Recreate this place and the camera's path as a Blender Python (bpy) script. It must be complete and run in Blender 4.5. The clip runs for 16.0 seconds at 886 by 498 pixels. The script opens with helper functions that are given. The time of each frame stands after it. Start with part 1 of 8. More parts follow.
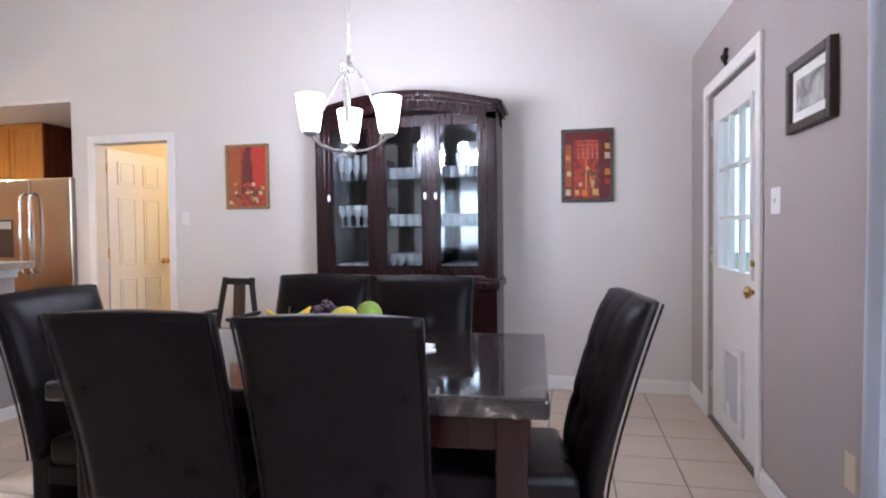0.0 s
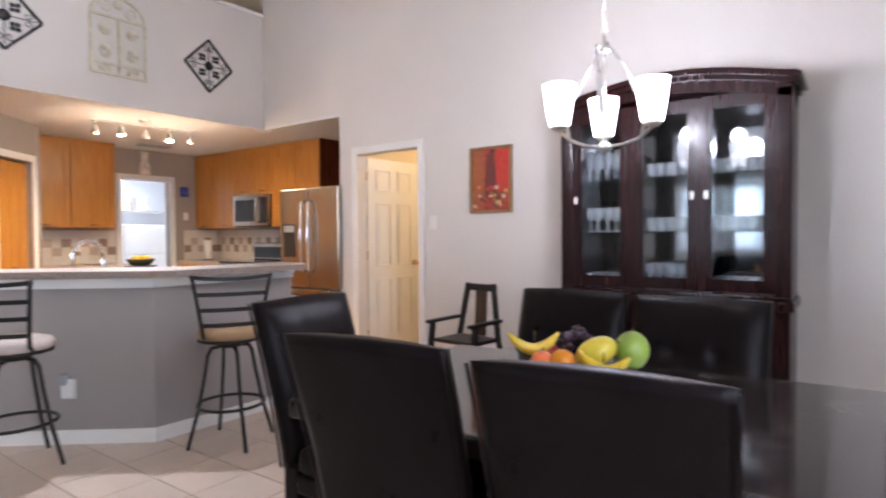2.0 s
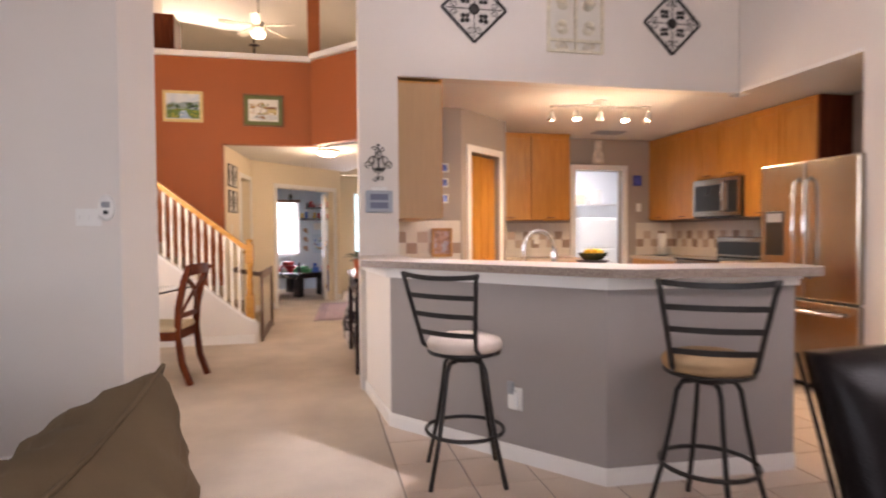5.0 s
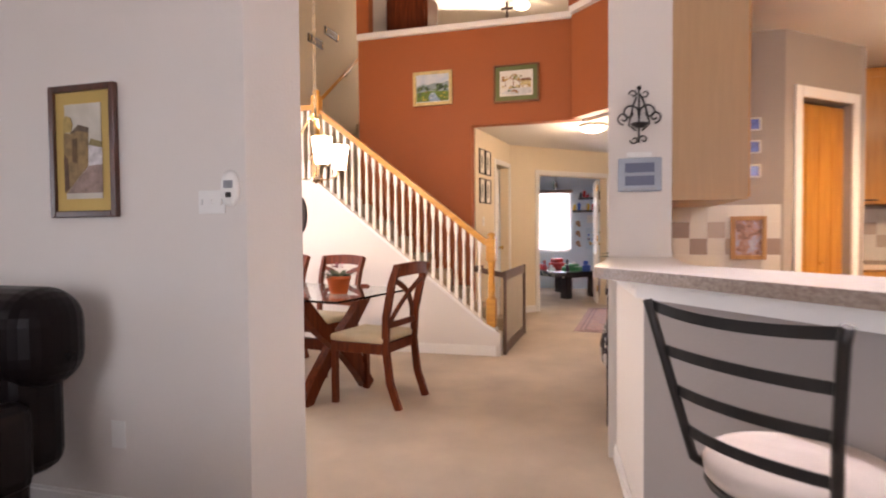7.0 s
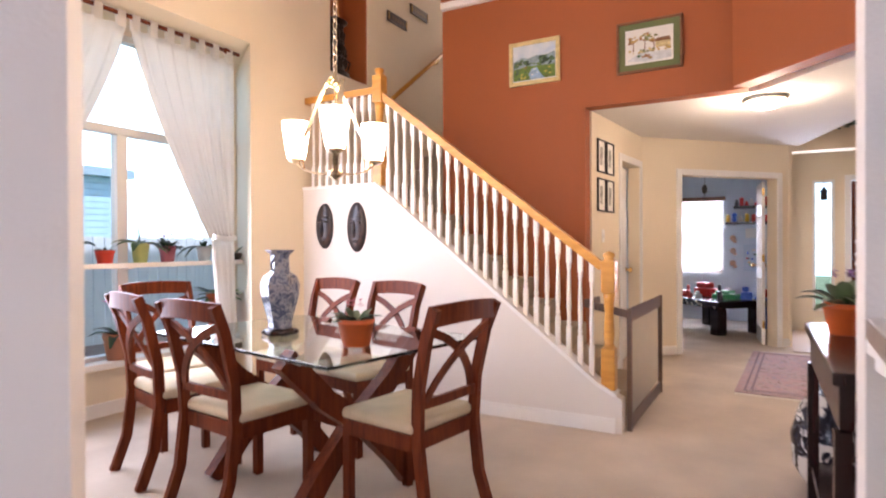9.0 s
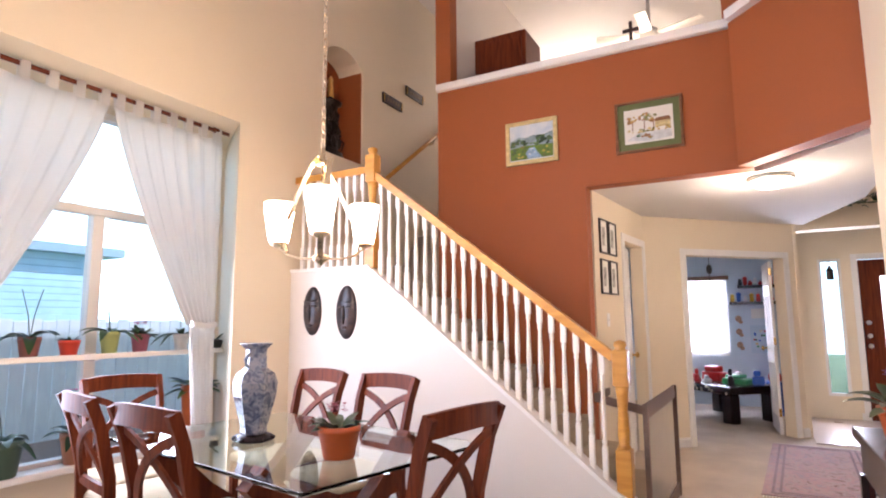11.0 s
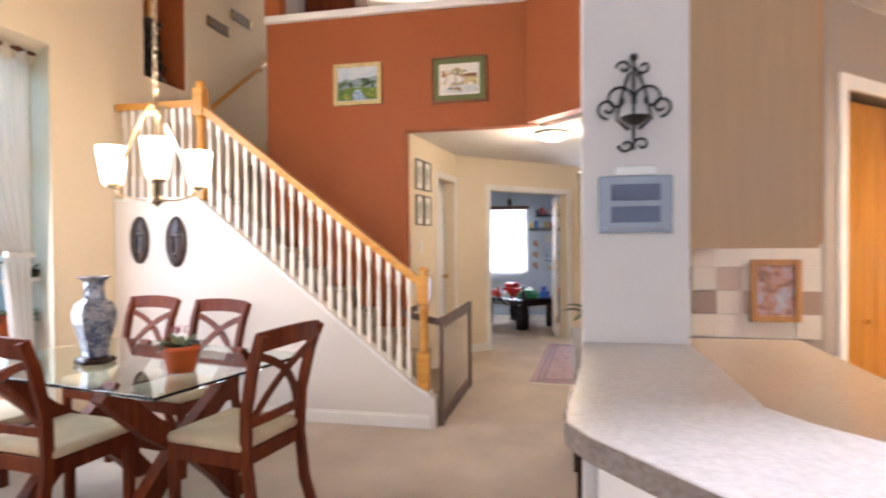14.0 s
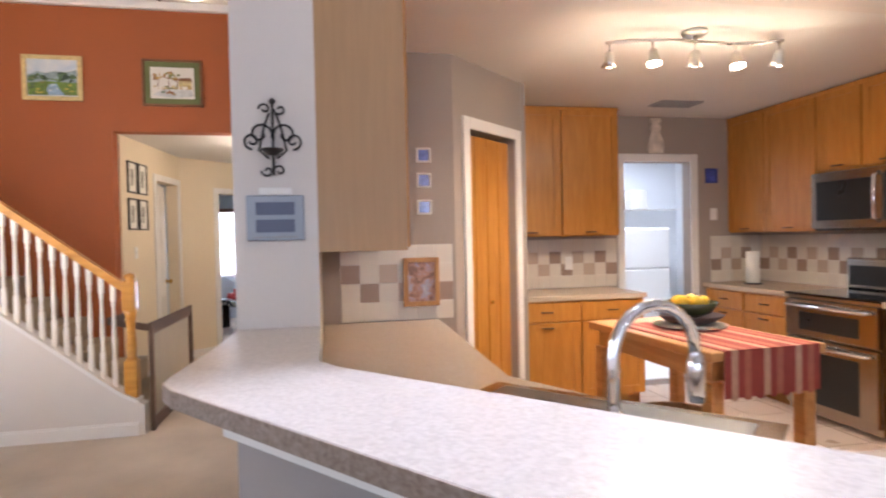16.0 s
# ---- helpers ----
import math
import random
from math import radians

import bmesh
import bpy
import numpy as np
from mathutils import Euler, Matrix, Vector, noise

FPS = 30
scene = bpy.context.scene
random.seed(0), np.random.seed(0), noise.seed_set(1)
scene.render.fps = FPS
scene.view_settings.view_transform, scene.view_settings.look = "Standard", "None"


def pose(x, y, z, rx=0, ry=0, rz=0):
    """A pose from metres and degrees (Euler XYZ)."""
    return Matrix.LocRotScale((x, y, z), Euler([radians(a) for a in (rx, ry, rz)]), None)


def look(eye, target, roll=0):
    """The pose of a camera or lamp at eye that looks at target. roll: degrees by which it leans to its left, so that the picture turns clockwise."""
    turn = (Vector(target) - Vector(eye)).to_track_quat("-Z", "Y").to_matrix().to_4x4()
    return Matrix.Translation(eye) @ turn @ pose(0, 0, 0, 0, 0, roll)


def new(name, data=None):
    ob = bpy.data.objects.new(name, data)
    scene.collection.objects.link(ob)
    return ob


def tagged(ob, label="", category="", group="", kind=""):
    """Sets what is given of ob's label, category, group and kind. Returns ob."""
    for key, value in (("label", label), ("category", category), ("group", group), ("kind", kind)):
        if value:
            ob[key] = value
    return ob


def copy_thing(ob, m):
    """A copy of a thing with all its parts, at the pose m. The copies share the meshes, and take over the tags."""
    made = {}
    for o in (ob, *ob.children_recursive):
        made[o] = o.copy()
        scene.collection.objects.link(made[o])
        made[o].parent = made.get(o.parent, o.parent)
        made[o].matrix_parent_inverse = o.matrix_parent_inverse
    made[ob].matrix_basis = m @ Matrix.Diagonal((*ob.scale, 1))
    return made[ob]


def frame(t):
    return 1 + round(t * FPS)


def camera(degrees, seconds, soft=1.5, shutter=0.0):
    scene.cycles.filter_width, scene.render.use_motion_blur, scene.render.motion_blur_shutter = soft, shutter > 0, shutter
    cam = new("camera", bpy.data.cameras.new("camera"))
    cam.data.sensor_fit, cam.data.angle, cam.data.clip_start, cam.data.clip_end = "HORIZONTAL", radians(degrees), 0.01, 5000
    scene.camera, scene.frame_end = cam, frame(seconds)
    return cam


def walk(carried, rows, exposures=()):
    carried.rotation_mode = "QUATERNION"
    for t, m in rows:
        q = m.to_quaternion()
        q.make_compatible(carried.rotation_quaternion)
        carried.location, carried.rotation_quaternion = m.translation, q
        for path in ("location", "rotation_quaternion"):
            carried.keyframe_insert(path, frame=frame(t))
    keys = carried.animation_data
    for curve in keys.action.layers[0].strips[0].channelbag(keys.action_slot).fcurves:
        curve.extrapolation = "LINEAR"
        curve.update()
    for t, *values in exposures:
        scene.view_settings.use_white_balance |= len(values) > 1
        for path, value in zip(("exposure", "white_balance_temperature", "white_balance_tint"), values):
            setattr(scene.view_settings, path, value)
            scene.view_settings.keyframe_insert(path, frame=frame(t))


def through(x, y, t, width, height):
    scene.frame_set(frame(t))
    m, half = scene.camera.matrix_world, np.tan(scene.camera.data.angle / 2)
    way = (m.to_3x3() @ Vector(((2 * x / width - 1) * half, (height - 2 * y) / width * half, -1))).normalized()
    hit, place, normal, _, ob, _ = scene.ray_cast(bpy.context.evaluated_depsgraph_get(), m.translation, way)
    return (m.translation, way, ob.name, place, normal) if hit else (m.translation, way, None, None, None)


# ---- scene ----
# ---- camera ----
cam = camera(75.0, 16.0, soft=2.0, shutter=0.5)
ROWS = [
    (0, -0.290, 0.880, 1.208, 12.26, -1.61, -0.66),
    (0.5, -0.287, 1.073, 1.220, 13.61, -1.73, -0.81),
    (1, -0.308, 1.150, 1.218, 19.14, -1.52, -0.78),
    (1.5, -0.381, 1.158, 1.241, 27.58, -1.60, -0.57),
    (2, -0.483, 1.215, 1.251, 35.71, -1.43, -0.47),
    (2.5, -0.573, 1.116, 1.279, 42.88, -1.72, -0.66),
    (3, -0.631, 1.130, 1.290, 50.22, -1.70, -0.54),
    (3.5, -0.747, 1.187, 1.280, 57.69, -1.59, -0.42),
    (4, -0.975, 1.367, 1.237, 63.88, -1.39, -0.42),
    (4.5, -1.189, 1.512, 1.236, 69.87, -1.45, -0.51),
    (5, -1.448, 1.694, 1.217, 77.87, -1.54, -0.39),
    (5.2, -1.545, 1.750, 1.221, 81.49, -1.54, -0.41),
    (7.5, -3.284, 2.020, 1.178, 110.46, -1.79, -0.42),
    (8, -3.705, 1.981, 1.164, 114.07, -1.71, -0.29),
    (8.5, -4.092, 1.908, 1.174, 117.19, -1.59, -0.30),
    (9, -4.416, 1.806, 1.212, 118.91, -0.28, -0.25),
    (9.5, -4.642, 1.705, 1.304, 119.08, 2.93, -0.29),
    (9.7, -4.687, 1.690, 1.329, 119.08, 4.32, -0.27),
    (11.8, -4.625, 1.670, 1.189, 118.43, 7.51, -0.42),
    (12, -4.607, 1.745, 1.168, 119.20, 5.84, -0.60),
    (12.5, -4.407, 1.813, 1.221, 118.81, 1.32, -0.43),
    (13, -4.300, 1.827, 1.275, 118.04, -0.76, -0.31),
    (13.5, -4.255, 1.873, 1.328, 111.80, -0.77, -0.13),
    (14, -4.142, 1.954, 1.363, 102.05, -0.80, -0.40),
    (14.5, -4.018, 2.061, 1.371, 95.03, -0.75, -0.58),
    (15, -3.879, 2.159, 1.377, 89.33, -0.78, -0.83),
    (15.5, -3.781, 2.253, 1.377, 84.08, -0.81, -1.03),
    (16, -3.693, 2.340, 1.380, 78.60, -1.10, -1.22),
]
walk(cam, [(t, pose(x, y, z, 90 + pitch, -roll, yaw)) for t, x, y, z, yaw, pitch, roll in ROWS],
     exposures=[(0.0, 0.60, 5800, 18), (1.5, 0.54, 5950, 16), (2.5, 0.46, 6250, 23), (3.0, 0.46, 6350, 23), (4.0, 0.42, 6900, 24), (5.0, 0.40, 7050, 28), (7.5, 0.46, 7000, 30), (8.0, 0.46, 6950, 33), (8.5, 0.52, 6650, 33),
                (9.0, 0.6, 6150, 29), (12.5, 0.62, 5850, 26), (14.0, 0.55, 6050, 20), (16.0, 0.38, 5950, 21)])

# ---- world and light ----
world = bpy.data.worlds.new("sky")
scene.world = world
world.use_nodes = True
wn = world.node_tree.nodes
sky = wn.new("ShaderNodeTexSky")
sky.sky_type, sky.sun_disc = "NISHITA", False
sky.sun_elevation, sky.sun_rotation = radians(58), radians(10)
world.node_tree.links.new(sky.outputs[0], wn["Background"].inputs[0])
wn["Background"].inputs[1].default_value = 0.15


def lamp(name, kind, m, power, colour=(1, 1, 1), size=0.1, size_y=0.0, spot=None):
    data = bpy.data.lights.new(name, kind)
    data.energy, data.color = power, colour
    if kind == "AREA":
        data.shape, data.size, data.size_y = "RECTANGLE", size, size_y or size
    elif kind == "SUN":
        data.angle = size
    else:
        data.shadow_soft_size = size
    if kind == "SPOT":
        data.spot_size, data.spot_blend = spot or 1.6, 0.6
    ob = new(name, data)
    ob.matrix_world = m
    return tagged(ob, kind="structure")


DAY = (0.84, 0.92, 1.0)
WARM = (1.0, 0.74, 0.42)
COOL = (0.92, 0.95, 1.0)
az, el = radians(80), radians(58)
SUN_DIR = Vector((math.cos(el) * math.cos(az), math.cos(el) * math.sin(az), math.sin(el)))
lamp("sun", "SUN", look(SUN_DIR * 20, (0, 0, 0)), 3.0, (1.0, 0.95, 0.88), radians(0.8))
# daylight standing in the windows; the back and loft lamps are added fills
lamp("window_light_living", "AREA", look((0.50, 1.45, 1.35), (-3, 1.45, 1.0)), 50, DAY, 2.0, 1.7)
# added fill from behind, in an unseen window put there for it
lamp("back_fill_light", "AREA", look((-2.6, -2.9, 1.5), (-2.0, 2, 1.2)), 9, DAY, 1.4, 1.2)
lamp("window_light_dining", "AREA", look((-6.55, -1.80, 1.65), (-6.55, 2, 0.9)), 62, DAY, 1.8, 2.1)
lamp("window_light_play", "AREA", look((-14.79, 0.80, 1.35), (-12, 0.80, 1.35)), 68, DAY, 0.86, 1.16)
lamp("window_light_entry", "AREA", look((-13.5, 2.52, 1.2), (-11, 2.3, 1.0)), 25, DAY, 0.22, 1.7)
# added warm fill for the loft; no window stands there
lamp("loft_fill_light", "AREA", look((-13.2, -0.5, 4.6), (-8, 1.5, 3.6)), 38, (1.0, 0.86, 0.66), 1.5, 0.8)

# ---- materials ----
def mat(name, col, rough=0.5, metal=0.0, var=0.06, scale=3.0, bump=0.0, bscale=60.0, spec=0.5, coat=0.0):
    """A paint-like surface: two scales of tone, fine relief."""
    m = bpy.data.materials.new(name)
    m.use_nodes = True
    nt = m.node_tree
    b = nt.nodes["Principled BSDF"]
    tc = nt.nodes.new("ShaderNodeTexCoord")
    n1 = nt.nodes.new("ShaderNodeTexNoise")
    n1.inputs["Scale"].default_value, n1.inputs["Detail"].default_value = scale, 6
    nt.links.new(tc.outputs["Object"], n1.inputs["Vector"])
    ramp = nt.nodes.new("ShaderNodeMapRange")
    ramp.inputs["From Min"].default_value, ramp.inputs["From Max"].default_value = 0.3, 0.7
    ramp.inputs["To Min"].default_value, ramp.inputs["To Max"].default_value = 1 - var, 1 + var
    nt.links.new(n1.outputs["Fac"], ramp.inputs["Value"])
    hsv = nt.nodes.new("ShaderNodeHueSaturation")
    hsv.inputs["Color"].default_value = (*col, 1)
    nt.links.new(ramp.outputs["Result"], hsv.inputs["Value"])
    nt.links.new(hsv.outputs["Color"], b.inputs["Base Color"])
    r2 = nt.nodes.new("ShaderNodeMapRange")
    r2.inputs["To Min"].default_value, r2.inputs["To Max"].default_value = max(0.02, rough - 0.08), min(1, rough + 0.08)
    nt.links.new(n1.outputs["Fac"], r2.inputs["Value"])
    nt.links.new(r2.outputs["Result"], b.inputs["Roughness"])
    b.inputs["Metallic"].default_value = metal
    b.inputs["Specular IOR Level"].default_value = spec
    b.inputs["Coat Weight"].default_value = coat
    if bump:
        n2 = nt.nodes.new("ShaderNodeTexNoise")
        n2.inputs["Scale"].default_value, n2.inputs["Detail"].default_value = bscale, 3
        nt.links.new(tc.outputs["Object"], n2.inputs["Vector"])
        bp = nt.nodes.new("ShaderNodeBump")
        bp.inputs["Strength"].default_value, bp.inputs["Distance"].default_value = bump, 0.004
        nt.links.new(n2.outputs["Fac"], bp.inputs["Height"])
        nt.links.new(bp.outputs["Normal"], b.inputs["Normal"])
    return m


def wood(name, dark, light, rough=0.35, axis=2, coat=0.15, stretch=14.0, spec=0.5):
    """Wood with grain drawn out along one axis."""
    m = bpy.data.materials.new(name)
    m.use_nodes = True
    nt = m.node_tree
    b = nt.nodes["Principled BSDF"]
    tc = nt.nodes.new("ShaderNodeTexCoord")
    mp = nt.nodes.new("ShaderNodeMapping")
    s = [stretch] * 3
    s[axis] = 1.2
    mp.inputs["Scale"].default_value = s
    oi = nt.nodes.new("ShaderNodeObjectInfo")
    add = nt.nodes.new("ShaderNodeVectorMath")
    nt.links.new(tc.outputs["Object"], add.inputs[0])
    nt.links.new(oi.outputs["Random"], add.inputs[1])
    nt.links.new(add.outputs[0], mp.inputs["Vector"])
    n1 = nt.nodes.new("ShaderNodeTexNoise")
    n1.inputs["Scale"].default_value, n1.inputs["Detail"].default_value, n1.inputs["Distortion"].default_value = 2.5, 8, 0.6
    nt.links.new(mp.outputs[0], n1.inputs["Vector"])
    cr = nt.nodes.new("ShaderNodeValToRGB")
    cr.color_ramp.elements[0].color, cr.color_ramp.elements[0].position = (*dark, 1), 0.3
    cr.color_ramp.elements[1].color, cr.color_ramp.elements[1].position = (*light, 1), 0.72
    nt.links.new(n1.outputs["Fac"], cr.inputs["Fac"])
    nt.links.new(cr.outputs["Color"], b.inputs["Base Color"])
    b.inputs["Roughness"].default_value = rough
    b.inputs["Specular IOR Level"].default_value = spec
    b.inputs["Coat Weight"].default_value, b.inputs["Coat Roughness"].default_value = coat, 0.2
    bp = nt.nodes.new("ShaderNodeBump")
    bp.inputs["Strength"].default_value, bp.inputs["Distance"].default_value = 0.15, 0.002
    nt.links.new(n1.outputs["Fac"], bp.inputs["Height"])
    nt.links.new(bp.outputs["Normal"], b.inputs["Normal"])
    return m


def speckle(name, stops, scale=40.0, rough=0.25, detail=8.0, distortion=0.5, coat=0.0):
    """Stone, laminate, painted pictures: noise through several colours."""
    m = bpy.data.materials.new(name)
    m.use_nodes = True
    nt = m.node_tree
    b = nt.nodes["Principled BSDF"]
    tc = nt.nodes.new("ShaderNodeTexCoord")
    n1 = nt.nodes.new("ShaderNodeTexNoise")
    n1.inputs["Scale"].default_value, n1.inputs["Detail"].default_value, n1.inputs["Distortion"].default_value = scale, detail, distortion
    nt.links.new(tc.outputs["Object"], n1.inputs["Vector"])
    cr = nt.nodes.new("ShaderNodeValToRGB")
    els = cr.color_ramp.elements
    while len(els) < len(stops):
        els.new(0.5)
    for e, (p, c) in zip(els, stops):
        e.position, e.color = p, (*c, 1)
    nt.links.new(n1.outputs["Fac"], cr.inputs["Fac"])
    nt.links.new(cr.outputs["Color"], b.inputs["Base Color"])
    b.inputs["Roughness"].default_value = rough
    b.inputs["Coat Weight"].default_value = coat
    return m


def glow(name, col, strength):
    m = bpy.data.materials.new(name)
    m.use_nodes = True
    b = m.node_tree.nodes["Principled BSDF"]
    b.inputs["Base Color"].default_value = (0.9, 0.9, 0.88, 1)
    b.inputs["Emission Color"].default_value, b.inputs["Emission Strength"].default_value = (*col, 1), strength
    return m


def glass(name, col=(1, 1, 1), rough=0.0, thin=True, ior=1.45):
    m = bpy.data.materials.new(name)
    m.use_nodes = True
    b = m.node_tree.nodes["Principled BSDF"]
    b.inputs["Base Color"].default_value = (*col, 1)
    b.inputs["Transmission Weight"].default_value, b.inputs["Roughness"].default_value, b.inputs["IOR"].default_value = 1.0, rough, ior
    return m


def pane_glass(name, col=(1, 1, 1)):
    """A thin clear pane: it lets all through and mirrors a little, more at a slant."""
    m = bpy.data.materials.new(name)
    m.use_nodes = True
    nt = m.node_tree
    nt.nodes.remove(nt.nodes["Principled BSDF"])
    tr, gl, lw, mx = (nt.nodes.new("ShaderNode" + k) for k in ("BsdfTransparent", "BsdfGlossy", "LayerWeight", "MixShader"))
    tr.inputs["Color"].default_value = (*col, 1)
    gl.inputs["Roughness"].default_value = 0.02
    lw.inputs["Blend"].default_value = 0.5
    pw, ma = nt.nodes.new("ShaderNodeMath"), nt.nodes.new("ShaderNodeMath")
    pw.operation, ma.operation = "POWER", "MULTIPLY_ADD"
    pw.inputs[1].default_value, ma.inputs[1].default_value, ma.inputs[2].default_value = 5.0, 0.9, 0.035
    nt.links.new(lw.outputs["Facing"], pw.inputs[0])
    nt.links.new(pw.outputs[0], ma.inputs[0])
    nt.links.new(ma.outputs[0], mx.inputs[0])
    nt.links.new(tr.outputs[0], mx.inputs[1])
    nt.links.new(gl.outputs[0], mx.inputs[2])
    nt.links.new(mx.outputs[0], nt.nodes["Material Output"].inputs[0])
    return m


def cloth(name, col, through, open_weave):
    """Thin cloth: part of the light shines through it, part goes straight between the threads."""
    m = mat(name, col, 0.95, var=0.05, scale=6, bump=0.3, bscale=600, spec=0.05)
    nt = m.node_tree
    tl, tr, m1, m2 = (nt.nodes.new("ShaderNode" + k) for k in ("BsdfTranslucent", "BsdfTransparent", "MixShader", "MixShader"))
    tl.inputs["Color"].default_value = (*col, 1)
    m1.inputs[0].default_value, m2.inputs[0].default_value = through, open_weave
    nt.links.new(nt.nodes["Principled BSDF"].outputs[0], m1.inputs[1])
    nt.links.new(tl.outputs[0], m1.inputs[2])
    nt.links.new(m1.outputs[0], m2.inputs[1])
    nt.links.new(tr.outputs[0], m2.inputs[2])
    nt.links.new(m2.outputs[0], nt.nodes["Material Output"].inputs[0])
    return m


WALL = mat("wall_paint", (0.70, 0.655, 0.61), 0.75, var=0.025, scale=1.2, bump=0.25, bscale=90)
CREAM = mat("cream_paint", (0.76, 0.66, 0.50), 0.75, var=0.025, scale=1.2, bump=0.25, bscale=90)
TAUPE = mat("taupe_paint", (0.40, 0.35, 0.325), 0.7, var=0.03, scale=1.4, bump=0.3, bscale=90)
BARPAINT = mat("bar_paint", (0.32, 0.285, 0.27), 0.7, var=0.03, scale=1.6, bump=0.3, bscale=90)
KPAINT = mat("kitchen_paint", (0.34, 0.29, 0.25), 0.7, var=0.03, scale=1.6, bump=0.3, bscale=90)
RED = mat("terracotta_paint", (0.335, 0.088, 0.021), 0.65, var=0.04, scale=1.5, bump=0.3, bscale=90)
CEIL = mat("ceiling_paint", (0.74, 0.72, 0.69), 0.85, var=0.02, scale=2, bump=0.5, bscale=140)
TRIM = mat("white_trim", (0.80, 0.78, 0.75), 0.35, var=0.02, scale=4)
DOORWHITE = mat("door_white", (0.80, 0.775, 0.73), 0.38, var=0.02, scale=3)
CARPET = mat("carpet_pile", (0.56, 0.475, 0.385), 0.95, var=0.12, scale=2.2, bump=1.0, bscale=420, spec=0.1)
GROUT = mat("grout", (0.26, 0.21, 0.18), 0.9, var=0.1, scale=20)
LEATHER = mat("dark_leather", (0.0075, 0.0048, 0.0050), 0.30, var=0.25, scale=9, bump=0.3, bscale=220, spec=0.12)
ESPRESSO = wood("espresso_wood", (0.008, 0.0020, 0.0022), (0.026, 0.0058, 0.0055), 0.26, 2, 0.12, spec=0.3)
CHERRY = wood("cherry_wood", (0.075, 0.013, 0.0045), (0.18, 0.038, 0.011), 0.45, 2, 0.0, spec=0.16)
OAK = wood("honey_oak", (0.41, 0.165, 0.022), (0.53, 0.235, 0.042), 0.36, 2, 0.2, 10)
RAILOAK = wood("rail_oak", (0.46, 0.20, 0.03), (0.62, 0.31, 0.055), 0.34, 1, 0.25, 12)
BUTCHER = wood("butcher_block", (0.50, 0.24, 0.07), (0.66, 0.36, 0.13), 0.4, 0, 0.1, 12)
PANELBEIGE = wood("oak_end_panel", (0.40, 0.235, 0.108), (0.44, 0.262, 0.12), 0.5, 2, 0.05, 22)
LAMINATE = speckle("speckled_laminate", [(0.34, (0.43, 0.385, 0.355)), (0.5, (0.495, 0.45, 0.415)), (0.66, (0.55, 0.505, 0.47))], 85, 0.30, coat=0.0)
KLAMINATE = speckle("tan_laminate", [(0.34, (0.44, 0.345, 0.255)), (0.5, (0.51, 0.405, 0.305)), (0.66, (0.56, 0.46, 0.36))], 170, 0.26)
EDGEBAND = speckle("brown_laminate_edge", [(0.34, (0.20, 0.145, 0.115)), (0.5, (0.27, 0.205, 0.165)), (0.66, (0.34, 0.27, 0.225))], 90, 0.35)
MARBLE = speckle("dark_marble", [(0.3, (0.010, 0.008, 0.008)), (0.56, (0.035, 0.026, 0.023)), (0.63, (0.07, 0.055, 0.047)), (0.66, (0.22, 0.19, 0.16)), (0.69, (0.04, 0.03, 0.026))], 5.5, 0.08, 6, 1.6, coat=0.4)
STEEL = mat("stainless", (0.38, 0.335, 0.28), 0.22, 1.0, var=0.015, scale=1.5)
CHROME = mat("chrome", (0.82, 0.83, 0.85), 0.08, 1.0, var=0.02)
NICKEL = mat("brushed_nickel", (0.66, 0.64, 0.60), 0.28, 1.0, var=0.05)
BRASS = mat("brass", (0.72, 0.48, 0.16), 0.22, 1.0, var=0.08)
IRON = mat("black_iron", (0.022, 0.018, 0.016), 0.45, 0.3, var=0.2, scale=12)
BLACK = mat("black_plastic", (0.012, 0.012, 0.013), 0.3, var=0.1)
WHITEPL = mat("white_plastic", (0.78, 0.77, 0.74), 0.4, var=0.02)
GREYPL = mat("grey_plastic", (0.30, 0.31, 0.33), 0.4, var=0.04)
FABRIC = mat("cream_fabric", (0.60, 0.50, 0.35), 0.9, var=0.08, scale=8, bump=0.6, bscale=500, spec=0.15)
SUEDE = mat("tan_suede", (0.36, 0.235, 0.13), 0.9, var=0.1, scale=9, bump=0.3, bscale=300, spec=0.15)
SUEDE_L = mat("pale_suede", (0.55, 0.46, 0.40), 0.9, var=0.08, scale=9, bump=0.3, bscale=300, spec=0.15)
OLIVE = mat("olive_corduroy", (0.115, 0.078, 0.043), 0.85, var=0.14, scale=5, bump=0.4, bscale=300, spec=0.2)
WINGLASS = pane_glass("window_glass", (0.95, 0.98, 0.98))
CABGLASS = pane_glass("cabinet_glass", (0.94, 0.96, 0.97))
TABLEGLASS = glass("table_glass", (0.80, 0.92, 0.88), 0.0)
CRYSTAL = glass("crystal", (0.92, 0.96, 1.0), 0.06)
CRYSTAL.node_tree.nodes["Principled BSDF"].inputs["Transmission Weight"].default_value = 0.72
SHADE_COOL = glow("lit_glass_shade_cool", (0.90, 0.94, 1.0), 9.0)
SHADE_WARM = glow("lit_glass_shade_warm", (1.0, 0.80, 0.50), 9.0)
BULB = glow("lit_bulb", (1.0, 0.86, 0.62), 40.0)
GRASSY = speckle("garden_green", [(0.35, (0.05, 0.09, 0.03)), (0.65, (0.16, 0.22, 0.10))], 2.0, 0.9)

# ---- mesh helpers ----
def shift(bm, verts, m):
    if m is not None:
        bmesh.ops.transform(bm, matrix=m, verts=verts)


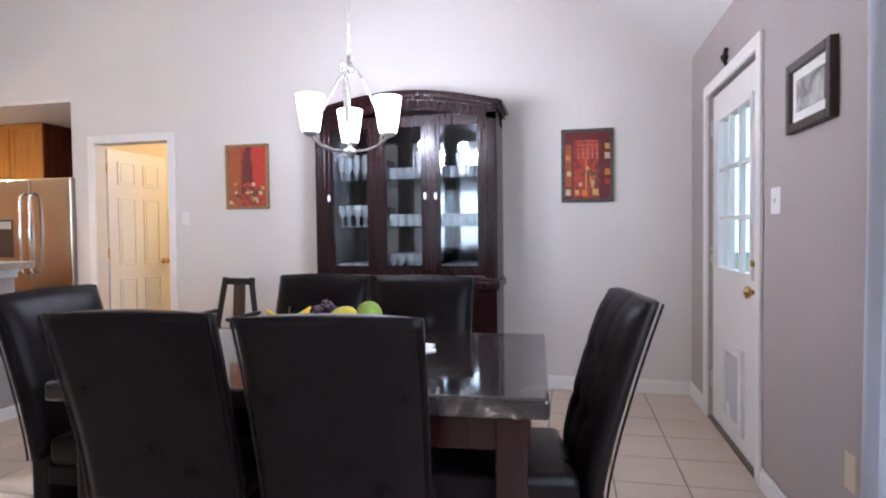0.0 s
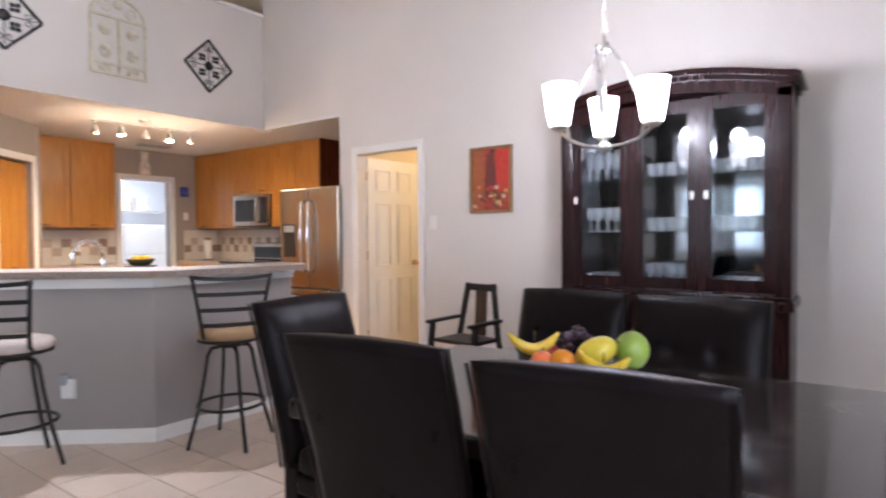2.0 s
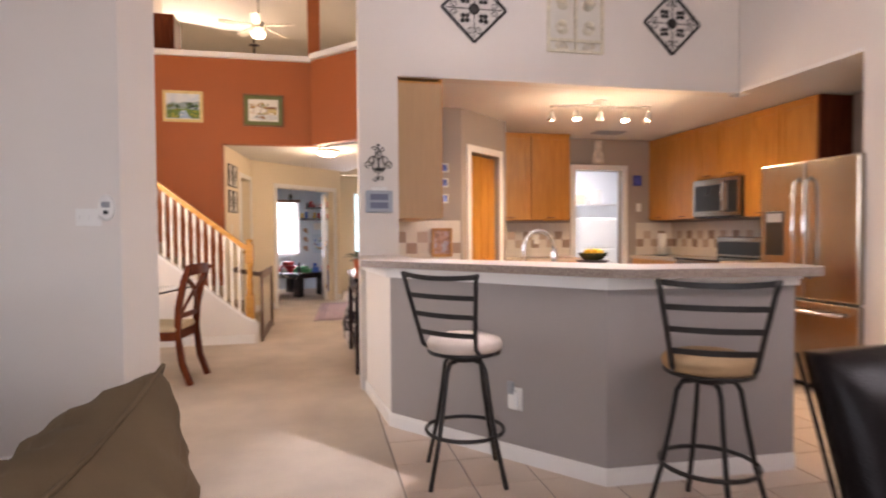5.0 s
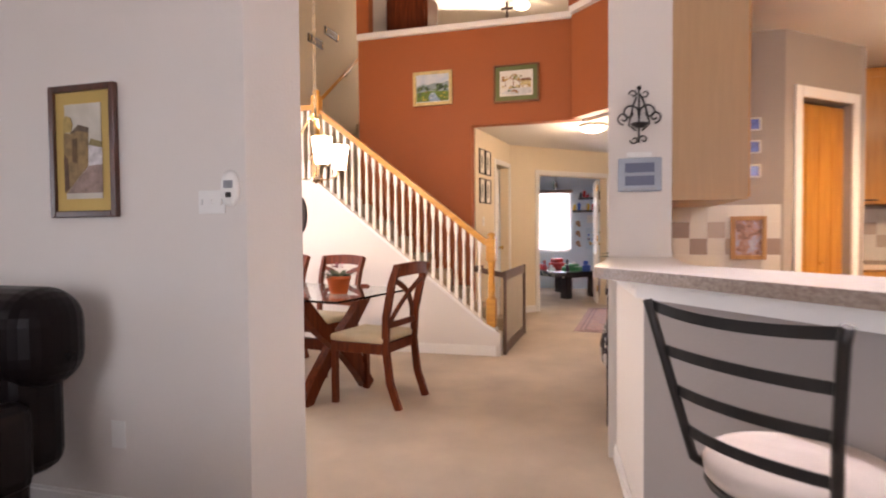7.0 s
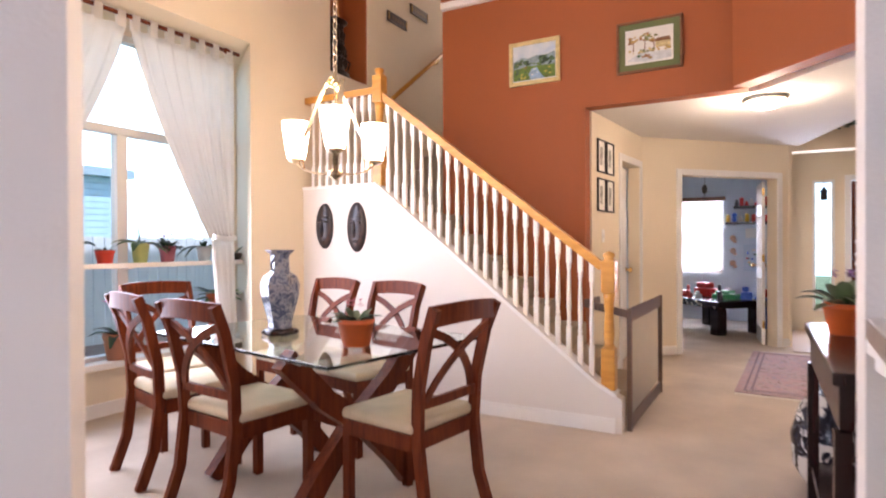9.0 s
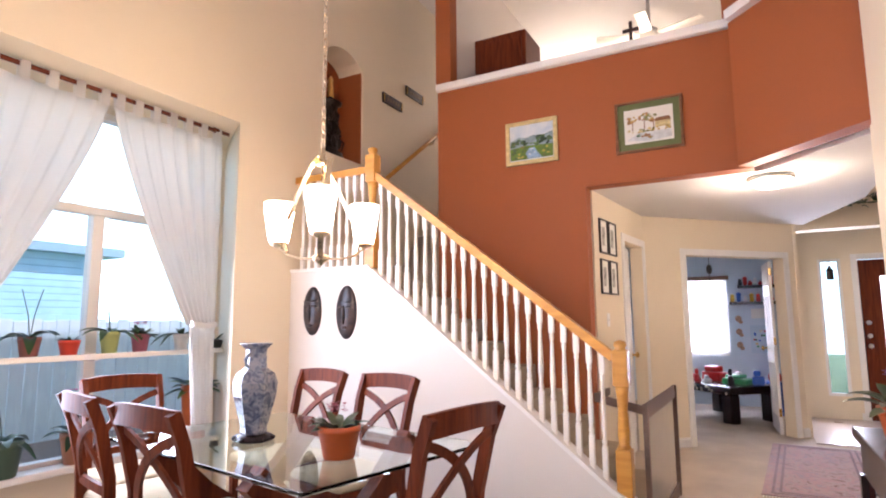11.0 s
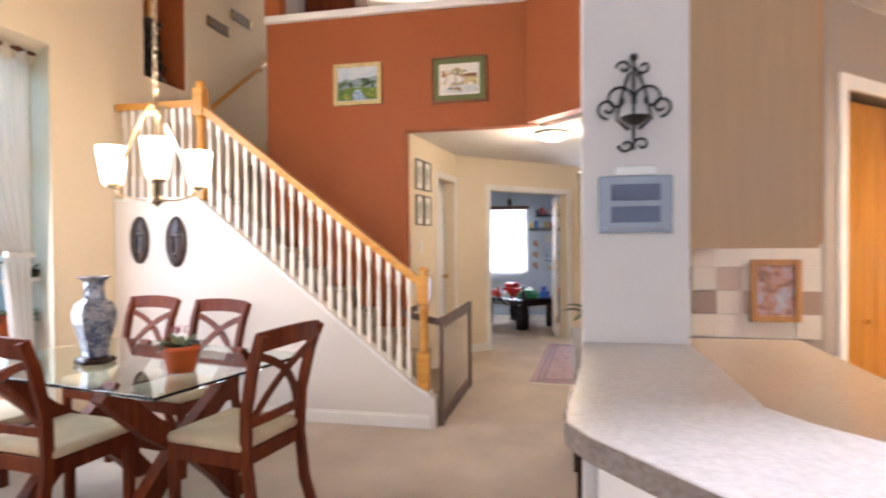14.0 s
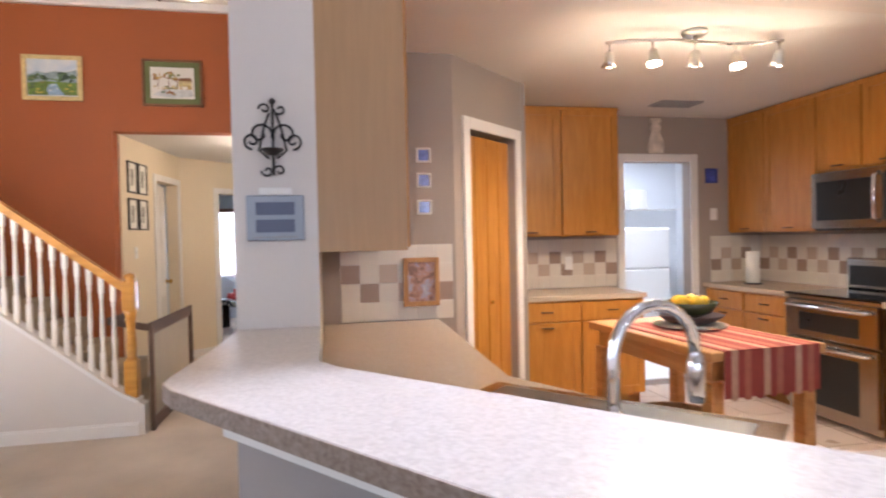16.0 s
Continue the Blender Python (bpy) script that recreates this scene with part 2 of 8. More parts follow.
def box(bm, x0, x1, y0, y1, z0, z1, bev=0.0, m=None, seg=2):
    c = bmesh.ops.create_cube(bm, size=1.0)["verts"]
    bmesh.ops.transform(bm, matrix=Matrix.Translation(((x0 + x1) / 2, (y0 + y1) / 2, (z0 + z1) / 2)) @ Matrix.Diagonal((abs(x1 - x0), abs(y1 - y0), abs(z1 - z0), 1)), verts=c)
    if bev:
        edges = list({e for v in c for e in v.link_edges})
        r = bmesh.ops.bevel(bm, geom=edges, offset=min(bev, abs(x1 - x0) * 0.45, abs(y1 - y0) * 0.45, abs(z1 - z0) * 0.45), segments=seg, affect="EDGES", profile=0.5)
        c = list({v for f in r["faces"] for v in f.verts} | {v for v in c if v.is_valid})
    shift(bm, c, m)
    return bm


def lathe(bm, prof, n=20, m=None, smooth=True):
    """Turns a profile of (radius, height) round the z axis."""
    rings = []
    for r, z in prof:
        rings.append([bm.verts.new((r * math.cos(2 * math.pi * i / n), r * math.sin(2 * math.pi * i / n), z)) for i in range(n)])
    for a, b in zip(rings, rings[1:]):
        for i in range(n):
            f = bm.faces.new((a[i], a[(i + 1) % n], b[(i + 1) % n], b[i]))
            f.smooth = smooth
    for ring, flip in ((rings[0], True), (rings[-1], False)):
        if prof[0 if flip else -1][0] > 1e-4:
            bm.faces.new(ring[::-1] if flip else ring)
    shift(bm, [v for ring in rings for v in ring], m)
    return bm


def tube(bm, pts, r, n=8, flat=None):
    """A round or oval bar along points; r one radius or one a point."""
    pts = [Vector(p) for p in pts]
    rs = r if isinstance(r, (list, tuple)) else [r] * len(pts)
    rings, side = [], None
    for i, p in enumerate(pts):
        d = (pts[min(i + 1, len(pts) - 1)] - pts[max(i - 1, 0)]).normalized()
        if side is None:
            side = d.cross(Vector((0, 0, 1)) if abs(d.z) < 0.95 else Vector((1, 0, 0))).normalized()
        side = (side - d * side.dot(d)).normalized()
        up = side.cross(d)
        ry = flat if flat else rs[i]
        rings.append([bm.verts.new(p + side * rs[i] * math.cos(2 * math.pi * k / n) + up * ry * math.sin(2 * math.pi * k / n)) for k in range(n)])
    for a, b in zip(rings, rings[1:]):
        for k in range(n):
            f = bm.faces.new((a[k], a[(k + 1) % n], b[(k + 1) % n], b[k]))
            f.smooth = True
    bm.faces.new(rings[0][::-1])
    bm.faces.new(rings[-1])
    return bm


def bar(bm, pts, w, t, across=(0, 1, 0)):
    """A flat bar of rectangular section along points: w along `across`, t the other way."""
    pts = [Vector(p) for p in pts]
    rings = []
    for i, p in enumerate(pts):
        d = (pts[min(i + 1, len(pts) - 1)] - pts[max(i - 1, 0)]).normalized()
        a = Vector(across)
        a = (a - d * a.dot(d)).normalized()
        u = a.cross(d)
        rings.append([bm.verts.new(p + a * sx * w / 2 + u * sy * t / 2) for sx, sy in ((-1, -1), (1, -1), (1, 1), (-1, 1))])
    for a, b in zip(rings, rings[1:]):
        for k in range(4):
            bm.faces.new((a[k], a[(k + 1) % 4], b[(k + 1) % 4], b[k]))
    bm.faces.new(rings[0][::-1])
    bm.faces.new(rings[-1])
    return bm


def prism(bm, poly, z0, z1, m=None):
    """An upright prism over a plan outline."""
    lo = [bm.verts.new((x, y, z0)) for x, y in poly]
    hi = [bm.verts.new((x, y, z1)) for x, y in poly]
    n = len(poly)
    for i in range(n):
        bm.faces.new((lo[i], lo[(i + 1) % n], hi[(i + 1) % n], hi[i]))
    bm.faces.new(lo[::-1])
    bm.faces.new(hi)
    shift(bm, lo + hi, m)
    return bm


def ball(bm, c, r, sx=1, sy=1, sz=1, n=10, m=None):
    vs = bmesh.ops.create_uvsphere(bm, u_segments=n + 4, v_segments=n, radius=r)["verts"]
    for v in vs:
        for f in v.link_faces:
            f.smooth = True
    bmesh.ops.transform(bm, matrix=Matrix.Translation(c) @ (m or Matrix.Identity(4)) @ Matrix.Diagonal((sx, sy, sz, 1)), verts=vs)
    return bm


def mesh(name, bm, material):
    bmesh.ops.recalc_face_normals(bm, faces=bm.faces[:])
    me = bpy.data.meshes.new(name)
    bm.to_mesh(me)
    bm.free()
    me.materials.append(material)
    return me


def part(name, bm, material, parent, label=""):
    ob = new(name, mesh(name, bm, material))
    ob.parent = parent
    return tagged(ob, label) if label else ob


def thing(name, label, category, m=None, group=""):
    ob = new(name)
    ob.empty_display_size = 0.1
    if m is not None:
        ob.matrix_basis = m
    return tagged(ob, label, category, group)


def struct(name, bm, material, label, category="wall"):
    return tagged(new(name, mesh(name, bm, material)), label, category, kind="structure")


def solid(name, bm, material, label, category, m=None):
    ob = tagged(new(name, mesh(name, bm, material)), label, category)
    if m is not None:
        ob.matrix_basis = m
    return ob


def bm_():
    return bmesh.new()


def wallbox(bm, axis, c0, c1, a0, a1, z0, z1, holes=()):
    """A wall across `axis` from c0 to c1, running a0..a1, with holes (a0, a1, z0, z1) right through it."""
    cuts = sorted({a0, a1, *[h for q in holes for h in q[:2]]})
    for p, q in zip(cuts, cuts[1:]):
        zs = sorted({z0, z1, *[h for o in holes if o[0] <= p and o[1] >= q for h in o[2:]]})
        for lo, hi in zip(zs, zs[1:]):
            if any(o[0] <= p and o[1] >= q and o[2] <= lo and o[3] >= hi for o in holes):
                continue
            if axis == "x":
                box(bm, c0, c1, p, q, lo, hi)
            else:
                box(bm, p, q, c0, c1, lo, hi)
    return bm


def slantwall(bm, p, q, thick, z0, z1, holes=()):
    """A wall from p to q in plan, its thickness to the left of that way; holes (s0, s1, z0, z1) along it."""
    p, q = Vector((*p, 0)), Vector((*q, 0))
    d = (q - p).normalized()
    n = Vector((-d.y, d.x, 0))
    m = Matrix((( d.x, n.x, 0, p.x), (d.y, n.y, 0, p.y), (0, 0, 1, 0), (0, 0, 0, 1)))
    t = bm_()
    wallbox(t, "y", 0, thick, 0, (q - p).length, z0, z1, holes)
    bmesh.ops.transform(t, matrix=m, verts=t.verts[:])
    me = bpy.data.meshes.new("tmp")
    t.to_mesh(me)
    t.free()
    bm.from_mesh(me)
    bpy.data.meshes.remove(me)
    return m
# ---- the large structure ----
YC, XD, XA = 5.37, 0.587, -5.96       # china wall, garden-door wall, wall over the bar
XK, XR, YW = -8.20, -9.325, -2.30     # stair knee wall, terracotta wall, dining window wall
XL = -4.76                            # wall with the thermostat
H1, H2 = 2.45, 5.15                   # low and high ceilings

b = bm_(); box(b, -16.0, 3.0, -6.0, 9.0, -0.30, -0.02)
struct("floor_slab", b, GROUT, "bare concrete slab under the floors", "floor")
b = bm_(); box(b, -9.0, XD, -3.05, 2.07, -0.02, 0.0); box(b, -15.0, -9.0, -3.05, 2.6, -0.02, 0.0); box(b, -9.0, -8.35, 2.07, 2.6, -0.02, 0.0)
struct("carpet_floor", b, CARPET, "beige cut-pile carpet", "floor")
b = bm_(); box(b, -9.0, XD, 2.075, 7.6, -0.02, -0.006)
tile_floor = struct("tile_floor", b, GROUT, "square beige ceramic tile floor with dark grout", "floor")

# china wall with the hall doorway; it carries on above the kitchen opening
b = bm_(); wallbox(b, "y", YC, YC + 0.12, -4.75, XD + 0.14, 0, H2, [(-4.50, -3.74, 0, 2.05)]); box(b, -5.96, -4.75, YC, YC + 0.12, H1 + 0.03, H2)
struct("wall_china", b, WALL, "off-white painted wall behind the china cabinet")
b = bm_(); wallbox(b, "x", XD, XD + 0.075, -3.05, YC, 0, H2, [(3.86, 4.86, 0, 2.05), (0.55, 2.45, 0.55, 2.15)])
struct("wall_garden", b, TAUPE, "taupe painted wall with the garden door")
# closing wall out of view; its window opening is added to let light in
b = bm_(); wallbox(b, "y", -3.05, -2.93, -5.09, XD, 0, H2, [(-3.3, -1.9, 0.9, 2.1)])
struct("wall_back", b, WALL, "off-white painted wall with a window")
# thermostat wall with a splayed end
b = bm_(); prism(b, [(XL, -2.93), (XL, 0.682), (-4.948, 0.811), (-5.09, 0.60), (-5.09, -2.93)], 0, H2)
struct("wall_thermostat", b, WALL, "off-white painted wall end with a thermostat")
# wall over the bar, its post, and the wall behind the console
b = bm_(); box(b, XA - 0.14, XA, 2.003, 2.31, 0, H2); box(b, XA - 0.14, XA, 2.31, YC, H1, 3.70)
struct("wall_over_bar", b, WALL, "off-white wall above the kitchen bar with its post")
b = bm_(); box(b, XA - 0.17, XA + 0.03, 2.31, YC, 3.70, 3.74, 0.008)
struct("ledge_trim", b, TRIM, "white ledge on top of the wall", "trim")
b = bm_(); box(b, -8.35, XA - 0.14, 2.27, 2.31, 0, H2)
struct("wall_console", b, CREAM, "cream wall behind the hall console")
b = bm_(); box(b, -8.65, XA - 0.14, 2.31, 6.43, H1, H1 + 0.12); box(b, XA - 0.14, -4.63, YC + 0.12, 6.43, H1, H1 + 0.12); box(b, XA, -4.75, YC, YC + 0.12, H1, H1 + 0.03)
struct("ceiling_kitchen", b, CEIL, "flat white kitchen ceiling", "ceiling")

# kitchen walls
b = bm_(); wallbox(b, "x", -8.65, -8.53, 3.73, 6.55, 0, H1, [(5.00, 5.68, 0, 2.04)])
struct("wall_kitchen_end", b, KPAINT, "grey-brown kitchen end wall")
b = bm_(); box(b, -8.53, -4.75, 6.43, 6.55, 0, H1)
struct("wall_kitchen_side", b, KPAINT, "grey-brown kitchen side wall")
b = bm_(); box(b, -4.75, -4.63, YC + 0.12, 6.55, 0, H1)
struct("wall_fridge", b, WALL, "wall beside the refrigerator")
b = bm_(); box(b, -7.12, -7.0, 2.31, 3.08, 0, H1)
PAN = slantwall(b, (-7.0, 3.08), (-7.561, 3.692), 0.12, 0, H1, [(0.16, 0.73, 0, 2.04)])
box(b, -8.53, -7.565, 3.694, 3.725, 0, H1)
struct("wall_pantry", b, KPAINT, "grey-brown angled pantry wall")
b = bm_(); box(b, -8.53, -7.2, 2.31, 2.33, 0, H1); box(b, -8.53, -8.51, 2.33, 3.8, 0, H1)
struct("wall_pantry_inside", b, KPAINT, "pantry inner wall")

# room behind the hall doorway
b = bm_(); box(b, -4.63, -4.6, YC + 0.12, 7.6, 0, 2.6); box(b, -4.6, -2.4, 7.5, 7.6, 0, 2.6); box(b, -2.5, -2.4, YC + 0.12, 7.5, 0, 2.6); box(b, -4.6, -2.5, YC + 0.12, 7.5, 2.5, 2.6)
struct("wall_back_room", b, CREAM, "cream walls of the small room behind the door")
lamp("back_room_bulb", "POINT", Matrix.Translation((-3.4, 6.5, 2.3)), 22, (1.0, 0.76, 0.42), 0.08)
# laundry
LAUNDRY = mat("laundry_white", (0.74, 0.77, 0.80), 0.6, var=0.02)
b = bm_(); box(b, -10.7, -10.6, 4.2, 7.0, 0, 2.5); box(b, -10.6, -8.65, 4.2, 4.3, 0, 2.5); box(b, -10.6, -8.65, 6.9, 7.0, 0, 2.5); box(b, -10.6, -8.65, 4.3, 6.9, 2.44, 2.54)
struct("wall_laundry", b, LAUNDRY, "white laundry room walls")
b = bm_(); box(b, -10.6, -8.65, 4.3, 6.9, -0.02, 0)
struct("laundry_floor", b, WHITEPL, "pale laundry floor", "floor")
lamp("laundry_tube", "AREA", look((-9.6, 5.6, 2.40), (-9.6, 5.6, 0)), 34, (0.90, 0.96, 1.0), 0.9, 0.4)

b = bm_(); box(b, -12.0, -4.6, 6.62, 6.74, H1, H2)
struct("wall_upper", b, CREAM, "cream upper wall beyond the kitchen", "wall")
# vaulted ceiling: rises from the garden wall, then runs flat high over the whole house
b = bm_()
vs = [(XD + 0.14, 2.35), (XD + 0.14, 2.50), (-3.42, 5.28), (-15.2, 5.28), (-15.2, H2), (-3.40, H2), (XD, 2.445)]
lo = [b.verts.new((x, -3.05, z)) for x, z in vs]; hi = [b.verts.new((x, 7.0, z)) for x, z in vs]
for i in range(len(vs)):
    b.faces.new((lo[i], lo[(i + 1) % len(vs)], hi[(i + 1) % len(vs)], hi[i]))
b.faces.new(lo[::-1]); b.faces.new(hi)
struct("ceiling_vault", b, CEIL, "high white vaulted ceiling", "ceiling")

# dining window wall with its splayed bay
YW = -1.68
b = bm_(); wallbox(b, "y", YW - 0.30, YW, -15.0, -8.2, 0, H2, [(-9.17, -8.59, 2.84, 3.92)]); box(b, -8.2, -5.09, YW - 0.30, YW, 2.80, H2)
struct("wall_dining_window", b, CREAM, "cream dining room wall above the window bay")
b = bm_(); prism(b, [(-8.2, -1.66), (-7.635, -1.68), (-8.06, -2.32), (-8.06, -2.46), (-8.2, -2.46)], 0, 2.80); box(b, -5.6, -5.09, -2.46, YW, 0, 2.80)
struct("wall_bay_pier", b, CREAM, "cream pier with a splayed window jamb")
b = bm_(); box(b, -8.06, -5.6, -2.46, -2.34, 0, 0.38); box(b, -8.06, -5.6, -2.46, YW - 0.30, 2.80, 2.95)
struct("wall_bay", b, CREAM, "cream wall under and over the tall window")
b = bm_(); box(b, -9.30, -8.46, YW - 0.42, YW - 0.305, 2.7, 4.1)
struct("niche_back", b, RED, "terracotta back of the wall niche", "wall")
b = bm_(); box(b, -9.17, -9.155, YW - 0.30, YW - 0.012, 2.845, 3.9); box(b, -8.605, -8.59, YW - 0.30, YW - 0.012, 2.845, 3.9)
struct("niche_lining", b, RED, "terracotta painted niche lining", "wall")
b = bm_()
for sgn in (-1, 1):
    cx, r = -8.88, 0.29
    pts = [(cx + sgn * r, 3.92)] + [(cx + sgn * r * math.sin(t), 3.74 + 0.18 * math.cos(t)) for t in [i * math.pi / 16 for i in range(9)]][::-1]
    f1 = [b.verts.new((x, YW - 0.002, z)) for x, z in pts]; f2 = [b.verts.new((x, YW - 0.29, z)) for x, z in pts]
    for i in range(len(pts)):
        b.faces.new((f1[i], f1[(i + 1) % len(pts)], f2[(i + 1) % len(pts)], f2[i]))
    b.faces.new(f1); b.faces.new(f2[::-1])
struct("niche_arch", b, CREAM, "arched head of the wall niche", "wall")

# terracotta wall over the hall: straight run, then a splay
b = bm_(); box(b, XR - 0.14, XR, -0.90, 0.49, 0, 3.48); box(b, XR - 0.14, XR, 0.49, 1.72, 2.39, 3.48)
slantwall(b, (-8.55, 2.45), (XR, 1.72), 0.14, 2.39, 3.48)
struct("wall_terracotta", b, RED, "terracotta painted wall above stairs and hall")
b = bm_(); box(b, XR - 0.17, XR + 0.05, -0.90, 1.70, 3.48, 3.55, 0.012)
slantwall(b, (-8.50, 2.44), (XR + 0.04, 1.73), 0.18, 3.48, 3.55)
struct("ledge_cap", b, TRIM, "white cap on the terracotta wall", "trim")
b = bm_(); box(b, XR - 0.14, XR, 1.58, 1.74, 3.55, H2); box(b, XR - 0.14, XR, -0.92, -0.76, 3.55, H2)
struct("loft_posts", b, RED, "terracotta posts rising to the ceiling", "wall")
b = bm_(); box(b, -11.9, XR - 0.14, -0.92, -0.80, 1.3, H2)
struct("wall_stair_inner", b, WALL, "off-white wall beside the upper stairs")
# hall and foyer
b = bm_(); prism(b, [(XR - 0.14, 0.49), (XR - 0.145, 1.78), (-8.66, 2.46), (-8.35, 2.6), (-11.0, 2.6), (-12.5, 2.2), (-11.0, 0.60)], 2.39, 2.50)
struct("ceiling_hall", b, CEIL, "low white hall ceiling", "ceiling")
b = bm_(); HL = slantwall(b, (XR - 0.14, 0.505), (-10.95, 0.66), 0.12, 0, 2.43, [(0.80, 1.42, 0, 2.05)])
struct("wall_hall", b, CREAM, "cream hall wall with framed prints")
b = bm_(); PL = slantwall(b, (-10.95, 0.66), (-12.42, 2.10), 0.14, 0, 2.75, [(0.52, 1.86, 0, 1.99)])
box(b, -13.9, -12.40, 1.98, 2.12, 0, 2.75)
struct("wall_playroom", b, CREAM, "cream angled wall with the playroom doorway")
b = bm_(); wallbox(b, "x", -14.0, -13.9, 2.12, 5.6, 0, H2, [(2.42, 2.68, 0.30, 2.10), (2.86, 3.80, 0, 2.08)])
struct("wall_entry", b, CREAM, "cream entry wall")
b = bm_(); box(b, -13.0, -12.75, 2.12, 5.5, 2.36, 2.62)
struct("plant_shelf", b, CREAM, "cream plant shelf over the entry", "wall")
b = bm_(); box(b, -13.9, -10.7, 5.5, 5.6, 0, H2); box(b, -10.7, -8.65, 4.1, 4.2, 0, H2); box(b, -8.65, -8.53, 2.31, 3.73, 0, H2)
struct("wall_foyer", b, CREAM, "cream foyer wall")
b = bm_(); wallbox(b, "x", -15.1, -15.0, -3.05, 5.6, 0, H2, [(0.30, 1.30, 0.70, 2.05), (2.2, 4.2, 0, 2.6)])
struct("wall_far", b, WALL, "far outer wall of the upper floor")
PLAYBLUE = mat("playroom_paint", (0.62, 0.70, 0.76), 0.7, var=0.02)
b = bm_(); wallbox(b, "x", -14.85, -14.75, -0.9, 2.0, 0, 2.44, [(0.35, 1.25, 0.75, 1.95)]); box(b, -14.75, -10.5, -1.0, -0.9, 0, 2.44); box(b, -14.75, -12.45, 2.0 - 0.02, 2.0 - 0.005, 0, 2.44)
struct("wall_playroom_inner", b, PLAYBLUE, "pale blue playroom walls")
b = bm_(); prism(b, [(-14.75, -0.9), (-9.6, -0.9), (-9.6, 0.45), (-11.0, 0.60), (-12.45, 1.98), (-14.75, 1.98)], 2.44, 2.52)
struct("ceiling_playroom", b, CEIL, "white playroom ceiling", "ceiling")
b = bm_(); box(b, -13.9, -12.0, 2.12, 5.5, 0.0, 0.012)
struct("entry_tile", b, mat("entry_tile", (0.42, 0.33, 0.27), 0.3, var=0.1), "brown entry tile floor", "floor")

# stairs: knee wall, treads, landing
b = bm_()
knee = [(-1.66, 0.0), (1.02, 0.0), (1.02, 0.22), (0.86, 0.30), (-0.90, 1.70), (-1.66, 1.70)]
k1 = [b.verts.new((XK, y, z)) for y, z in knee]; k2 = [b.verts.new((XK - 0.10, y, z)) for y, z in knee]
for i in range(6):
    b.faces.new((k1[i], k1[(i + 1) % 6], k2[(i + 1) % 6], k2[i]))
b.faces.new(k1); b.faces.new(k2[::-1])
struct("wall_stair_knee", b, WALL, "white painted knee wall beside the stairs")
STAIRC = mat("stair_carpet", (0.40, 0.33, 0.24), 0.95, var=0.12, scale=3, bump=1.0, bscale=420, spec=0.1)
b = bm_()
n, rise, going = 8, 0.188, 0.237
for i in range(n):
    y1 = 0.95 - i * going
    box(b, XR, XK - 0.10, (y1 - going if i < n - 1 else YW), y1 + 0.02, i * rise, (i + 1) * rise, 0.015)
    if i:
        box(b, XR, XK - 0.10, YW, y1, 0.0, i * rise)
struct("stairs", b, STAIRC, "beige carpeted stairs up to a landing", "stairs")
b = bm_()
for i in range(9):
    box(b, XR - 0.14 - (i + 1) * 0.25, XR - 0.14 - i * 0.25 + 0.02, YW, -0.92, 1.3, n * rise + (i + 1) * rise, 0.012)
box(b, XR - 0.14, XR, YW, -0.92, 0, n * rise)
struct("upper_stairs", b, STAIRC, "beige carpeted upper flight", "stairs")

# outside
b = bm_(); box(b, -300, 300, -300, 300, -0.55, -0.40)
struct("ground", b, GRASSY, "garden ground", "ground")

# ---- doors, casings, skirtings ----
def casing(name, m, w, h, depth=0.018, face=0.07, label="white painted door casing"):
    """Door casing lying on a wall: local x along the wall, z up, y out of the wall; w and h of the opening."""
    b = bm_()
    box(b, -w / 2 - face, -w / 2, 0, depth, 0, h + face, 0.005); box(b, w / 2, w / 2 + face, 0, depth, 0, h + face, 0.005)
    box(b, -w / 2, w / 2, 0, depth, h, h + face, 0.005)
    ob = struct(name, b, TRIM, label, "trim")
    ob.matrix_basis = m
    return ob


def skirting(m, length):
    b = bm_()
    box(b, 0, length, 0, 0.014, 0, 0.085, 0.004); box(b, 0, length, 0, 0.009, 0.085, 0.10, 0.003)
    ob = struct("baseboard", b, TRIM, "white painted baseboard", "trim")
    ob.matrix_basis = m
    return ob


casing("door_casing_hall", pose(-4.12, YC, 0, 0, 0, 180), 0.76, 2.05)
casing("door_casing_garden", pose(XD, 4.36, 0, 0, 0, 90), 1.0, 2.05)
casing("door_casing_laundry", pose(-8.53, 5.34, 0, 0, 0, -90), 0.68, 2.04)
pm = PAN @ pose(0.445, 0.0, 0, 0, 0, 180)
casing("door_casing_pantry", pm, 0.57, 2.04)
casing("door_casing_play", PL @ pose(1.19, 0, 0, 0, 0, 180), 1.34, 1.99)
casing("door_casing_closet", HL @ pose(1.11, 0, 0, 0, 0, 180), 0.62, 2.05)
casing("door_casing_entry", pose(-13.9, 3.33, 0, 0, 0, -90), 0.94, 2.08)
for m, ln in ((pose(XD, YC, 0, 0, 0, 180), 4.18 + 0.08), (pose(-4.58, YC, 0, 0, 0, 180), 0.17), (pose(XD, 4.93, 0, 0, 0, 90), 0.44), (pose(XD, -2.9, 0, 0, 0, 90), 6.69),
              (pose(XL, 0.682, 0, 0, 0, -90), 3.55), (pose(XK, 0.98, 0, 0, 0, -90), 2.64), (HL @ pose(0.72, 0, 0, 0, 0, 180), 0.72), (PL @ pose(0.45, 0, 0, 0, 0, 180), 0.45), (PL @ pose(2.05, 0, 0, 0, 0, 180), 0.1),
              (pose(-5.6, -2.34, 0, 0, 0, 180), 0), (pose(-13.9, 2.86, 0, 0, 0, -90), 0.1), (pose(XA - 0.14, 2.27, 0, 0, 0, 180), 2.0)):
    if ln:
        skirting(m, ln)
b = bm_(); box(b, -8.06, -5.6, -2.34, -2.326, 0, 0.10, 0.004)
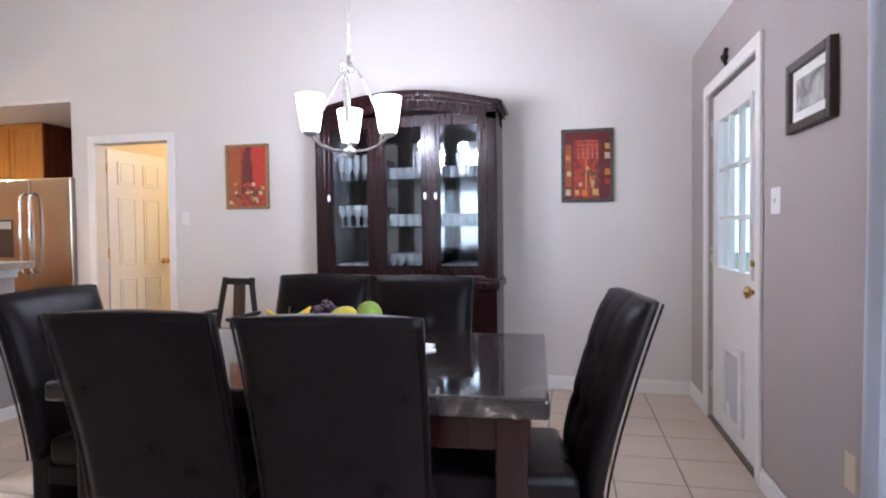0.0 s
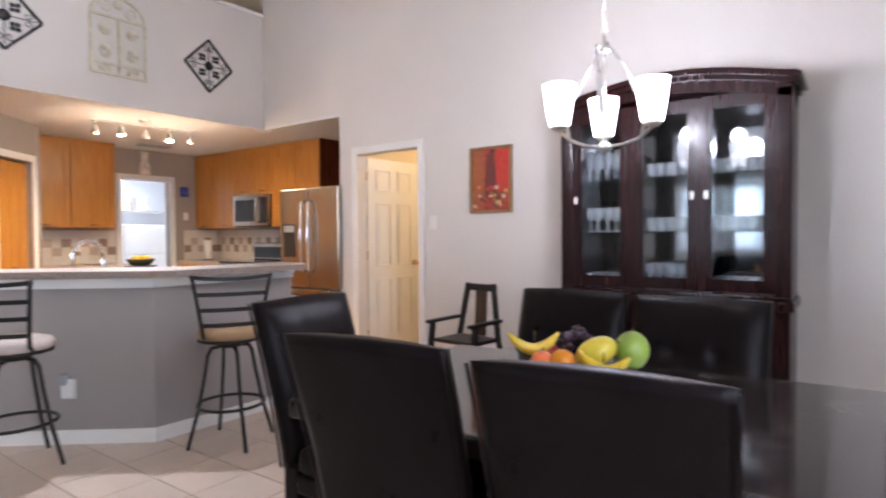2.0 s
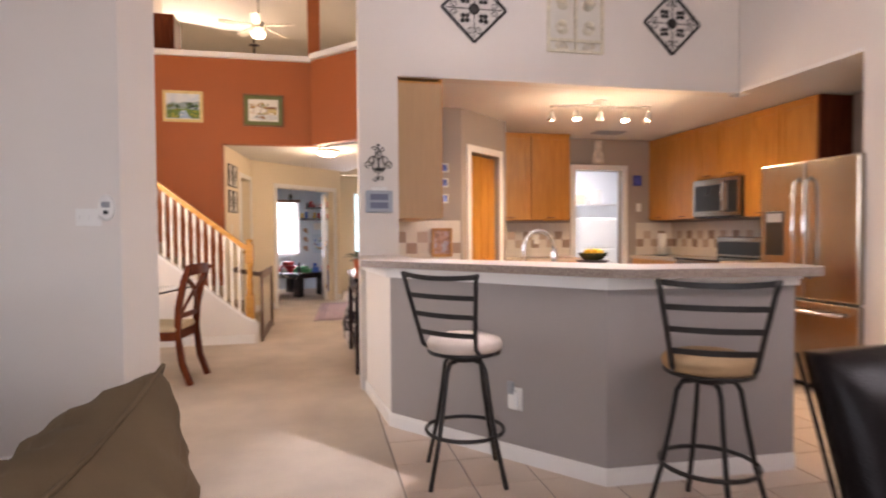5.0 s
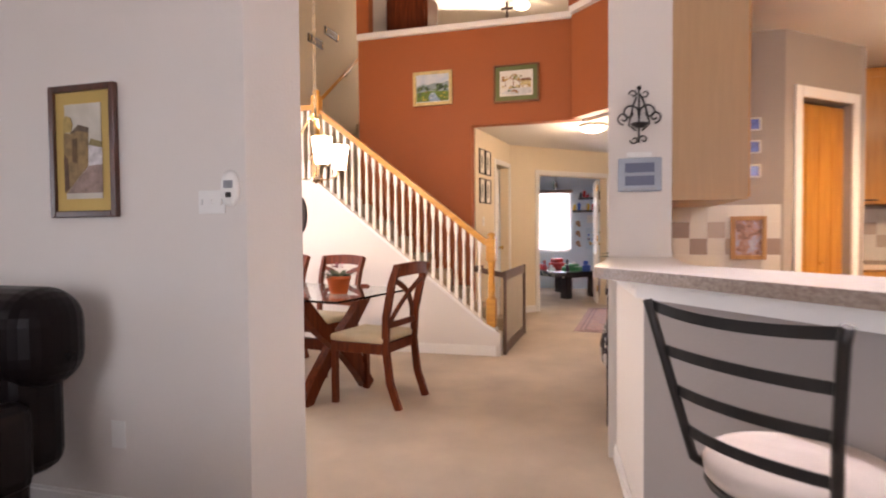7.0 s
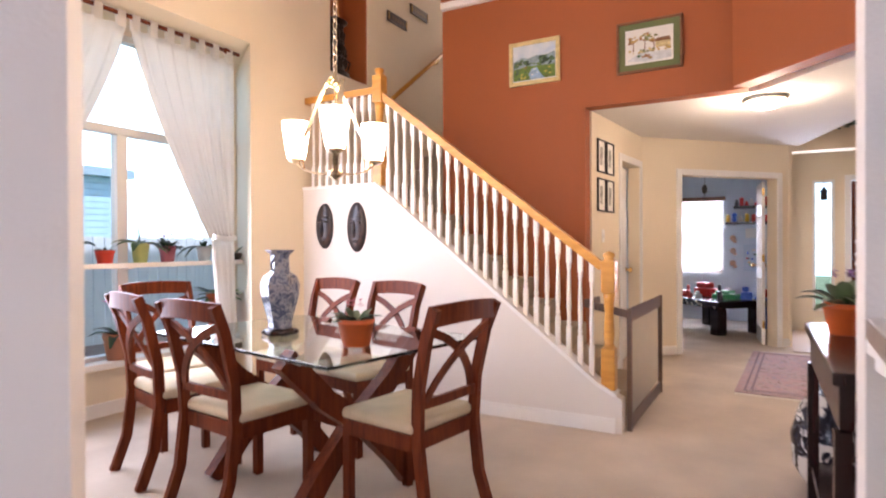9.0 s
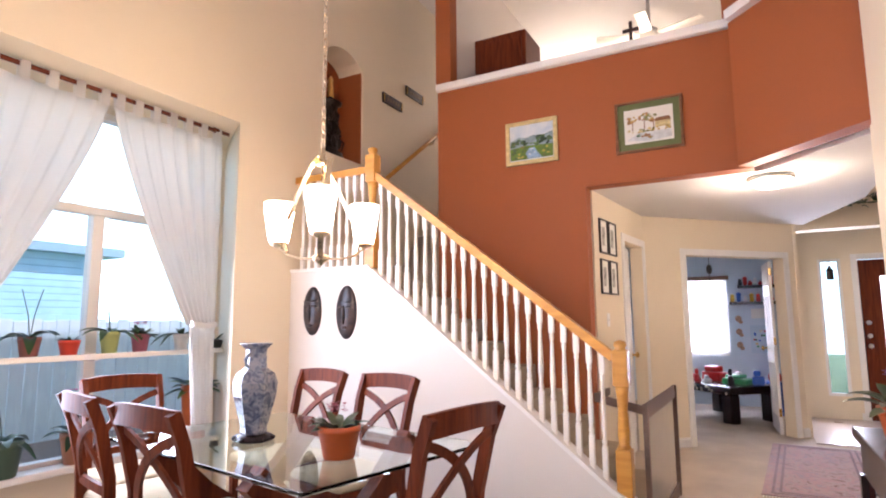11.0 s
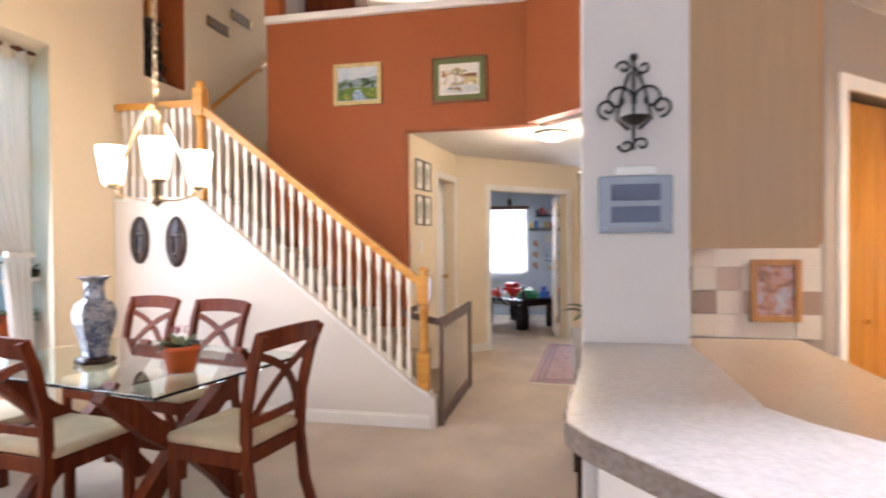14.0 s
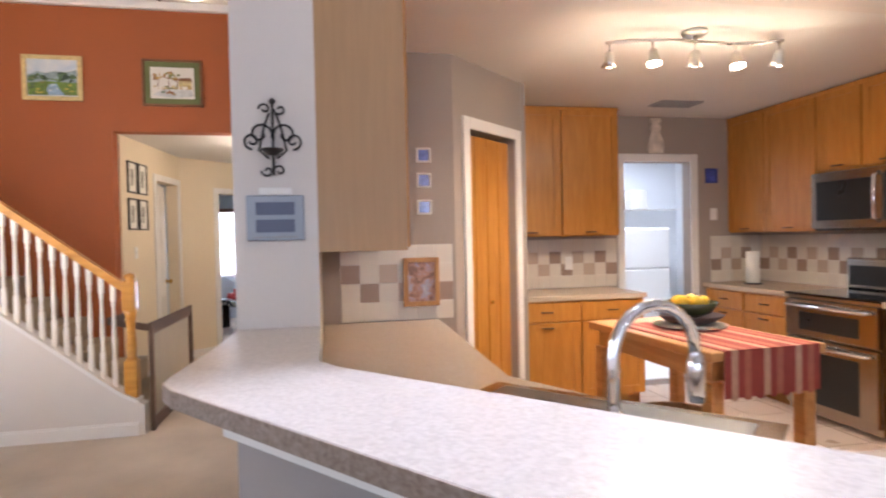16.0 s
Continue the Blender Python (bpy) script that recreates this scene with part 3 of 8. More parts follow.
struct("baseboard", b, TRIM, "white painted baseboard", "trim")


def panel_door(name, m, w, h, label, knob_at=1):
    """A moulded six-panel door: local x along the width from the hinge, y through, z up."""
    d = thing(name, label, "door", m)
    b = bm_()
    box(b, 0, w, 0, 0.035, 0.008, h, 0.002)
    for x0, x1 in ((0.11, w / 2 - 0.05), (w / 2 + 0.05, w - 0.11)):
        for z0, z1 in ((0.20, 0.80), (0.93, 1.58), (1.70, 1.92)):
            for s in (-1, 1):
                yf = 0.035 if s > 0 else 0.0
                for q in ((x0, x1, z0, z0 + 0.016), (x0, x1, z1 - 0.016, z1), (x0, x0 + 0.016, z0, z1), (x1 - 0.016, x1, z0, z1)):
                    box(b, q[0], q[1], min(yf, yf + s * 0.009), max(yf, yf + s * 0.009), q[2], q[3], 0.003)
                box(b, x0 + 0.035, x1 - 0.035, min(yf, yf + s * 0.006), max(yf, yf + s * 0.006), z0 + 0.035, z1 - 0.035, 0.004)
    part("leaf", b, DOORWHITE, d)
    for s in (-1, 1):
        k = bm_()
        lathe(k, [(0.03, 0), (0.03, 0.006), (0.012, 0.01), (0.012, 0.035), (0.027, 0.042), (0.030, 0.055), (0.02, 0.068), (0.001, 0.072)], 14, Matrix.Translation((w - 0.065, 0.035 if s > 0 else 0, 0.95)) @ Matrix.Rotation(radians(-90 * s), 4, "X"))
        part("knob", k, BRASS, d, "brass door knob")
    for z in (0.25, 1.05, 1.85):
        k = bm_(); box(k, -0.012, 0.004, 0.004, 0.031, z - 0.045, z + 0.045, 0.002)
        part("hinge", k, BRASS, d, "brass hinge")
    return d


panel_door("door_hall", pose(-4.49, YC + 0.13, 0, 0, 0, 87), 0.75, 2.03, "open white six-panel door with a brass knob")

# garden door with nine lights and a pet flap
gd = thing("door_garden", "closed white garden door with divided glass and pet flap", "door", pose(XD + 0.03, 3.87, 0, 0, 0, 90))
b = bm_(); wallbox(b, "y", -0.04, 0.005, 0.0, 0.98, 0.012, 2.04, [(0.17, 0.80, 0.98, 1.86)])
part("leaf", b, DOORWHITE, gd)
b = bm_(); wallbox(b, "y", 0.005, 0.02, 0.14, 0.83, 0.95, 1.89, [(0.17, 0.80, 0.98, 1.86)])
part("glazing_frame", b, TRIM, gd)
for i in (1, 2):
    b = bm_(); box(b, 0.17 + 0.21 * i - 0.012, 0.17 + 0.21 * i + 0.012, -0.02, 0.012, 0.98, 1.86, 0.003); part("mullion", b, TRIM, gd)
    b = bm_(); box(b, 0.17, 0.80, -0.02, 0.010, 0.98 + 0.293 * i - 0.012, 0.98 + 0.293 * i + 0.012, 0.003); part("muntin", b, TRIM, gd)
b = bm_(); box(b, 0.17, 0.80, -0.016, -0.010, 0.98, 1.86); p = part("pane", b, WINGLASS, gd); p.visible_shadow = False
for z, r in ((0.90, 0.030), (1.04, 0.022)):
    b = bm_(); lathe(b, [(0.034, 0), (0.032, 0.008), (0.012, 0.012), (0.012, 0.03), (r, 0.045), (r, 0.06), (0.001, 0.07)] if z < 1 else [(0.03, 0), (0.028, 0.015), (0.001, 0.017)], 16, Matrix.Translation((0.065, 0.005, z)) @ Matrix.Rotation(radians(-90), 4, "X"))
    part("knob" if z < 1 else "deadbolt", b, BRASS, gd, "polished brass lock hardware")
b = bm_(); box(b, 0.055, 0.075, 0.018, 0.045, 1.025, 1.055, 0.004); part("thumb_turn", b, BRASS, gd, "brass thumb turn")
b = bm_(); wallbox(b, "y", 0.005, 0.026, 0.30, 0.68, 0.10, 0.56, [(0.345, 0.635, 0.145, 0.515)]); part("pet_flap_frame", b, WHITEPL, gd, "white plastic pet flap frame")
b = bm_(); box(b, 0.345, 0.635, 0.006, 0.012, 0.145, 0.515, 0.003); part("pet_flap", b, mat("flap_vinyl", (0.66, 0.66, 0.70), 0.25), gd, "grey vinyl flap")
for z in (0.25, 1.05, 1.85):
    b = bm_(); box(b, 0.975, 0.995, 0.0, 0.016, z - 0.05, z + 0.05, 0.003); part("hinge", b, NICKEL, gd, "nickel hinge")
b = bm_(); box(b, -0.01, 0.99, -0.05, 0.035, -0.004, 0.012, 0.004); part("threshold", b, mat("bronze_sill", (0.16, 0.12, 0.09), 0.4, 0.8), gd, "bronze threshold")

# pantry bifold, louvre-free oak panels
pd = thing("pantry_door", "closed honey oak bifold pantry door", "door", PAN @ pose(0.16, 0.05, 0))
for i in range(4):
    b = bm_(); box(b, 0.003 + i * 0.1425, 0.1395 + i * 0.1425, 0, 0.03, 0.01, 2.02, 0.004)
    part("leaf", b, OAK, pd)
b = bm_(); ball(b, (0.30, -0.015, 0.95), 0.014); part("knob", b, BRASS, pd)
# closet door in hall, entry door, playroom door leaf
panel_door("door_closet", HL @ pose(0.81, 0.05, 0, 0, 0, 8), 0.60, 2.03, "ajar white six-panel closet door")
ed = thing("entry_door", "dark mahogany entry door with a tall glass light", "door", pose(-13.92, 3.79, 0, 0, 0, -90))
b = bm_(); box(b, 0, 0.92, -0.05, 0, 0.01, 2.07, 0.004); part("leaf", b, CHERRY, ed)
# the glass itself glows in place of daylight from outside
b = bm_(); box(b, 0.22, 0.70, 0.0, 0.012, 0.30, 1.85, 0.004); lt_ = part("door_light", b, glow("self_lit_door_glass", (0.88, 0.94, 1.0), 2.2), ed, "tall frosted glass light, self-lit to stand for daylight")
b = bm_(); tube(b, [(0.46 + 0.15 * math.cos(t), 0.014, 1.45 + 0.15 * math.sin(t)) for t in [i * math.pi / 12 for i in range(25)]], 0.012, 6); part("leaded_ring", b, GREYPL, lt_, "grey leaded ring")
for z in (0.95, 1.08, 1.25):
    b = bm_(); lathe(b, [(0.03, 0), (0.028, 0.02), (0.02, 0.05), (0.001, 0.055)], 12, Matrix.Translation((0.86, 0.0, z)) @ Matrix.Rotation(radians(-90), 4, "X")); part("lock", b, NICKEL, ed, "nickel lock")
panel_door("door_playroom", PL @ pose(1.84, 0.15, 0, 0, 0, 50), 0.62, 1.97, "open white six-panel playroom door")

# ---- windows ----
def window(name, m, w, h, cols, label, frame=0.05, transom=None, split=None):
    """A window: local x along, z up from the sill, y out to the room."""
    d = thing(name, label, "window", m)
    tagged(d, kind="structure")
    b = bm_()
    wallbox(b, "y", -0.04, 0.04, 0, w, 0, h, [(frame, w - frame, frame, h - frame)])
    part("window_frame", b, TRIM, d)
    xs = [frame + (w - 2 * frame) * i / cols for i in range(cols + 1)]
    if split:
        xs[1] = split
    for x in xs[1:-1]:
        b = bm_(); box(b, x - 0.04, x + 0.04, -0.038, 0.045, frame, transom - 0.03 if split else h - frame, 0.006); part("mullion", b, TRIM, d)
    if transom:
        b = bm_(); box(b, frame, w - frame, -0.036, 0.042, transom - 0.03, transom + 0.03, 0.006); part("transom", b, TRIM, d)
    for x0, x1 in zip(xs, xs[1:]):
        b = bm_(); box(b, x0, x1, -0.004, 0.004, frame, h - frame); p = part("pane", b, WINGLASS, d); p.visible_shadow = False
    return d


window("window_dining", pose(-5.60, -2.40, 0.38, 0, 0, 180), 2.46, 2.42, 2, "tall white window over a deep sill", transom=1.70, split=1.43)
b = bm_(); box(b, -8.05, -5.6, -2.36, -2.20, 0.36, 0.405, 0.01)
struct("window_sill", b, TRIM, "white painted deep window sill", "sill")
window("window_living", pose(XD + 0.035, 0.55, 0.55, 0, 0, 90), 1.90, 1.60, 2, "white living room window out of view")
# added window, never in view, around the fill from behind
window("added_back_window", pose(-1.9, -2.99, 0.9, 0, 0, 180), 1.4, 1.2, 2, "white living room window out of view")
window("window_play", pose(-14.80, 1.25, 0.75, 0, 0, -90), 0.90, 1.20, 1, "white playroom window", transom=0.6)
window("window_entry", pose(-13.95, 2.68, 0.30, 0, 0, -90), 0.26, 1.80, 1, "narrow white entry sidelight", frame=0.035)

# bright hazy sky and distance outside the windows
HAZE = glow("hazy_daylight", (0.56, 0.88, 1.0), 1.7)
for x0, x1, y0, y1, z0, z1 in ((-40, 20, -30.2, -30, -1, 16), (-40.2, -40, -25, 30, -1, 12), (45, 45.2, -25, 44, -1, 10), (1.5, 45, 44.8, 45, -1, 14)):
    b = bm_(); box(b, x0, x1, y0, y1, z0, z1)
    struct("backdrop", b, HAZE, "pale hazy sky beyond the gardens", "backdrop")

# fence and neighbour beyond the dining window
# the blue cast of open shade is put into the board colour
FENCE = wood("weathered_fence_blue_shade", (0.58, 0.68, 0.76), (0.74, 0.82, 0.88), 0.85, 2, 0.0, 10)
fe = thing("garden_fence", "weathered board fence with pale blue shade in its colour", "fence", pose(-13.0, -5.6, -0.4))
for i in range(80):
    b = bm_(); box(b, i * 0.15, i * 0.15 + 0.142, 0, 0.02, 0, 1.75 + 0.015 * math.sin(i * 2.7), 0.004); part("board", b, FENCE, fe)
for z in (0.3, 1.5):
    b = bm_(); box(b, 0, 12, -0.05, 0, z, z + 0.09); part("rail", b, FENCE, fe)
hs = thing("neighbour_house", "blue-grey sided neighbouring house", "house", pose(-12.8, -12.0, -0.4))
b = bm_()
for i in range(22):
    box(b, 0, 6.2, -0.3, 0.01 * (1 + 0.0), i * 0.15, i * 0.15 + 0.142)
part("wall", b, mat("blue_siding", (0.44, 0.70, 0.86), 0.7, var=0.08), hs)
# roof colour is paled and blued to stand for haze
b = bm_(); prism(b, [(-0.4, -3.0), (6.6, -3.0), (6.6, 0.3), (-0.4, 0.3)], 3.3, 3.5); part("roof", b, mat("hazed_roof_shingle", (0.36, 0.52, 0.60), 0.9, var=0.15, scale=20), hs)


# ---- pictures and small wall things ----
def framed(name, m, w, h, label, fr_mat, fw=0.03, fd=0.02, mat_mat=None, mw=0.0, art=None):
    """A framed picture on a wall: local x along, z up (centred), y out."""
    d = thing(name, label, "picture", m)
    b = bm_()
    wallbox(b, "y", 0.001, fd, -w / 2, w / 2, -h / 2, h / 2, [(-w / 2 + fw, w / 2 - fw, -h / 2 + fw, h / 2 - fw)])
    bmesh.ops.bevel(b, geom=[e for e in b.edges if len(e.link_faces) == 2 and e.calc_face_angle(0) > 1], offset=0.003, segments=1, affect="EDGES")
    part("frame", b, fr_mat, d)
    if mat_mat:
        b = bm_(); box(b, -w / 2 + fw, w / 2 - fw, 0.001, fd * 0.45, -h / 2 + fw, h / 2 - fw); part("mount", b, mat_mat, d)
    b = bm_(); q = fw + mw
    box(b, -w / 2 + q, w / 2 - q, 0.001, fd * 0.5 + (0.002 if mat_mat else 0), -h / 2 + q, h / 2 - q); part("canvas", b, art, d)
    return d, w - 2 * q, h - 2 * q, fd * 0.5 + (0.002 if mat_mat else 0)


def patch(d, name, poly, y, material, t=0.0015):
    """A flat painted area on a picture: outline in (x, z)."""
    b = bm_()
    f1 = [b.verts.new((x, y, z)) for x, z in poly]; f2 = [b.verts.new((x, y + t, z)) for x, z in poly]
    n = len(poly)
    for i in range(n):
        b.faces.new((f1[i], f1[(i + 1) % n], f2[(i + 1) % n], f2[i]))
    b.faces.new(f1[::-1]); b.faces.new(f2)
    return part(name, b, material, d)


ART_RED = speckle("red_abstract_paint", [(0.30, (0.03, 0.01, 0.01)), (0.42, (0.30, 0.02, 0.012)), (0.52, (0.45, 0.05, 0.02)), (0.60, (0.10, 0.02, 0.015)), (0.68, (0.55, 0.26, 0.08)), (0.78, (0.62, 0.50, 0.30))], 7, 0.5, 5, 0.8)
GOLDFRAME = mat("carved_gilt", (0.30, 0.18, 0.08), 0.45, 0.4, var=0.3, scale=40, bump=1.0, bscale=90)
BLACKFRAME = mat("black_frame", (0.02, 0.015, 0.014), 0.4, var=0.2)
DARKFRAME = wood("dark_frame", (0.015, 0.006, 0.005), (0.035, 0.014, 0.011), 0.35)
MOUNT = mat("white_mount", (0.78, 0.76, 0.70), 0.8, var=0.02)
MOUNT_G = mat("olive_mount", (0.13, 0.15, 0.055), 0.8, var=0.06)
MOUNT_Y = mat("straw_mount", (0.55, 0.42, 0.18), 0.8, var=0.05)
PALETTE = [mat("paint_" + n, c, 0.5, var=0.15, scale=30) for n, c in (("scarlet", (0.50, 0.03, 0.015)), ("orange", (0.62, 0.20, 0.03)), ("ochre", (0.58, 0.36, 0.08)), ("sand", (0.60, 0.46, 0.30)), ("maroon", (0.13, 0.015, 0.012)), ("rust", (0.34, 0.08, 0.02)))]
PEWTER = mat("pewter_frame", (0.10, 0.095, 0.085), 0.45, 0.5, var=0.35, scale=45, bump=1.0, bscale=80)
for nm, cx, cz, w, h, gm, seed in (("painting", -2.965, 1.705, 0.40, 0.55, ART_RED, 3), ("painting", -0.15, 1.70, 0.38, 0.545, PALETTE[4], 5)):
    d, aw, ah, yy = framed(nm, pose(cx, YC, cz, 0, 0, 180), w, h, "red abstract painting in a carved gilt frame" if seed == 3 else "dark red abstract painting in a pewter frame", GOLDFRAME if seed == 3 else PEWTER, 0.022, 0.03, art=gm)
    rnd = random.Random(seed)
    q = lambda n, x0_, x1_, z0_, z1_, k, m_: patch(d, n, [(x0_, z0_), (x1_, z0_ + 0.002), (x1_ - 0.001, z1_), (x0_ + 0.002, z1_ - 0.002)], yy + k, m_)
    if seed == 3:
        q("warm_field", 0.06, aw / 2 - 0.004, -ah / 2 + 0.004, ah / 2 - 0.004, 0.0002, PALETTE[5])
        q("rust_field", -aw / 2 + 0.004, -0.05, -0.10, ah / 2 - 0.006, 0.0002, PALETTE[0])
        patch(d, "dark_shape", [(-0.055, -0.16), (0.06, -0.15), (0.045, 0.10), (0.03, 0.215), (-0.03, 0.22), (-0.05, 0.05)], yy + 0.0012, PALETTE[4])
        for i in range(26):
            x, z, e = rnd.uniform(-aw / 2 + 0.02, aw / 2 - 0.02), rnd.uniform(-ah / 2 + 0.02, -0.06), rnd.uniform(0.006, 0.018)
            q("brush_mark", x - e, x + e, z - e, z + e, 0.0022 + 0.0001 * i, rnd.choice(PALETTE))
    else:
        q("red_field", -0.085, 0.10, -ah / 2 + 0.005, 0.19, 0.0002, ART_RED)
        q("orange_column", 0.115, aw / 2 - 0.006, -0.16, 0.16, 0.0003, PALETTE[5])
        for i in range(5):
            q("grid_line", -0.08, 0.075, 0.055 + 0.032 * i, 0.058 + 0.032 * i, 0.002, PALETTE[3])
            q("grid_line", -0.075 + 0.035 * i, -0.072 + 0.035 * i, 0.05, 0.19, 0.002, PALETTE[3])
        for i, (x, z, e, k) in enumerate(((-0.145, 0.14, 0.018, 2), (-0.145, 0.07, 0.02, 3), (-0.14, 0.01, 0.018, 4), (-0.145, -0.05, 0.02, 1), (-0.145, -0.12, 0.018, 0), (-0.06, -0.20, 0.022, 2), (0.02, -0.205, 0.02, 1), (0.075, -0.20, 0.016, 2), (0.14, -0.20, 0.02, 3), (0.0, -0.02, 0.012, 2), (0.05, -0.14, 0.012, 3), (0.14, 0.20, 0.018, 4), (0.135, -0.06, 0.016, 3), (0.14, 0.06, 0.016, 1))):
            q("square", x - e, x + e, z - e * 1.2, z + e * 1.2, 0.003 + 0.0001 * i, PALETTE[k])
        q("streak", 0.005, 0.013, -0.19, 0.05, 0.0045, PALETTE[2])
SKETCH = speckle("grey_sketch", [(0.3, (0.10, 0.10, 0.09)), (0.6, (0.45, 0.44, 0.40)), (0.8, (0.62, 0.60, 0.54))], 11, 0.7)
framed("print", pose(XD, 3.235, 1.715, 0, 0, 90), 0.40, 0.25 + 0.02, "small grey print in a wide dark frame", DARKFRAME, 0.035, 0.03, MOUNT, 0.04, SKETCH)
# watercolour on the thermostat wall
WCOL = speckle("street_watercolour", [(0.3, (0.50, 0.46, 0.38)), (0.6, (0.60, 0.56, 0.48)), (0.8, (0.66, 0.63, 0.55))], 9, 0.7, 4, 0.4)
OCHRE = mat("ochre_mount", (0.55, 0.38, 0.12), 0.8, var=0.04)
d, aw, ah, yy = framed("watercolour", pose(XL, -0.080, 1.535, 0, 0, -90), 0.342, 0.545, "street scene watercolour with ochre mount in a dark frame", wood("walnut_moulding", (0.04, 0.012, 0.008), (0.10, 0.035, 0.02), 0.3), 0.027, 0.028, OCHRE, 0.05, WCOL)
for nm, poly, c, k in (("painted_wall", [(0.10, -0.17), (0.10, 0.08), (0.06, 0.075), (0.02, 0.10), (-0.03, 0.09), (-0.025, -0.06), (0.09, -0.17)], (0.26, 0.17, 0.075), 0),
                       ("painted_shade", [(0.10, -0.17), (0.10, -0.01), (0.08, -0.03), (0.075, -0.15)], (0.10, 0.055, 0.03), 1),
                       ("painted_door", [(0.055, -0.04), (0.055, 0.05), (0.03, 0.055), (0.03, -0.05)], (0.12, 0.07, 0.03), 1),
                       ("painted_roof", [(0.065, 0.075), (0.02, 0.11), (-0.035, 0.095), (-0.03, 0.075), (0.02, 0.085)], (0.13, 0.09, 0.06), 2),
                       ("painted_tree", [(0.10, 0.08), (0.10, 0.13), (0.085, 0.15), (0.06, 0.14), (0.05, 0.11), (0.06, 0.08)], (0.42, 0.30, 0.10), 1),
                       ("painted_house", [(-0.03, -0.06), (-0.10, -0.055), (-0.10, 0.015), (-0.03, 0.03)], (0.55, 0.52, 0.52), 1),
                       ("painted_eaves", [(-0.03, 0.025), (-0.10, 0.01), (-0.10, 0.035), (-0.045, 0.05)], (0.24, 0.19, 0.08), 2),
                       ("painted_road", [(0.088, -0.172), (-0.028, -0.062), (-0.10, -0.057), (-0.10, -0.172)], (0.30, 0.21, 0.18), 1)):
    patch(d, nm, poly, yy + 0.001 * k, mat("watercolour_" + nm, c, 0.7, var=0.35, scale=30))
# landscapes on the terracotta wall
SKYP = speckle("painted_sky", [(0.35, (0.45, 0.55, 0.66)), (0.6, (0.66, 0.68, 0.70)), (0.75, (0.72, 0.70, 0.68))], 5, 0.6)
GREENS = [mat("paint_" + n, c, 0.6, var=0.3, scale=35) for n, c in (("fir", (0.02, 0.05, 0.025)), ("meadow", (0.12, 0.20, 0.03)), ("hill", (0.07, 0.13, 0.06)), ("water", (0.25, 0.38, 0.55)), ("yellow", (0.42, 0.36, 0.05)), ("cream", (0.66, 0.60, 0.45)), ("umber", (0.20, 0.09, 0.03)), ("olive", (0.16, 0.15, 0.04)))]
d, aw, ah, yy = framed("landscape_painting", pose(XR, 0.035, 2.845, 0, 0, -90), 0.47, 0.39, "mountain stream landscape in a pale gilt frame", mat("pale_gilt", (0.62, 0.50, 0.24), 0.4, 0.3, var=0.2, scale=30), 0.035, 0.025, art=SKYP)
def dabs(d, name, n, x0_, x1_, z0_, z1_, size, mats, y, seed):
    """Small uneven strokes of paint inside a field."""
    rnd = random.Random(seed)
    for i in range(n):
        x, z, e = rnd.uniform(x0_, x1_), rnd.uniform(z0_, z1_), size * rnd.uniform(0.6, 1.3)
        pts = [(x + e * rnd.uniform(0.7, 1.2) * math.cos(k * math.pi / 3), z + e * rnd.uniform(0.5, 0.95) * math.sin(k * math.pi / 3)) for k in range(6)]
        patch(d, name, pts, y + 0.00006 * i, rnd.choice(mats))


patch(d, "painted_hill", [(0.195, 0.02), (0.12, 0.055), (0.05, 0.04), (-0.02, 0.06), (-0.09, 0.045), (-0.195, 0.075), (-0.195, -0.06), (0.195, -0.06)], yy, mat("paint_haze", (0.24, 0.32, 0.36), 0.6, var=0.3, scale=25))
patch(d, "painted_meadow", [(-0.195, -0.15), (0.195, -0.15), (0.195, -0.045), (0.05, -0.03), (-0.195, -0.04)], yy + 0.0008, GREENS[1])
dabs(d, "foliage", 22, -0.18, -0.06, -0.03, 0.05, 0.020, [GREENS[0], GREENS[2], GREENS[2]], yy + 0.0012, 4)
dabs(d, "foliage", 20, 0.06, 0.18, -0.04, 0.025, 0.018, [GREENS[0], GREENS[2], GREENS[7]], yy + 0.0012, 5)
dabs(d, "foliage", 10, -0.06, 0.06, -0.04, 0.0, 0.012, [GREENS[2], GREENS[1]], yy + 0.0012, 6)
patch(d, "painted_stream", [(-0.10, -0.15), (0.03, -0.15), (0.05, -0.10), (0.02, -0.055), (-0.03, -0.05), (-0.05, -0.09)], yy + 0.003, GREENS[3])
dabs(d, "ripple", 9, -0.06, 0.02, -0.14, -0.06, 0.010, [GREENS[3], SKYP], yy + 0.0046, 7)
dabs(d, "grass", 18, 0.06, 0.18, -0.14, -0.06, 0.014, [GREENS[1], GREENS[4], GREENS[2]], yy + 0.003, 8)
dabs(d, "grass", 12, -0.18, -0.10, -0.14, -0.06, 0.014, [GREENS[1], GREENS[4], GREENS[7]], yy + 0.003, 9)
d, aw, ah, yy = framed("landscape_painting", pose(XR, 1.01, 2.83, 0, 0, -90), 0.51, 0.42, "farmstead watercolour with a green mount in a wood frame", wood("walnut_frame", (0.14, 0.05, 0.018), (0.24, 0.10, 0.04), 0.4, 0), 0.02, 0.025, MOUNT_G, 0.05, mat("watercolour_paper", (0.70, 0.68, 0.62), 0.8, var=0.05))
patch(d, "painted_pond", [(-0.17, -0.12), (0.0, -0.135), (0.17, -0.11), (0.06, -0.05), (-0.17, -0.06)], yy, mat("paint_mist", (0.52, 0.54, 0.54), 0.6, var=0.2, scale=30))
WASH = [mat("wash_" + n, c, 0.7, var=0.35, scale=40) for n, c in (("ochre", (0.42, 0.28, 0.08)), ("sienna", (0.30, 0.14, 0.05)), ("moss", (0.20, 0.21, 0.07)), ("straw", (0.52, 0.42, 0.20)))]
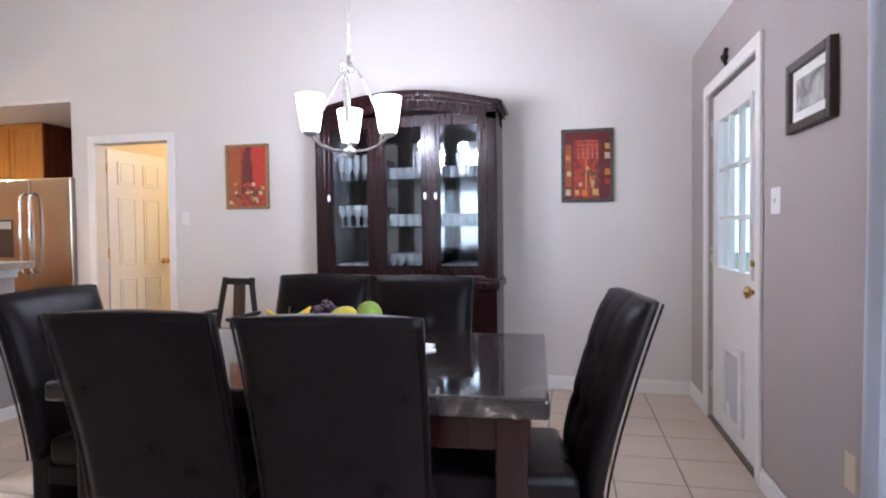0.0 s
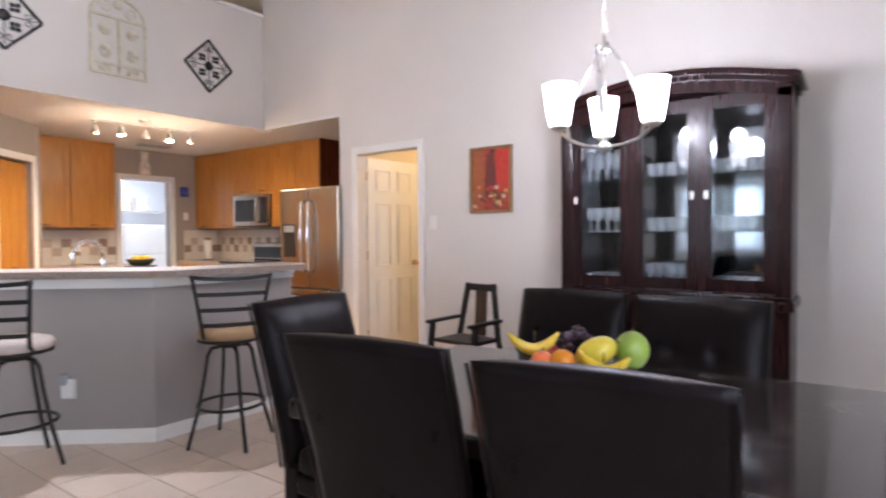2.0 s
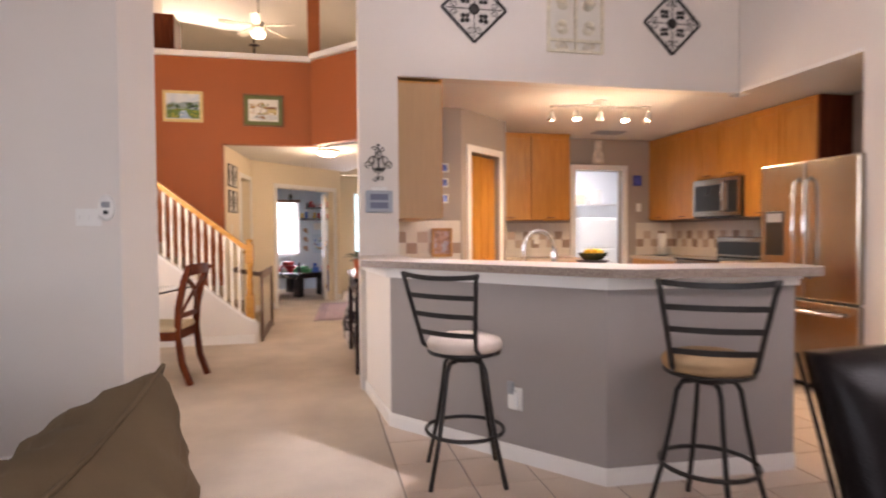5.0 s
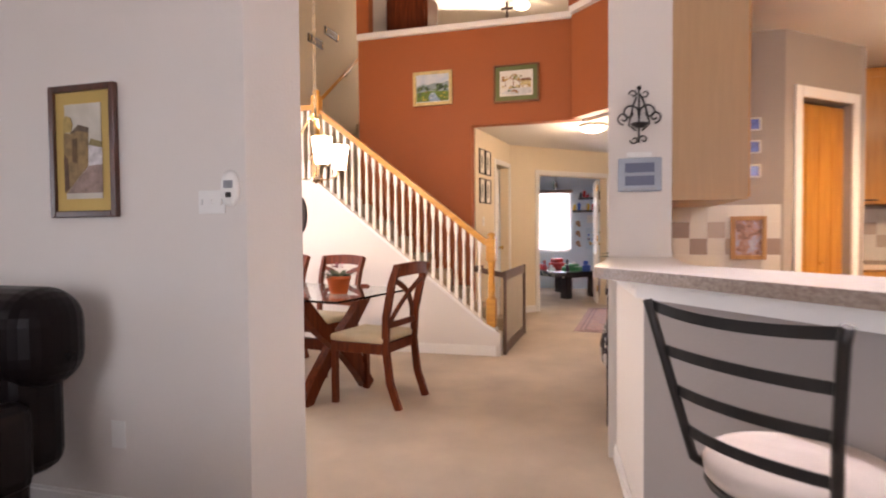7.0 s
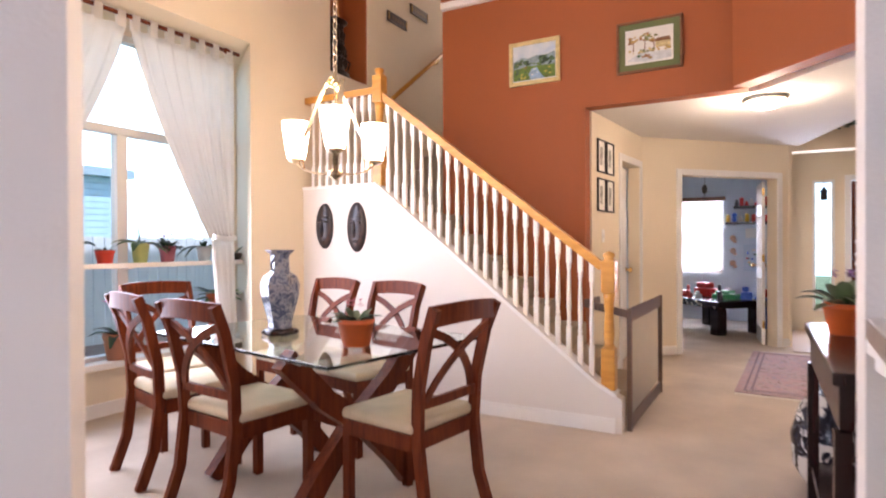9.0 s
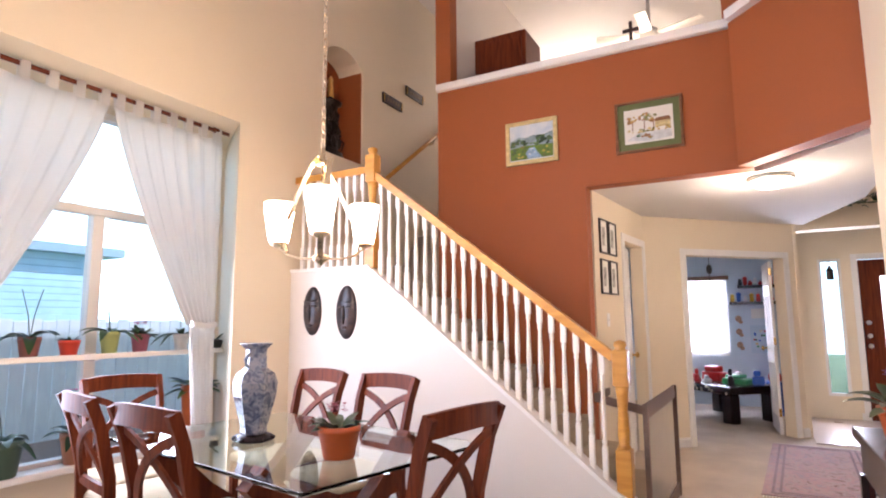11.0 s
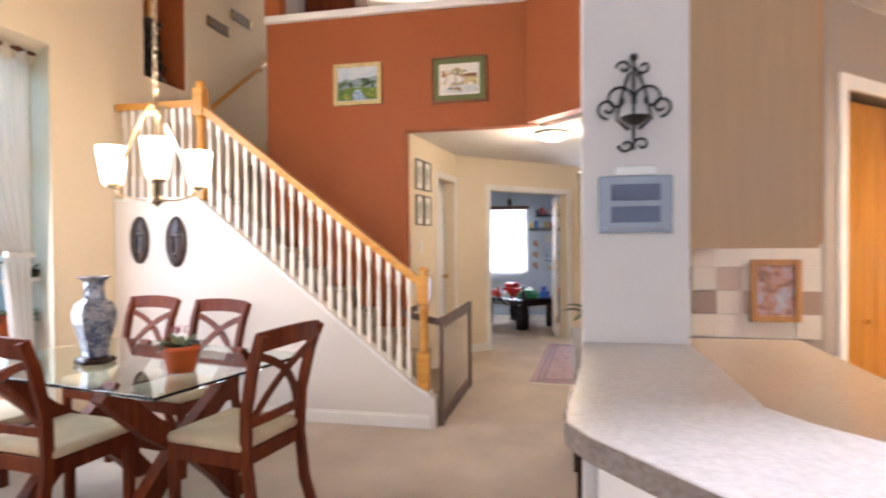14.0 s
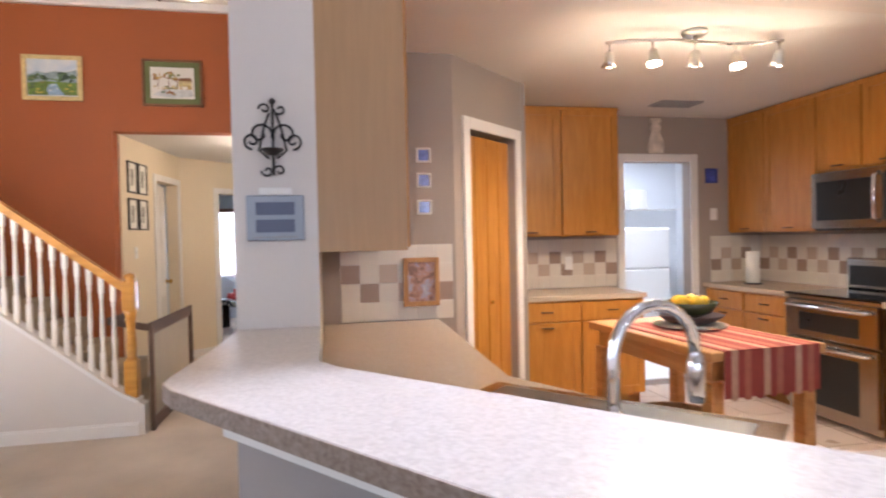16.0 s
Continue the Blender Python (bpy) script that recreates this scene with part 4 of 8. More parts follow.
for k, (x, z, n) in enumerate(((0.12, 0.055, 16), (0.03, 0.06, 16), (-0.04, 0.05, 10))):
    patch(d, "painted_trunk", [(x - 0.004, -0.035), (x + 0.004, -0.035), (x + 0.003, 0.05), (x - 0.003, 0.05)], yy + 0.001, GREENS[6])
    dabs(d, "foliage", n, x - 0.035, x + 0.035, z - 0.025, z + 0.035, 0.013, WASH[:3], yy + 0.0014, 20 + k)
patch(d, "painted_barn", [(-0.165, -0.03), (-0.05, -0.03), (-0.05, 0.02), (-0.165, 0.02)], yy + 0.001, WASH[3]); patch(d, "painted_roof", [(-0.17, 0.018), (-0.045, 0.018), (-0.06, 0.045), (-0.155, 0.05)], yy + 0.002, GREENS[6])
dabs(d, "bank", 26, -0.16, 0.16, -0.055, -0.03, 0.012, [WASH[2], WASH[0], WASH[3], GREENS[7]], yy + 0.0026, 30)
dabs(d, "bush", 10, -0.02, 0.09, -0.105, -0.075, 0.012, [WASH[2], GREENS[2], WASH[1]], yy + 0.0026, 31)
# hall prints
for s in (0.19, 0.42):
    for z in (2.02, 1.67):
        framed("print", HL @ pose(s + 0.03, 0, z, 0, 0, 180), 0.20, 0.30, "small botanical print in a black frame with wide mount", BLACKFRAME, 0.014, 0.02, MOUNT, 0.055, SKETCH)


def plate(name, m, w, h, label, toggles=1, material=WHITEPL):
    d = thing(name, label, "switch", m)
    b = bm_(); box(b, -w / 2, w / 2, 0, 0.006, -h / 2, h / 2, 0.003); part("cover", b, material, d)
    for i in range(toggles):
        x = (i - (toggles - 1) / 2) * 0.045
        b = bm_(); box(b, x - 0.006, x + 0.006, 0.005, 0.014, -0.012, 0.012, 0.002); part("toggle", b, material, d)
    return d


plate("light_switch", pose(XD, 3.62, 1.33, 0, 0, 90), 0.115, 0.115, "white double rocker light switch", 1)
plate("wall_outlet", pose(XD, 2.93, 0.43, 0, 0, 90), 0.075, 0.12, "almond wall outlet plate", 0, mat("almond_plastic", (0.62, 0.52, 0.38), 0.4))
plate("light_switch", pose(-3.575, YC, 1.36, 0, 0, 180), 0.075, 0.12, "white toggle light switch plate", 1)
plate("light_switch", pose(XL, 0.53, 1.313, 0, 0, -90), 0.12, 0.09, "white triple light switch", 3)
plate("wall_outlet", pose(XL, 0.05, 0.36, 0, 0, -90), 0.07, 0.115, "white duplex wall outlet plate", 0)
plate("light_switch", HL @ pose(0.28, 0, 1.30, 0, 0, 180), 0.07, 0.115, "white hall light switch", 1)
th = thing("thermostat", "white oval wall thermostat", "thermostat", pose(XL, 0.617, 1.363, 0, 0, -90))
b = bm_(); lathe(b, [(0.055, 0), (0.055, 0.012), (0.045, 0.02), (0.001, 0.022)], 24, Matrix.Rotation(radians(-90), 4, "X") @ Matrix.Diagonal((0.75, 1.25, 1, 1))); part("case", b, WHITEPL, th)
b = bm_(); box(b, -0.02, 0.02, 0.018, 0.024, 0.0, 0.03, 0.002); part("display", b, GREYPL, th, "grey display")
b = bm_(); box(b, -0.012, 0.012, 0.018, 0.024, -0.035, -0.015, 0.002); part("dial", b, BLACK, th)
# hook over the garden door
hk = thing("wall_hook", "small dark metal ornament above the door", "ornament", pose(XD, 4.40, 2.17, 0, 0, 90))
b = bm_(); tube(b, [(0, 0.005, -0.05), (0, 0.02, -0.02), (0, 0.015, 0.03), (0, 0.01, 0.05)], 0.012); ball(b, (0, 0.02, 0.0), 0.022); part("body", b, IRON, hk)

# ---- breakfast area ----
tb = thing("dining_table", "dark marble-topped dining table with espresso legs", "table", pose(-1.13, 2.876, 0, 0, 0, 3))
b = bm_(); box(b, -0.765, 0.765, -0.50, 0.50, 0.705, 0.765, 0.012, seg=3); part("tabletop", b, MARBLE, tb, "glossy dark veined marble top")
b = bm_(); wallbox(b, "y", -0.44, -0.41, -0.69, 0.69, 0.60, 0.705); wallbox(b, "y", 0.41, 0.44, -0.69, 0.69, 0.60, 0.705); box(b, -0.71, -0.68, -0.44, 0.44, 0.60, 0.705); box(b, 0.68, 0.71, -0.44, 0.44, 0.60, 0.705); part("apron", b, ESPRESSO, tb)
for sx in (-1, 1):
    for sy in (-1, 1):
        b = bm_(); box(b, sx * 0.66 - 0.045, sx * 0.66 + 0.045, sy * 0.40 - 0.045, sy * 0.40 + 0.045, 0, 0.705, 0.006); part("leg", b, ESPRESSO, tb)


def parsons_chair(m):
    """Leather parsons chair: local front is +y, back at y = -0.24."""
    c = thing("dining_chair", "dark brown leather parsons chair with tufted back", "chair", m, "chairs round the marble table")
    b = bm_(); box(b, -0.225, 0.225, -0.20, 0.25, 0.40, 0.50, 0.03, seg=3)
    for f in b.faces:
        f.smooth = True
    part("seat", b, LEATHER, c)
    b = bm_(); box(b, -0.215, 0.215, -0.21, 0.235, 0.33, 0.40, 0.01); part("seat_rail", b, LEATHER, c)
    # padded back: a closed grid, leaning, with seams and buttons on its front
    nx, nz = 20, 24
    b = bm_()
    gx = [(-0.23 + 0.46 * i / nx) for i in range(nx + 1)]
    gz = [0.42 + 0.58 * j / nz for j in range(nz + 1)]
    def lean(z):
        return -0.225 - 0.16 * ((z - 0.42) / 0.58) ** 1.3
    def front(x, z):
        u, v = abs(x) / 0.23, (z - 0.42) / 0.58
        y = 0.035 * (1 - u ** 8) * (1 - abs(2 * v - 1) ** 10)
        y -= 0.007 * math.exp(-((abs(x) - 0.075) / 0.008) ** 2) + 0.006 * math.exp(-((z - 0.80) / 0.008) ** 2) + 0.006 * math.exp(-((z - 0.64) / 0.008) ** 2)
        for bx in (-0.075, 0.075):
            for bz in (0.80, 0.64):
                y -= 0.022 * math.exp(-((x - bx) ** 2 + (z - bz) ** 2) / 0.0007)
        return y
    fr = [[b.verts.new((x * (1 + 0.04 * (z - 0.42)), lean(z) + front(x, z), z + (0.012 * (1 - (x / 0.23) ** 2) if j == nz else 0))) for x in gx] for j, z in enumerate(gz)]
    bk = [[b.verts.new((x * (1 + 0.04 * (z - 0.42)), lean(z) - 0.045 + 0.012 * (abs(x) / 0.23) ** 6, z + (0.004 if j == nz else 0))) for x in gx] for j, z in enumerate(gz)]
    for j in range(nz):
        for i in range(nx):
            b.faces.new((fr[j][i], fr[j][i + 1], fr[j + 1][i + 1], fr[j + 1][i])).smooth = True
            b.faces.new((bk[j][i], bk[j + 1][i], bk[j + 1][i + 1], bk[j][i + 1])).smooth = True
        b.faces.new((fr[j][0], fr[j + 1][0], bk[j + 1][0], bk[j][0])).smooth = True
        b.faces.new((fr[j][nx], bk[j][nx], bk[j + 1][nx], fr[j + 1][nx])).smooth = True
    for i in range(nx):
        b.faces.new((fr[nz][i], fr[nz][i + 1], bk[nz][i + 1], bk[nz][i])).smooth = True
        b.faces.new((fr[0][i], bk[0][i], bk[0][i + 1], fr[0][i + 1]))
    part("backrest", b, LEATHER, c)
    for s in (-1, 1):
        b = bm_(); tube(b, [(s * 0.232 * (1 + 0.04 * (z - 0.42)), lean(z) - 0.043, z) for z in gz[::3]], 0.004, 6); part("piping", b, LEATHER, c)
    for bx in (-0.075, 0.075):
        for bz in (0.80, 0.64):
            b = bm_(); ball(b, (bx, lean(bz) + front(bx, bz) + 0.003, bz), 0.010, 1, 0.5, 1, 6); part("button", b, LEATHER, c)
    b = bm_(); box(b, -0.215, 0.215, -0.275, -0.20, 0.20, 0.43, 0.01); part("back_skirt", b, LEATHER, c)
    for s in (-1, 1):
        b = bm_(); bar(b, [(s * 0.19, 0.21, 0.34), (s * 0.19, 0.21, 0.0)], 0.045, 0.045); part("leg", b, ESPRESSO, c)
        b = bm_(); bar(b, [(s * 0.19, -0.235, 0.34), (s * 0.19, -0.26, 0.15), (s * 0.19, -0.30, 0.0)], 0.045, 0.05, (1, 0, 0)); part("leg", b, ESPRESSO, c)
    return c


c0 = parsons_chair(pose(-0.91, 2.60, 0, 0, 0, 6))
for m in (pose(-1.48, 2.60, 0, 0, 0, 6), pose(-0.955, 3.14, 0, 0, 0, 181), pose(-1.485, 3.18, 0, 0, 0, 180), pose(-0.49, 2.76, 0, 0, 0, 99), pose(-1.90, 2.78, 0, 0, 0, -88)):
    copy_thing(c0, m)

# doily and fruit
DOILY = mat("white_lace", (0.78, 0.77, 0.76), 0.9, var=0.05, scale=60, bump=0.8, bscale=200)
b = bm_()
pts = [((0.26 + 0.012 * math.cos(14 * t)) * math.cos(t), (0.22 + 0.012 * math.cos(14 * t)) * math.sin(t)) for t in [i * 2 * math.pi / 112 for i in range(112)]]
prism(b, pts, 0, 0.004)
solid("doily", b, DOILY, "white lace doily on the marble table", "doily", pose(-1.05, 2.98, 0.766))
bw = thing("fruit_bowl", "dark shallow fruit bowl on a doily", "bowl", pose(-1.20, 2.98, 0.771))
b = bm_(); lathe(b, [(0.06, 0), (0.07, 0.008), (0.14, 0.03), (0.17, 0.055), (0.165, 0.056), (0.13, 0.036), (0.06, 0.016), (0.001, 0.014)], 28); part("dish", b, IRON, bw)


def fruit(name, kind, loc, col, label, rot=(0, 0, 0), r=0.04, s=(1, 1, 1)):
    m = mat(name + "_skin", col, 0.35, var=0.12, scale=18, bump=0.15, bscale=160)
    d = thing(name, label, "fruit", pose(*loc, *rot))
    b = bm_()
    if kind == "ball":
        ball(b, (0, 0, 0), r, *s, 12)
    elif kind == "banana":
        tube(b, [(-0.085 + 0.17 * i / 10, 0, 0.055 * (2 * i / 10 - 1) ** 2) for i in range(11)], [0.006, 0.012, 0.017, 0.0195, 0.02, 0.02, 0.02, 0.0195, 0.017, 0.012, 0.005], 10)
    elif kind == "grapes":
        rr = random.Random(4)
        for i in range(34):
            a, q = rr.uniform(0, 6.28), rr.uniform(0, 1)
            ball(b, (0.065 * q * math.cos(a), 0.05 * q * math.sin(a), 0.035 * (1 - q * q) + rr.uniform(-0.01, 0.01)), 0.0125, n=6)
    part("flesh", b, m, d)
    b = bm_(); tube(b, [(0, 0, r * s[2] * 0.9 if kind == "ball" else 0.03), (0.004, 0, (r * s[2] if kind == "ball" else 0.05) + 0.012)], 0.003, 5); part("stem", b, mat(name + "_stem", (0.10, 0.06, 0.02), 0.8), d)
    return d


fruit("banana", "banana", (-1.36, 2.95, 0.865), (0.72, 0.48, 0.03), "ripe yellow banana in the bowl", (0, 0, 40))
fruit("banana", "banana", (-1.10, 2.90, 0.835), (0.72, 0.50, 0.04), "ripe yellow banana in the bowl", (10, 0, -10))
fruit("grapes", "grapes", (-1.235, 3.02, 0.89), (0.035, 0.012, 0.03), "bunch of dark grapes in the bowl")
fruit("mango", "ball", (-1.145, 2.95, 0.88), (0.66, 0.52, 0.05), "yellow mango in the bowl", (0, 60, 20), 0.045, (1, 1, 1.5))
fruit("green_apple", "ball", (-1.055, 3.02, 0.885), (0.26, 0.36, 0.06), "green pear-shaped fruit in the bowl", (0, 0, 0), 0.052, (1, 1, 1.15))
fruit("orange", "ball", (-1.235, 2.90, 0.845), (0.75, 0.25, 0.015), "orange in the bowl", r=0.042)
fruit("peach", "ball", (-1.30, 2.89, 0.84), (0.70, 0.16, 0.05), "red and yellow peach in the bowl", r=0.038)
fruit("apple", "ball", (-1.335, 3.0, 0.85), (0.40, 0.03, 0.03), "red apple in the bowl", r=0.04)


# ---- chandeliers ----
def chandelier(m, chain_top, shade_mat, metal, colour, power, turn):
    """Three upturned glass shades in crossing hoops; origin at the bottom finial."""
    d = thing("chandelier", "metal hoop chandelier with three lit glass shades", "chandelier", m)
    top = 0.49
    for k in range(3):
        a = radians(turn + 120 * k)
        ca, sa = math.cos(a), math.sin(a)
        a2 = a + radians(60)
        cx, cy = 0.232 * math.cos(a2), 0.232 * math.sin(a2)
        # flat strap from the arm's end past the axis up to the apex
        b = bm_()
        pts = []
        for i in range(15):
            t = i / 14
            r = 0.185 * math.cos(t * math.pi / 2) ** 0.85 if t < 1 else 0.0
            bow = 0.02 * math.sin(math.pi * min(1, t * 2.2)) if t < 0.4545 else 0.0
            pts.append(((r + bow) * math.cos(a2) - 0.034 * t * math.sin(a2), (r + bow) * math.sin(a2) + 0.034 * t * math.cos(a2), 0.062 + (top - 0.05) * t))
        bar(b, pts, 0.026, 0.006, (-math.sin(a2), math.cos(a2), 0)); hp = part("strap", b, metal, d)
        b = bm_(); ball(b, (-0.040 * math.sin(a2), 0.040 * math.cos(a2), top + 0.006), 0.009, n=6); part("rivet", b, metal, hp)
        b = bm_(); bar(b, [(0.02 * math.cos(a2), 0.02 * math.sin(a2), 0.025), (cx * 0.45, cy * 0.45, 0.028), (cx * 0.75, cy * 0.75, 0.048), (cx * 0.93, cy * 0.93, 0.078), (cx, cy, 0.10)], 0.024, 0.008, (-math.sin(a2), math.cos(a2), 0)); part("arm", b, metal, d)
        b = bm_(); lathe(b, [(0.012, 0.085), (0.036, 0.098), (0.040, 0.113), (0.02, 0.118)], 16, Matrix.Translation((cx, cy, 0))); part("socket_cup", b, metal, d)
        b = bm_(); lathe(b, [(0.044, 0.112), (0.052, 0.15), (0.068, 0.26), (0.072, 0.298), (0.069, 0.298), (0.048, 0.15), (0.036, 0.118)], 24, Matrix.Translation((cx, cy, 0))); part("shade", b, shade_mat, d, "glowing frosted glass shade")
        w = (m @ Vector((cx, cy, 0.355)))
        lamp("chandelier_bulb", "POINT", Matrix.Translation(w), power / 3, colour, 0.05)
    b = bm_(); lathe(b, [(0.001, -0.012), (0.012, 0.0), (0.035, 0.012), (0.04, 0.03), (0.02, 0.045), (0.008, 0.05)], 18); part("finial", b, metal, d)
    b = bm_(); lathe(b, [(0.006, top - 0.04), (0.03, top - 0.03), (0.03, top - 0.015), (0.010, top), (0.010, top + 0.05), (0.001, top + 0.06)], 16); part("crown", b, metal, d)
    b = bm_(); tube(b, [(0, 0, 0.04), (0, 0, top)], 0.006); part("stem", b, metal, d)
    z = top + 0.05
    for i in range(int((chain_top - z) / 0.042)):
        b = bm_()
        pts = [(0.011 * math.cos(t), 0, 0.026 * math.sin(t)) for t in [k * 2 * math.pi / 10 for k in range(11)]]
        tube(b, pts, 0.0028, 5)
        bmesh.ops.transform(b, matrix=Matrix.Translation((0, 0, z + 0.02 + i * 0.042)) @ Matrix.Rotation(radians(90 * (i % 2)), 4, "Z"), verts=b.verts[:])
        part("chain_link", b, metal, d)
    b = bm_(); lathe(b, [(0.001, chain_top - 0.03), (0.06, chain_top - 0.02), (0.065, chain_top)], 20); part("ceiling_rose", b, metal, d)
    return d


chandelier(pose(-1.45, 3.86, 1.63), 2.15, SHADE_COOL, NICKEL, (0.90, 0.93, 1.0), 62, 51)
SATIN = mat("satin_champagne", (0.70, 0.58, 0.40), 0.25, 1.0, var=0.05)
chandelier(pose(-6.70, -0.07, 1.555), 3.59, SHADE_WARM, SATIN, WARM, 52, -21)

# ---- china cabinet ----
cb = thing("china_cabinet", "dark cherry china cabinet with arched crown and glass doors", "cabinet", pose(-1.465, YC - 0.005, 0, 0, 0, 180))
# local: x along the wall (mirrored by the turn), y out to the room, z up; 1.36 wide, 0.43 deep
W2, D = 0.68, 0.43
b = bm_(); box(b, -W2, W2, 0, 0.02, 0.86, 2.06); part("back_panel", b, mat("mirror_back", (0.42, 0.43, 0.45), 0.04, 1.0, var=0.02), cb, "mirrored cabinet back")
for s in (-1, 1):
    b = bm_(); box(b, s * W2, s * (W2 - 0.03), 0.02, D - 0.02, 0.86, 2.08, 0.004); part("side_panel", b, ESPRESSO, cb)
    b = bm_(); box(b, s * (W2 + 0.005), s * (W2 - 0.075), D - 0.06, D, 0.86, 2.06, 0.006)
    for k in range(3):
        box(b, s * (W2 - 0.018 - k * 0.02), s * (W2 - 0.026 - k * 0.02), D, D + 0.006, 0.92, 2.0, 0.002)
    part("fluted_stile", b, ESPRESSO, cb)
b = bm_(); box(b, -W2, W2, 0.02, D - 0.02, 2.02, 2.06); part("top_board", b, ESPRESSO, cb)
# arched frieze and crown
b = bm_()
nseg = 24
def arch(x):
    return 2.10 + 0.10 * math.cos(x / W2 * math.pi / 2)
for lo_off, hi_off, y1 in ((-0.10, -0.03, D), (-0.03, 0.0, D + 0.025), (0.0, 0.022, D + 0.05), (0.022, 0.036, D + 0.03)):
    ex = W2 + (y1 - D)
    xs = [-ex + 2 * ex * i / nseg for i in range(nseg + 1)]
    g = [[b.verts.new((x, y, arch(max(-W2, min(W2, x))) + o)) for x in xs] for y, o in ((0.02, lo_off), (y1, lo_off), (y1, hi_off), (0.02, hi_off))]
    for i in range(nseg):
        for r in range(4):
            b.faces.new((g[r][i], g[r][i + 1], g[(r + 1) % 4][i + 1], g[(r + 1) % 4][i]))
    b.faces.new([g[r][0] for r in range(4)]); b.faces.new([g[r][nseg] for r in range(4)][::-1])
part("crown", b, ESPRESSO, cb, "moulded arched crown")
# three glass doors
for k, (x0, x1) in enumerate(((-0.605, -0.215), (-0.195, 0.195), (0.215, 0.605))):
    b = bm_(); wallbox(b, "y", D - 0.03, D - 0.005, x0, x1, 0.90, 2.05, [(x0 + 0.06, x1 - 0.06, 0.97, 1.98)])
    for xx in (x0 + 0.03, x1 - 0.03):
        box(b, xx - 0.004, xx + 0.004, D - 0.005, D + 0.003, 0.93, 2.02, 0.002)
    dr = part("door", b, ESPRESSO, cb)
    b = bm_(); box(b, x0 + 0.06, x1 - 0.06, D - 0.02, D - 0.016, 0.97, 1.98); pn = part("pane", b, CABGLASS, dr); pn.visible_shadow = False
    hx = x0 + 0.03 if k < 2 else x1 - 0.03
    hx = (x1 - 0.03, x0 + 0.03, x1 - 0.03)[k] if k != 1 else x0 + 0.03
    if k == 0:
        hx = x1 - 0.03
    b = bm_(); ball(b, (hx, D + 0.008, 1.475), 0.02, 0.6, 0.45, 1.4, 8); part("handle", b, WHITEPL, dr, "oval white porcelain handle")
    b = bm_(); box(b, x1, x1 + 0.02, D - 0.04, D - 0.002, 0.90, 2.05); part("mullion", b, ESPRESSO, cb)
SHELFGLASS = pane_glass("shelf_glass", (0.72, 0.84, 0.82))
for z in (1.25, 1.60):
    b = bm_(); box(b, -W2 + 0.03, W2 - 0.03, 0.03, D - 0.05, z, z + 0.010, 0.002); part("shelf", b, SHELFGLASS, cb, "glass shelf")
b = bm_(); box(b, -W2 - 0.02, W2 + 0.02, 0.0, D + 0.03, 0.80, 0.86, 0.012); box(b, -W2 - 0.005, W2 + 0.005, 0.0, D + 0.012, 0.86, 0.885, 0.008); part("waist", b, ESPRESSO, cb)
b = bm_(); box(b, -W2, W2, 0, D, 0.10, 0.80, 0.005); box(b, -W2 - 0.02, W2 + 0.02, 0, D + 0.02, 0.0, 0.11, 0.01); part("base", b, ESPRESSO, cb)
for x0, x1 in ((-0.62, -0.215), (-0.2, 0.2), (0.215, 0.62)):
    b = bm_(); box(b, x0, x1, D, D + 0.018, 0.14, 0.77, 0.006); box(b, x0 + 0.06, x1 - 0.06, D + 0.018, D + 0.026, 0.20, 0.71, 0.006); dd = part("door", b, ESPRESSO, cb)
    b = bm_(); ball(b, (x1 - 0.03, D + 0.03, 0.62), 0.013); part("handle", b, NICKEL, dd)


def goblet(name, prof, label, n=12):
    b = bm_(); lathe(b, prof, n)
    return solid(name, b, CRYSTAL, label, "glass", pose(0, 0, -5))


TUMBLER = [(0.001, 0.004), (0.028, 0.0), (0.030, 0.004), (0.034, 0.09), (0.032, 0.09), (0.027, 0.010), (0.001, 0.010)]
WINE = [(0.001, 0.006), (0.030, 0.0), (0.028, 0.004), (0.005, 0.010), (0.004, 0.07), (0.018, 0.085), (0.033, 0.12), (0.028, 0.165), (0.026, 0.165), (0.030, 0.12), (0.012, 0.09), (0.001, 0.088)]
FLUTE = [(0.001, 0.006), (0.028, 0.0), (0.026, 0.004), (0.004, 0.01), (0.004, 0.06), (0.022, 0.10), (0.024, 0.20), (0.022, 0.20), (0.018, 0.10), (0.001, 0.075)]
protos = [goblet("tumbler", TUMBLER, "clear cut-glass tumbler on a cabinet shelf"), goblet("wine_glass", WINE, "clear stemmed wine glass on a cabinet shelf"), goblet("champagne_flute", FLUTE, "clear champagne flute on a cabinet shelf")]
rr = random.Random(11)
first = [True, True, True]
for zi, z in enumerate((0.886, 1.261, 1.611)):
    for col, (x0, x1) in enumerate(((-0.57, -0.25), (-0.16, 0.16), (0.25, 0.57))):
        kind = ((0, 1, 0), (0, 0, 1), (0, 0, 2))[zi][col]
        nn = 5
        for row in range(2):
            for i in range(nn):
                x = x0 + (x1 - x0) * (i + 0.5) / nn + rr.uniform(-0.004, 0.004)
                m = Matrix.Translation((-1.465 - x, YC - 0.14 - 0.13 * row, z)) @ Matrix.Rotation(rr.uniform(0, 6), 4, "Z")
                if first[kind]:
                    protos[kind].matrix_basis = m
                    first[kind] = False
                else:
                    copy_thing(protos[kind], m)
for p in protos:
    tagged(p, group="glassware in the china cabinet")
for ch in scene.objects:
    if ch.name.split(".")[0] in ("tumbler", "wine_glass", "champagne_flute"):
        tagged(ch, group="glassware in the china cabinet")

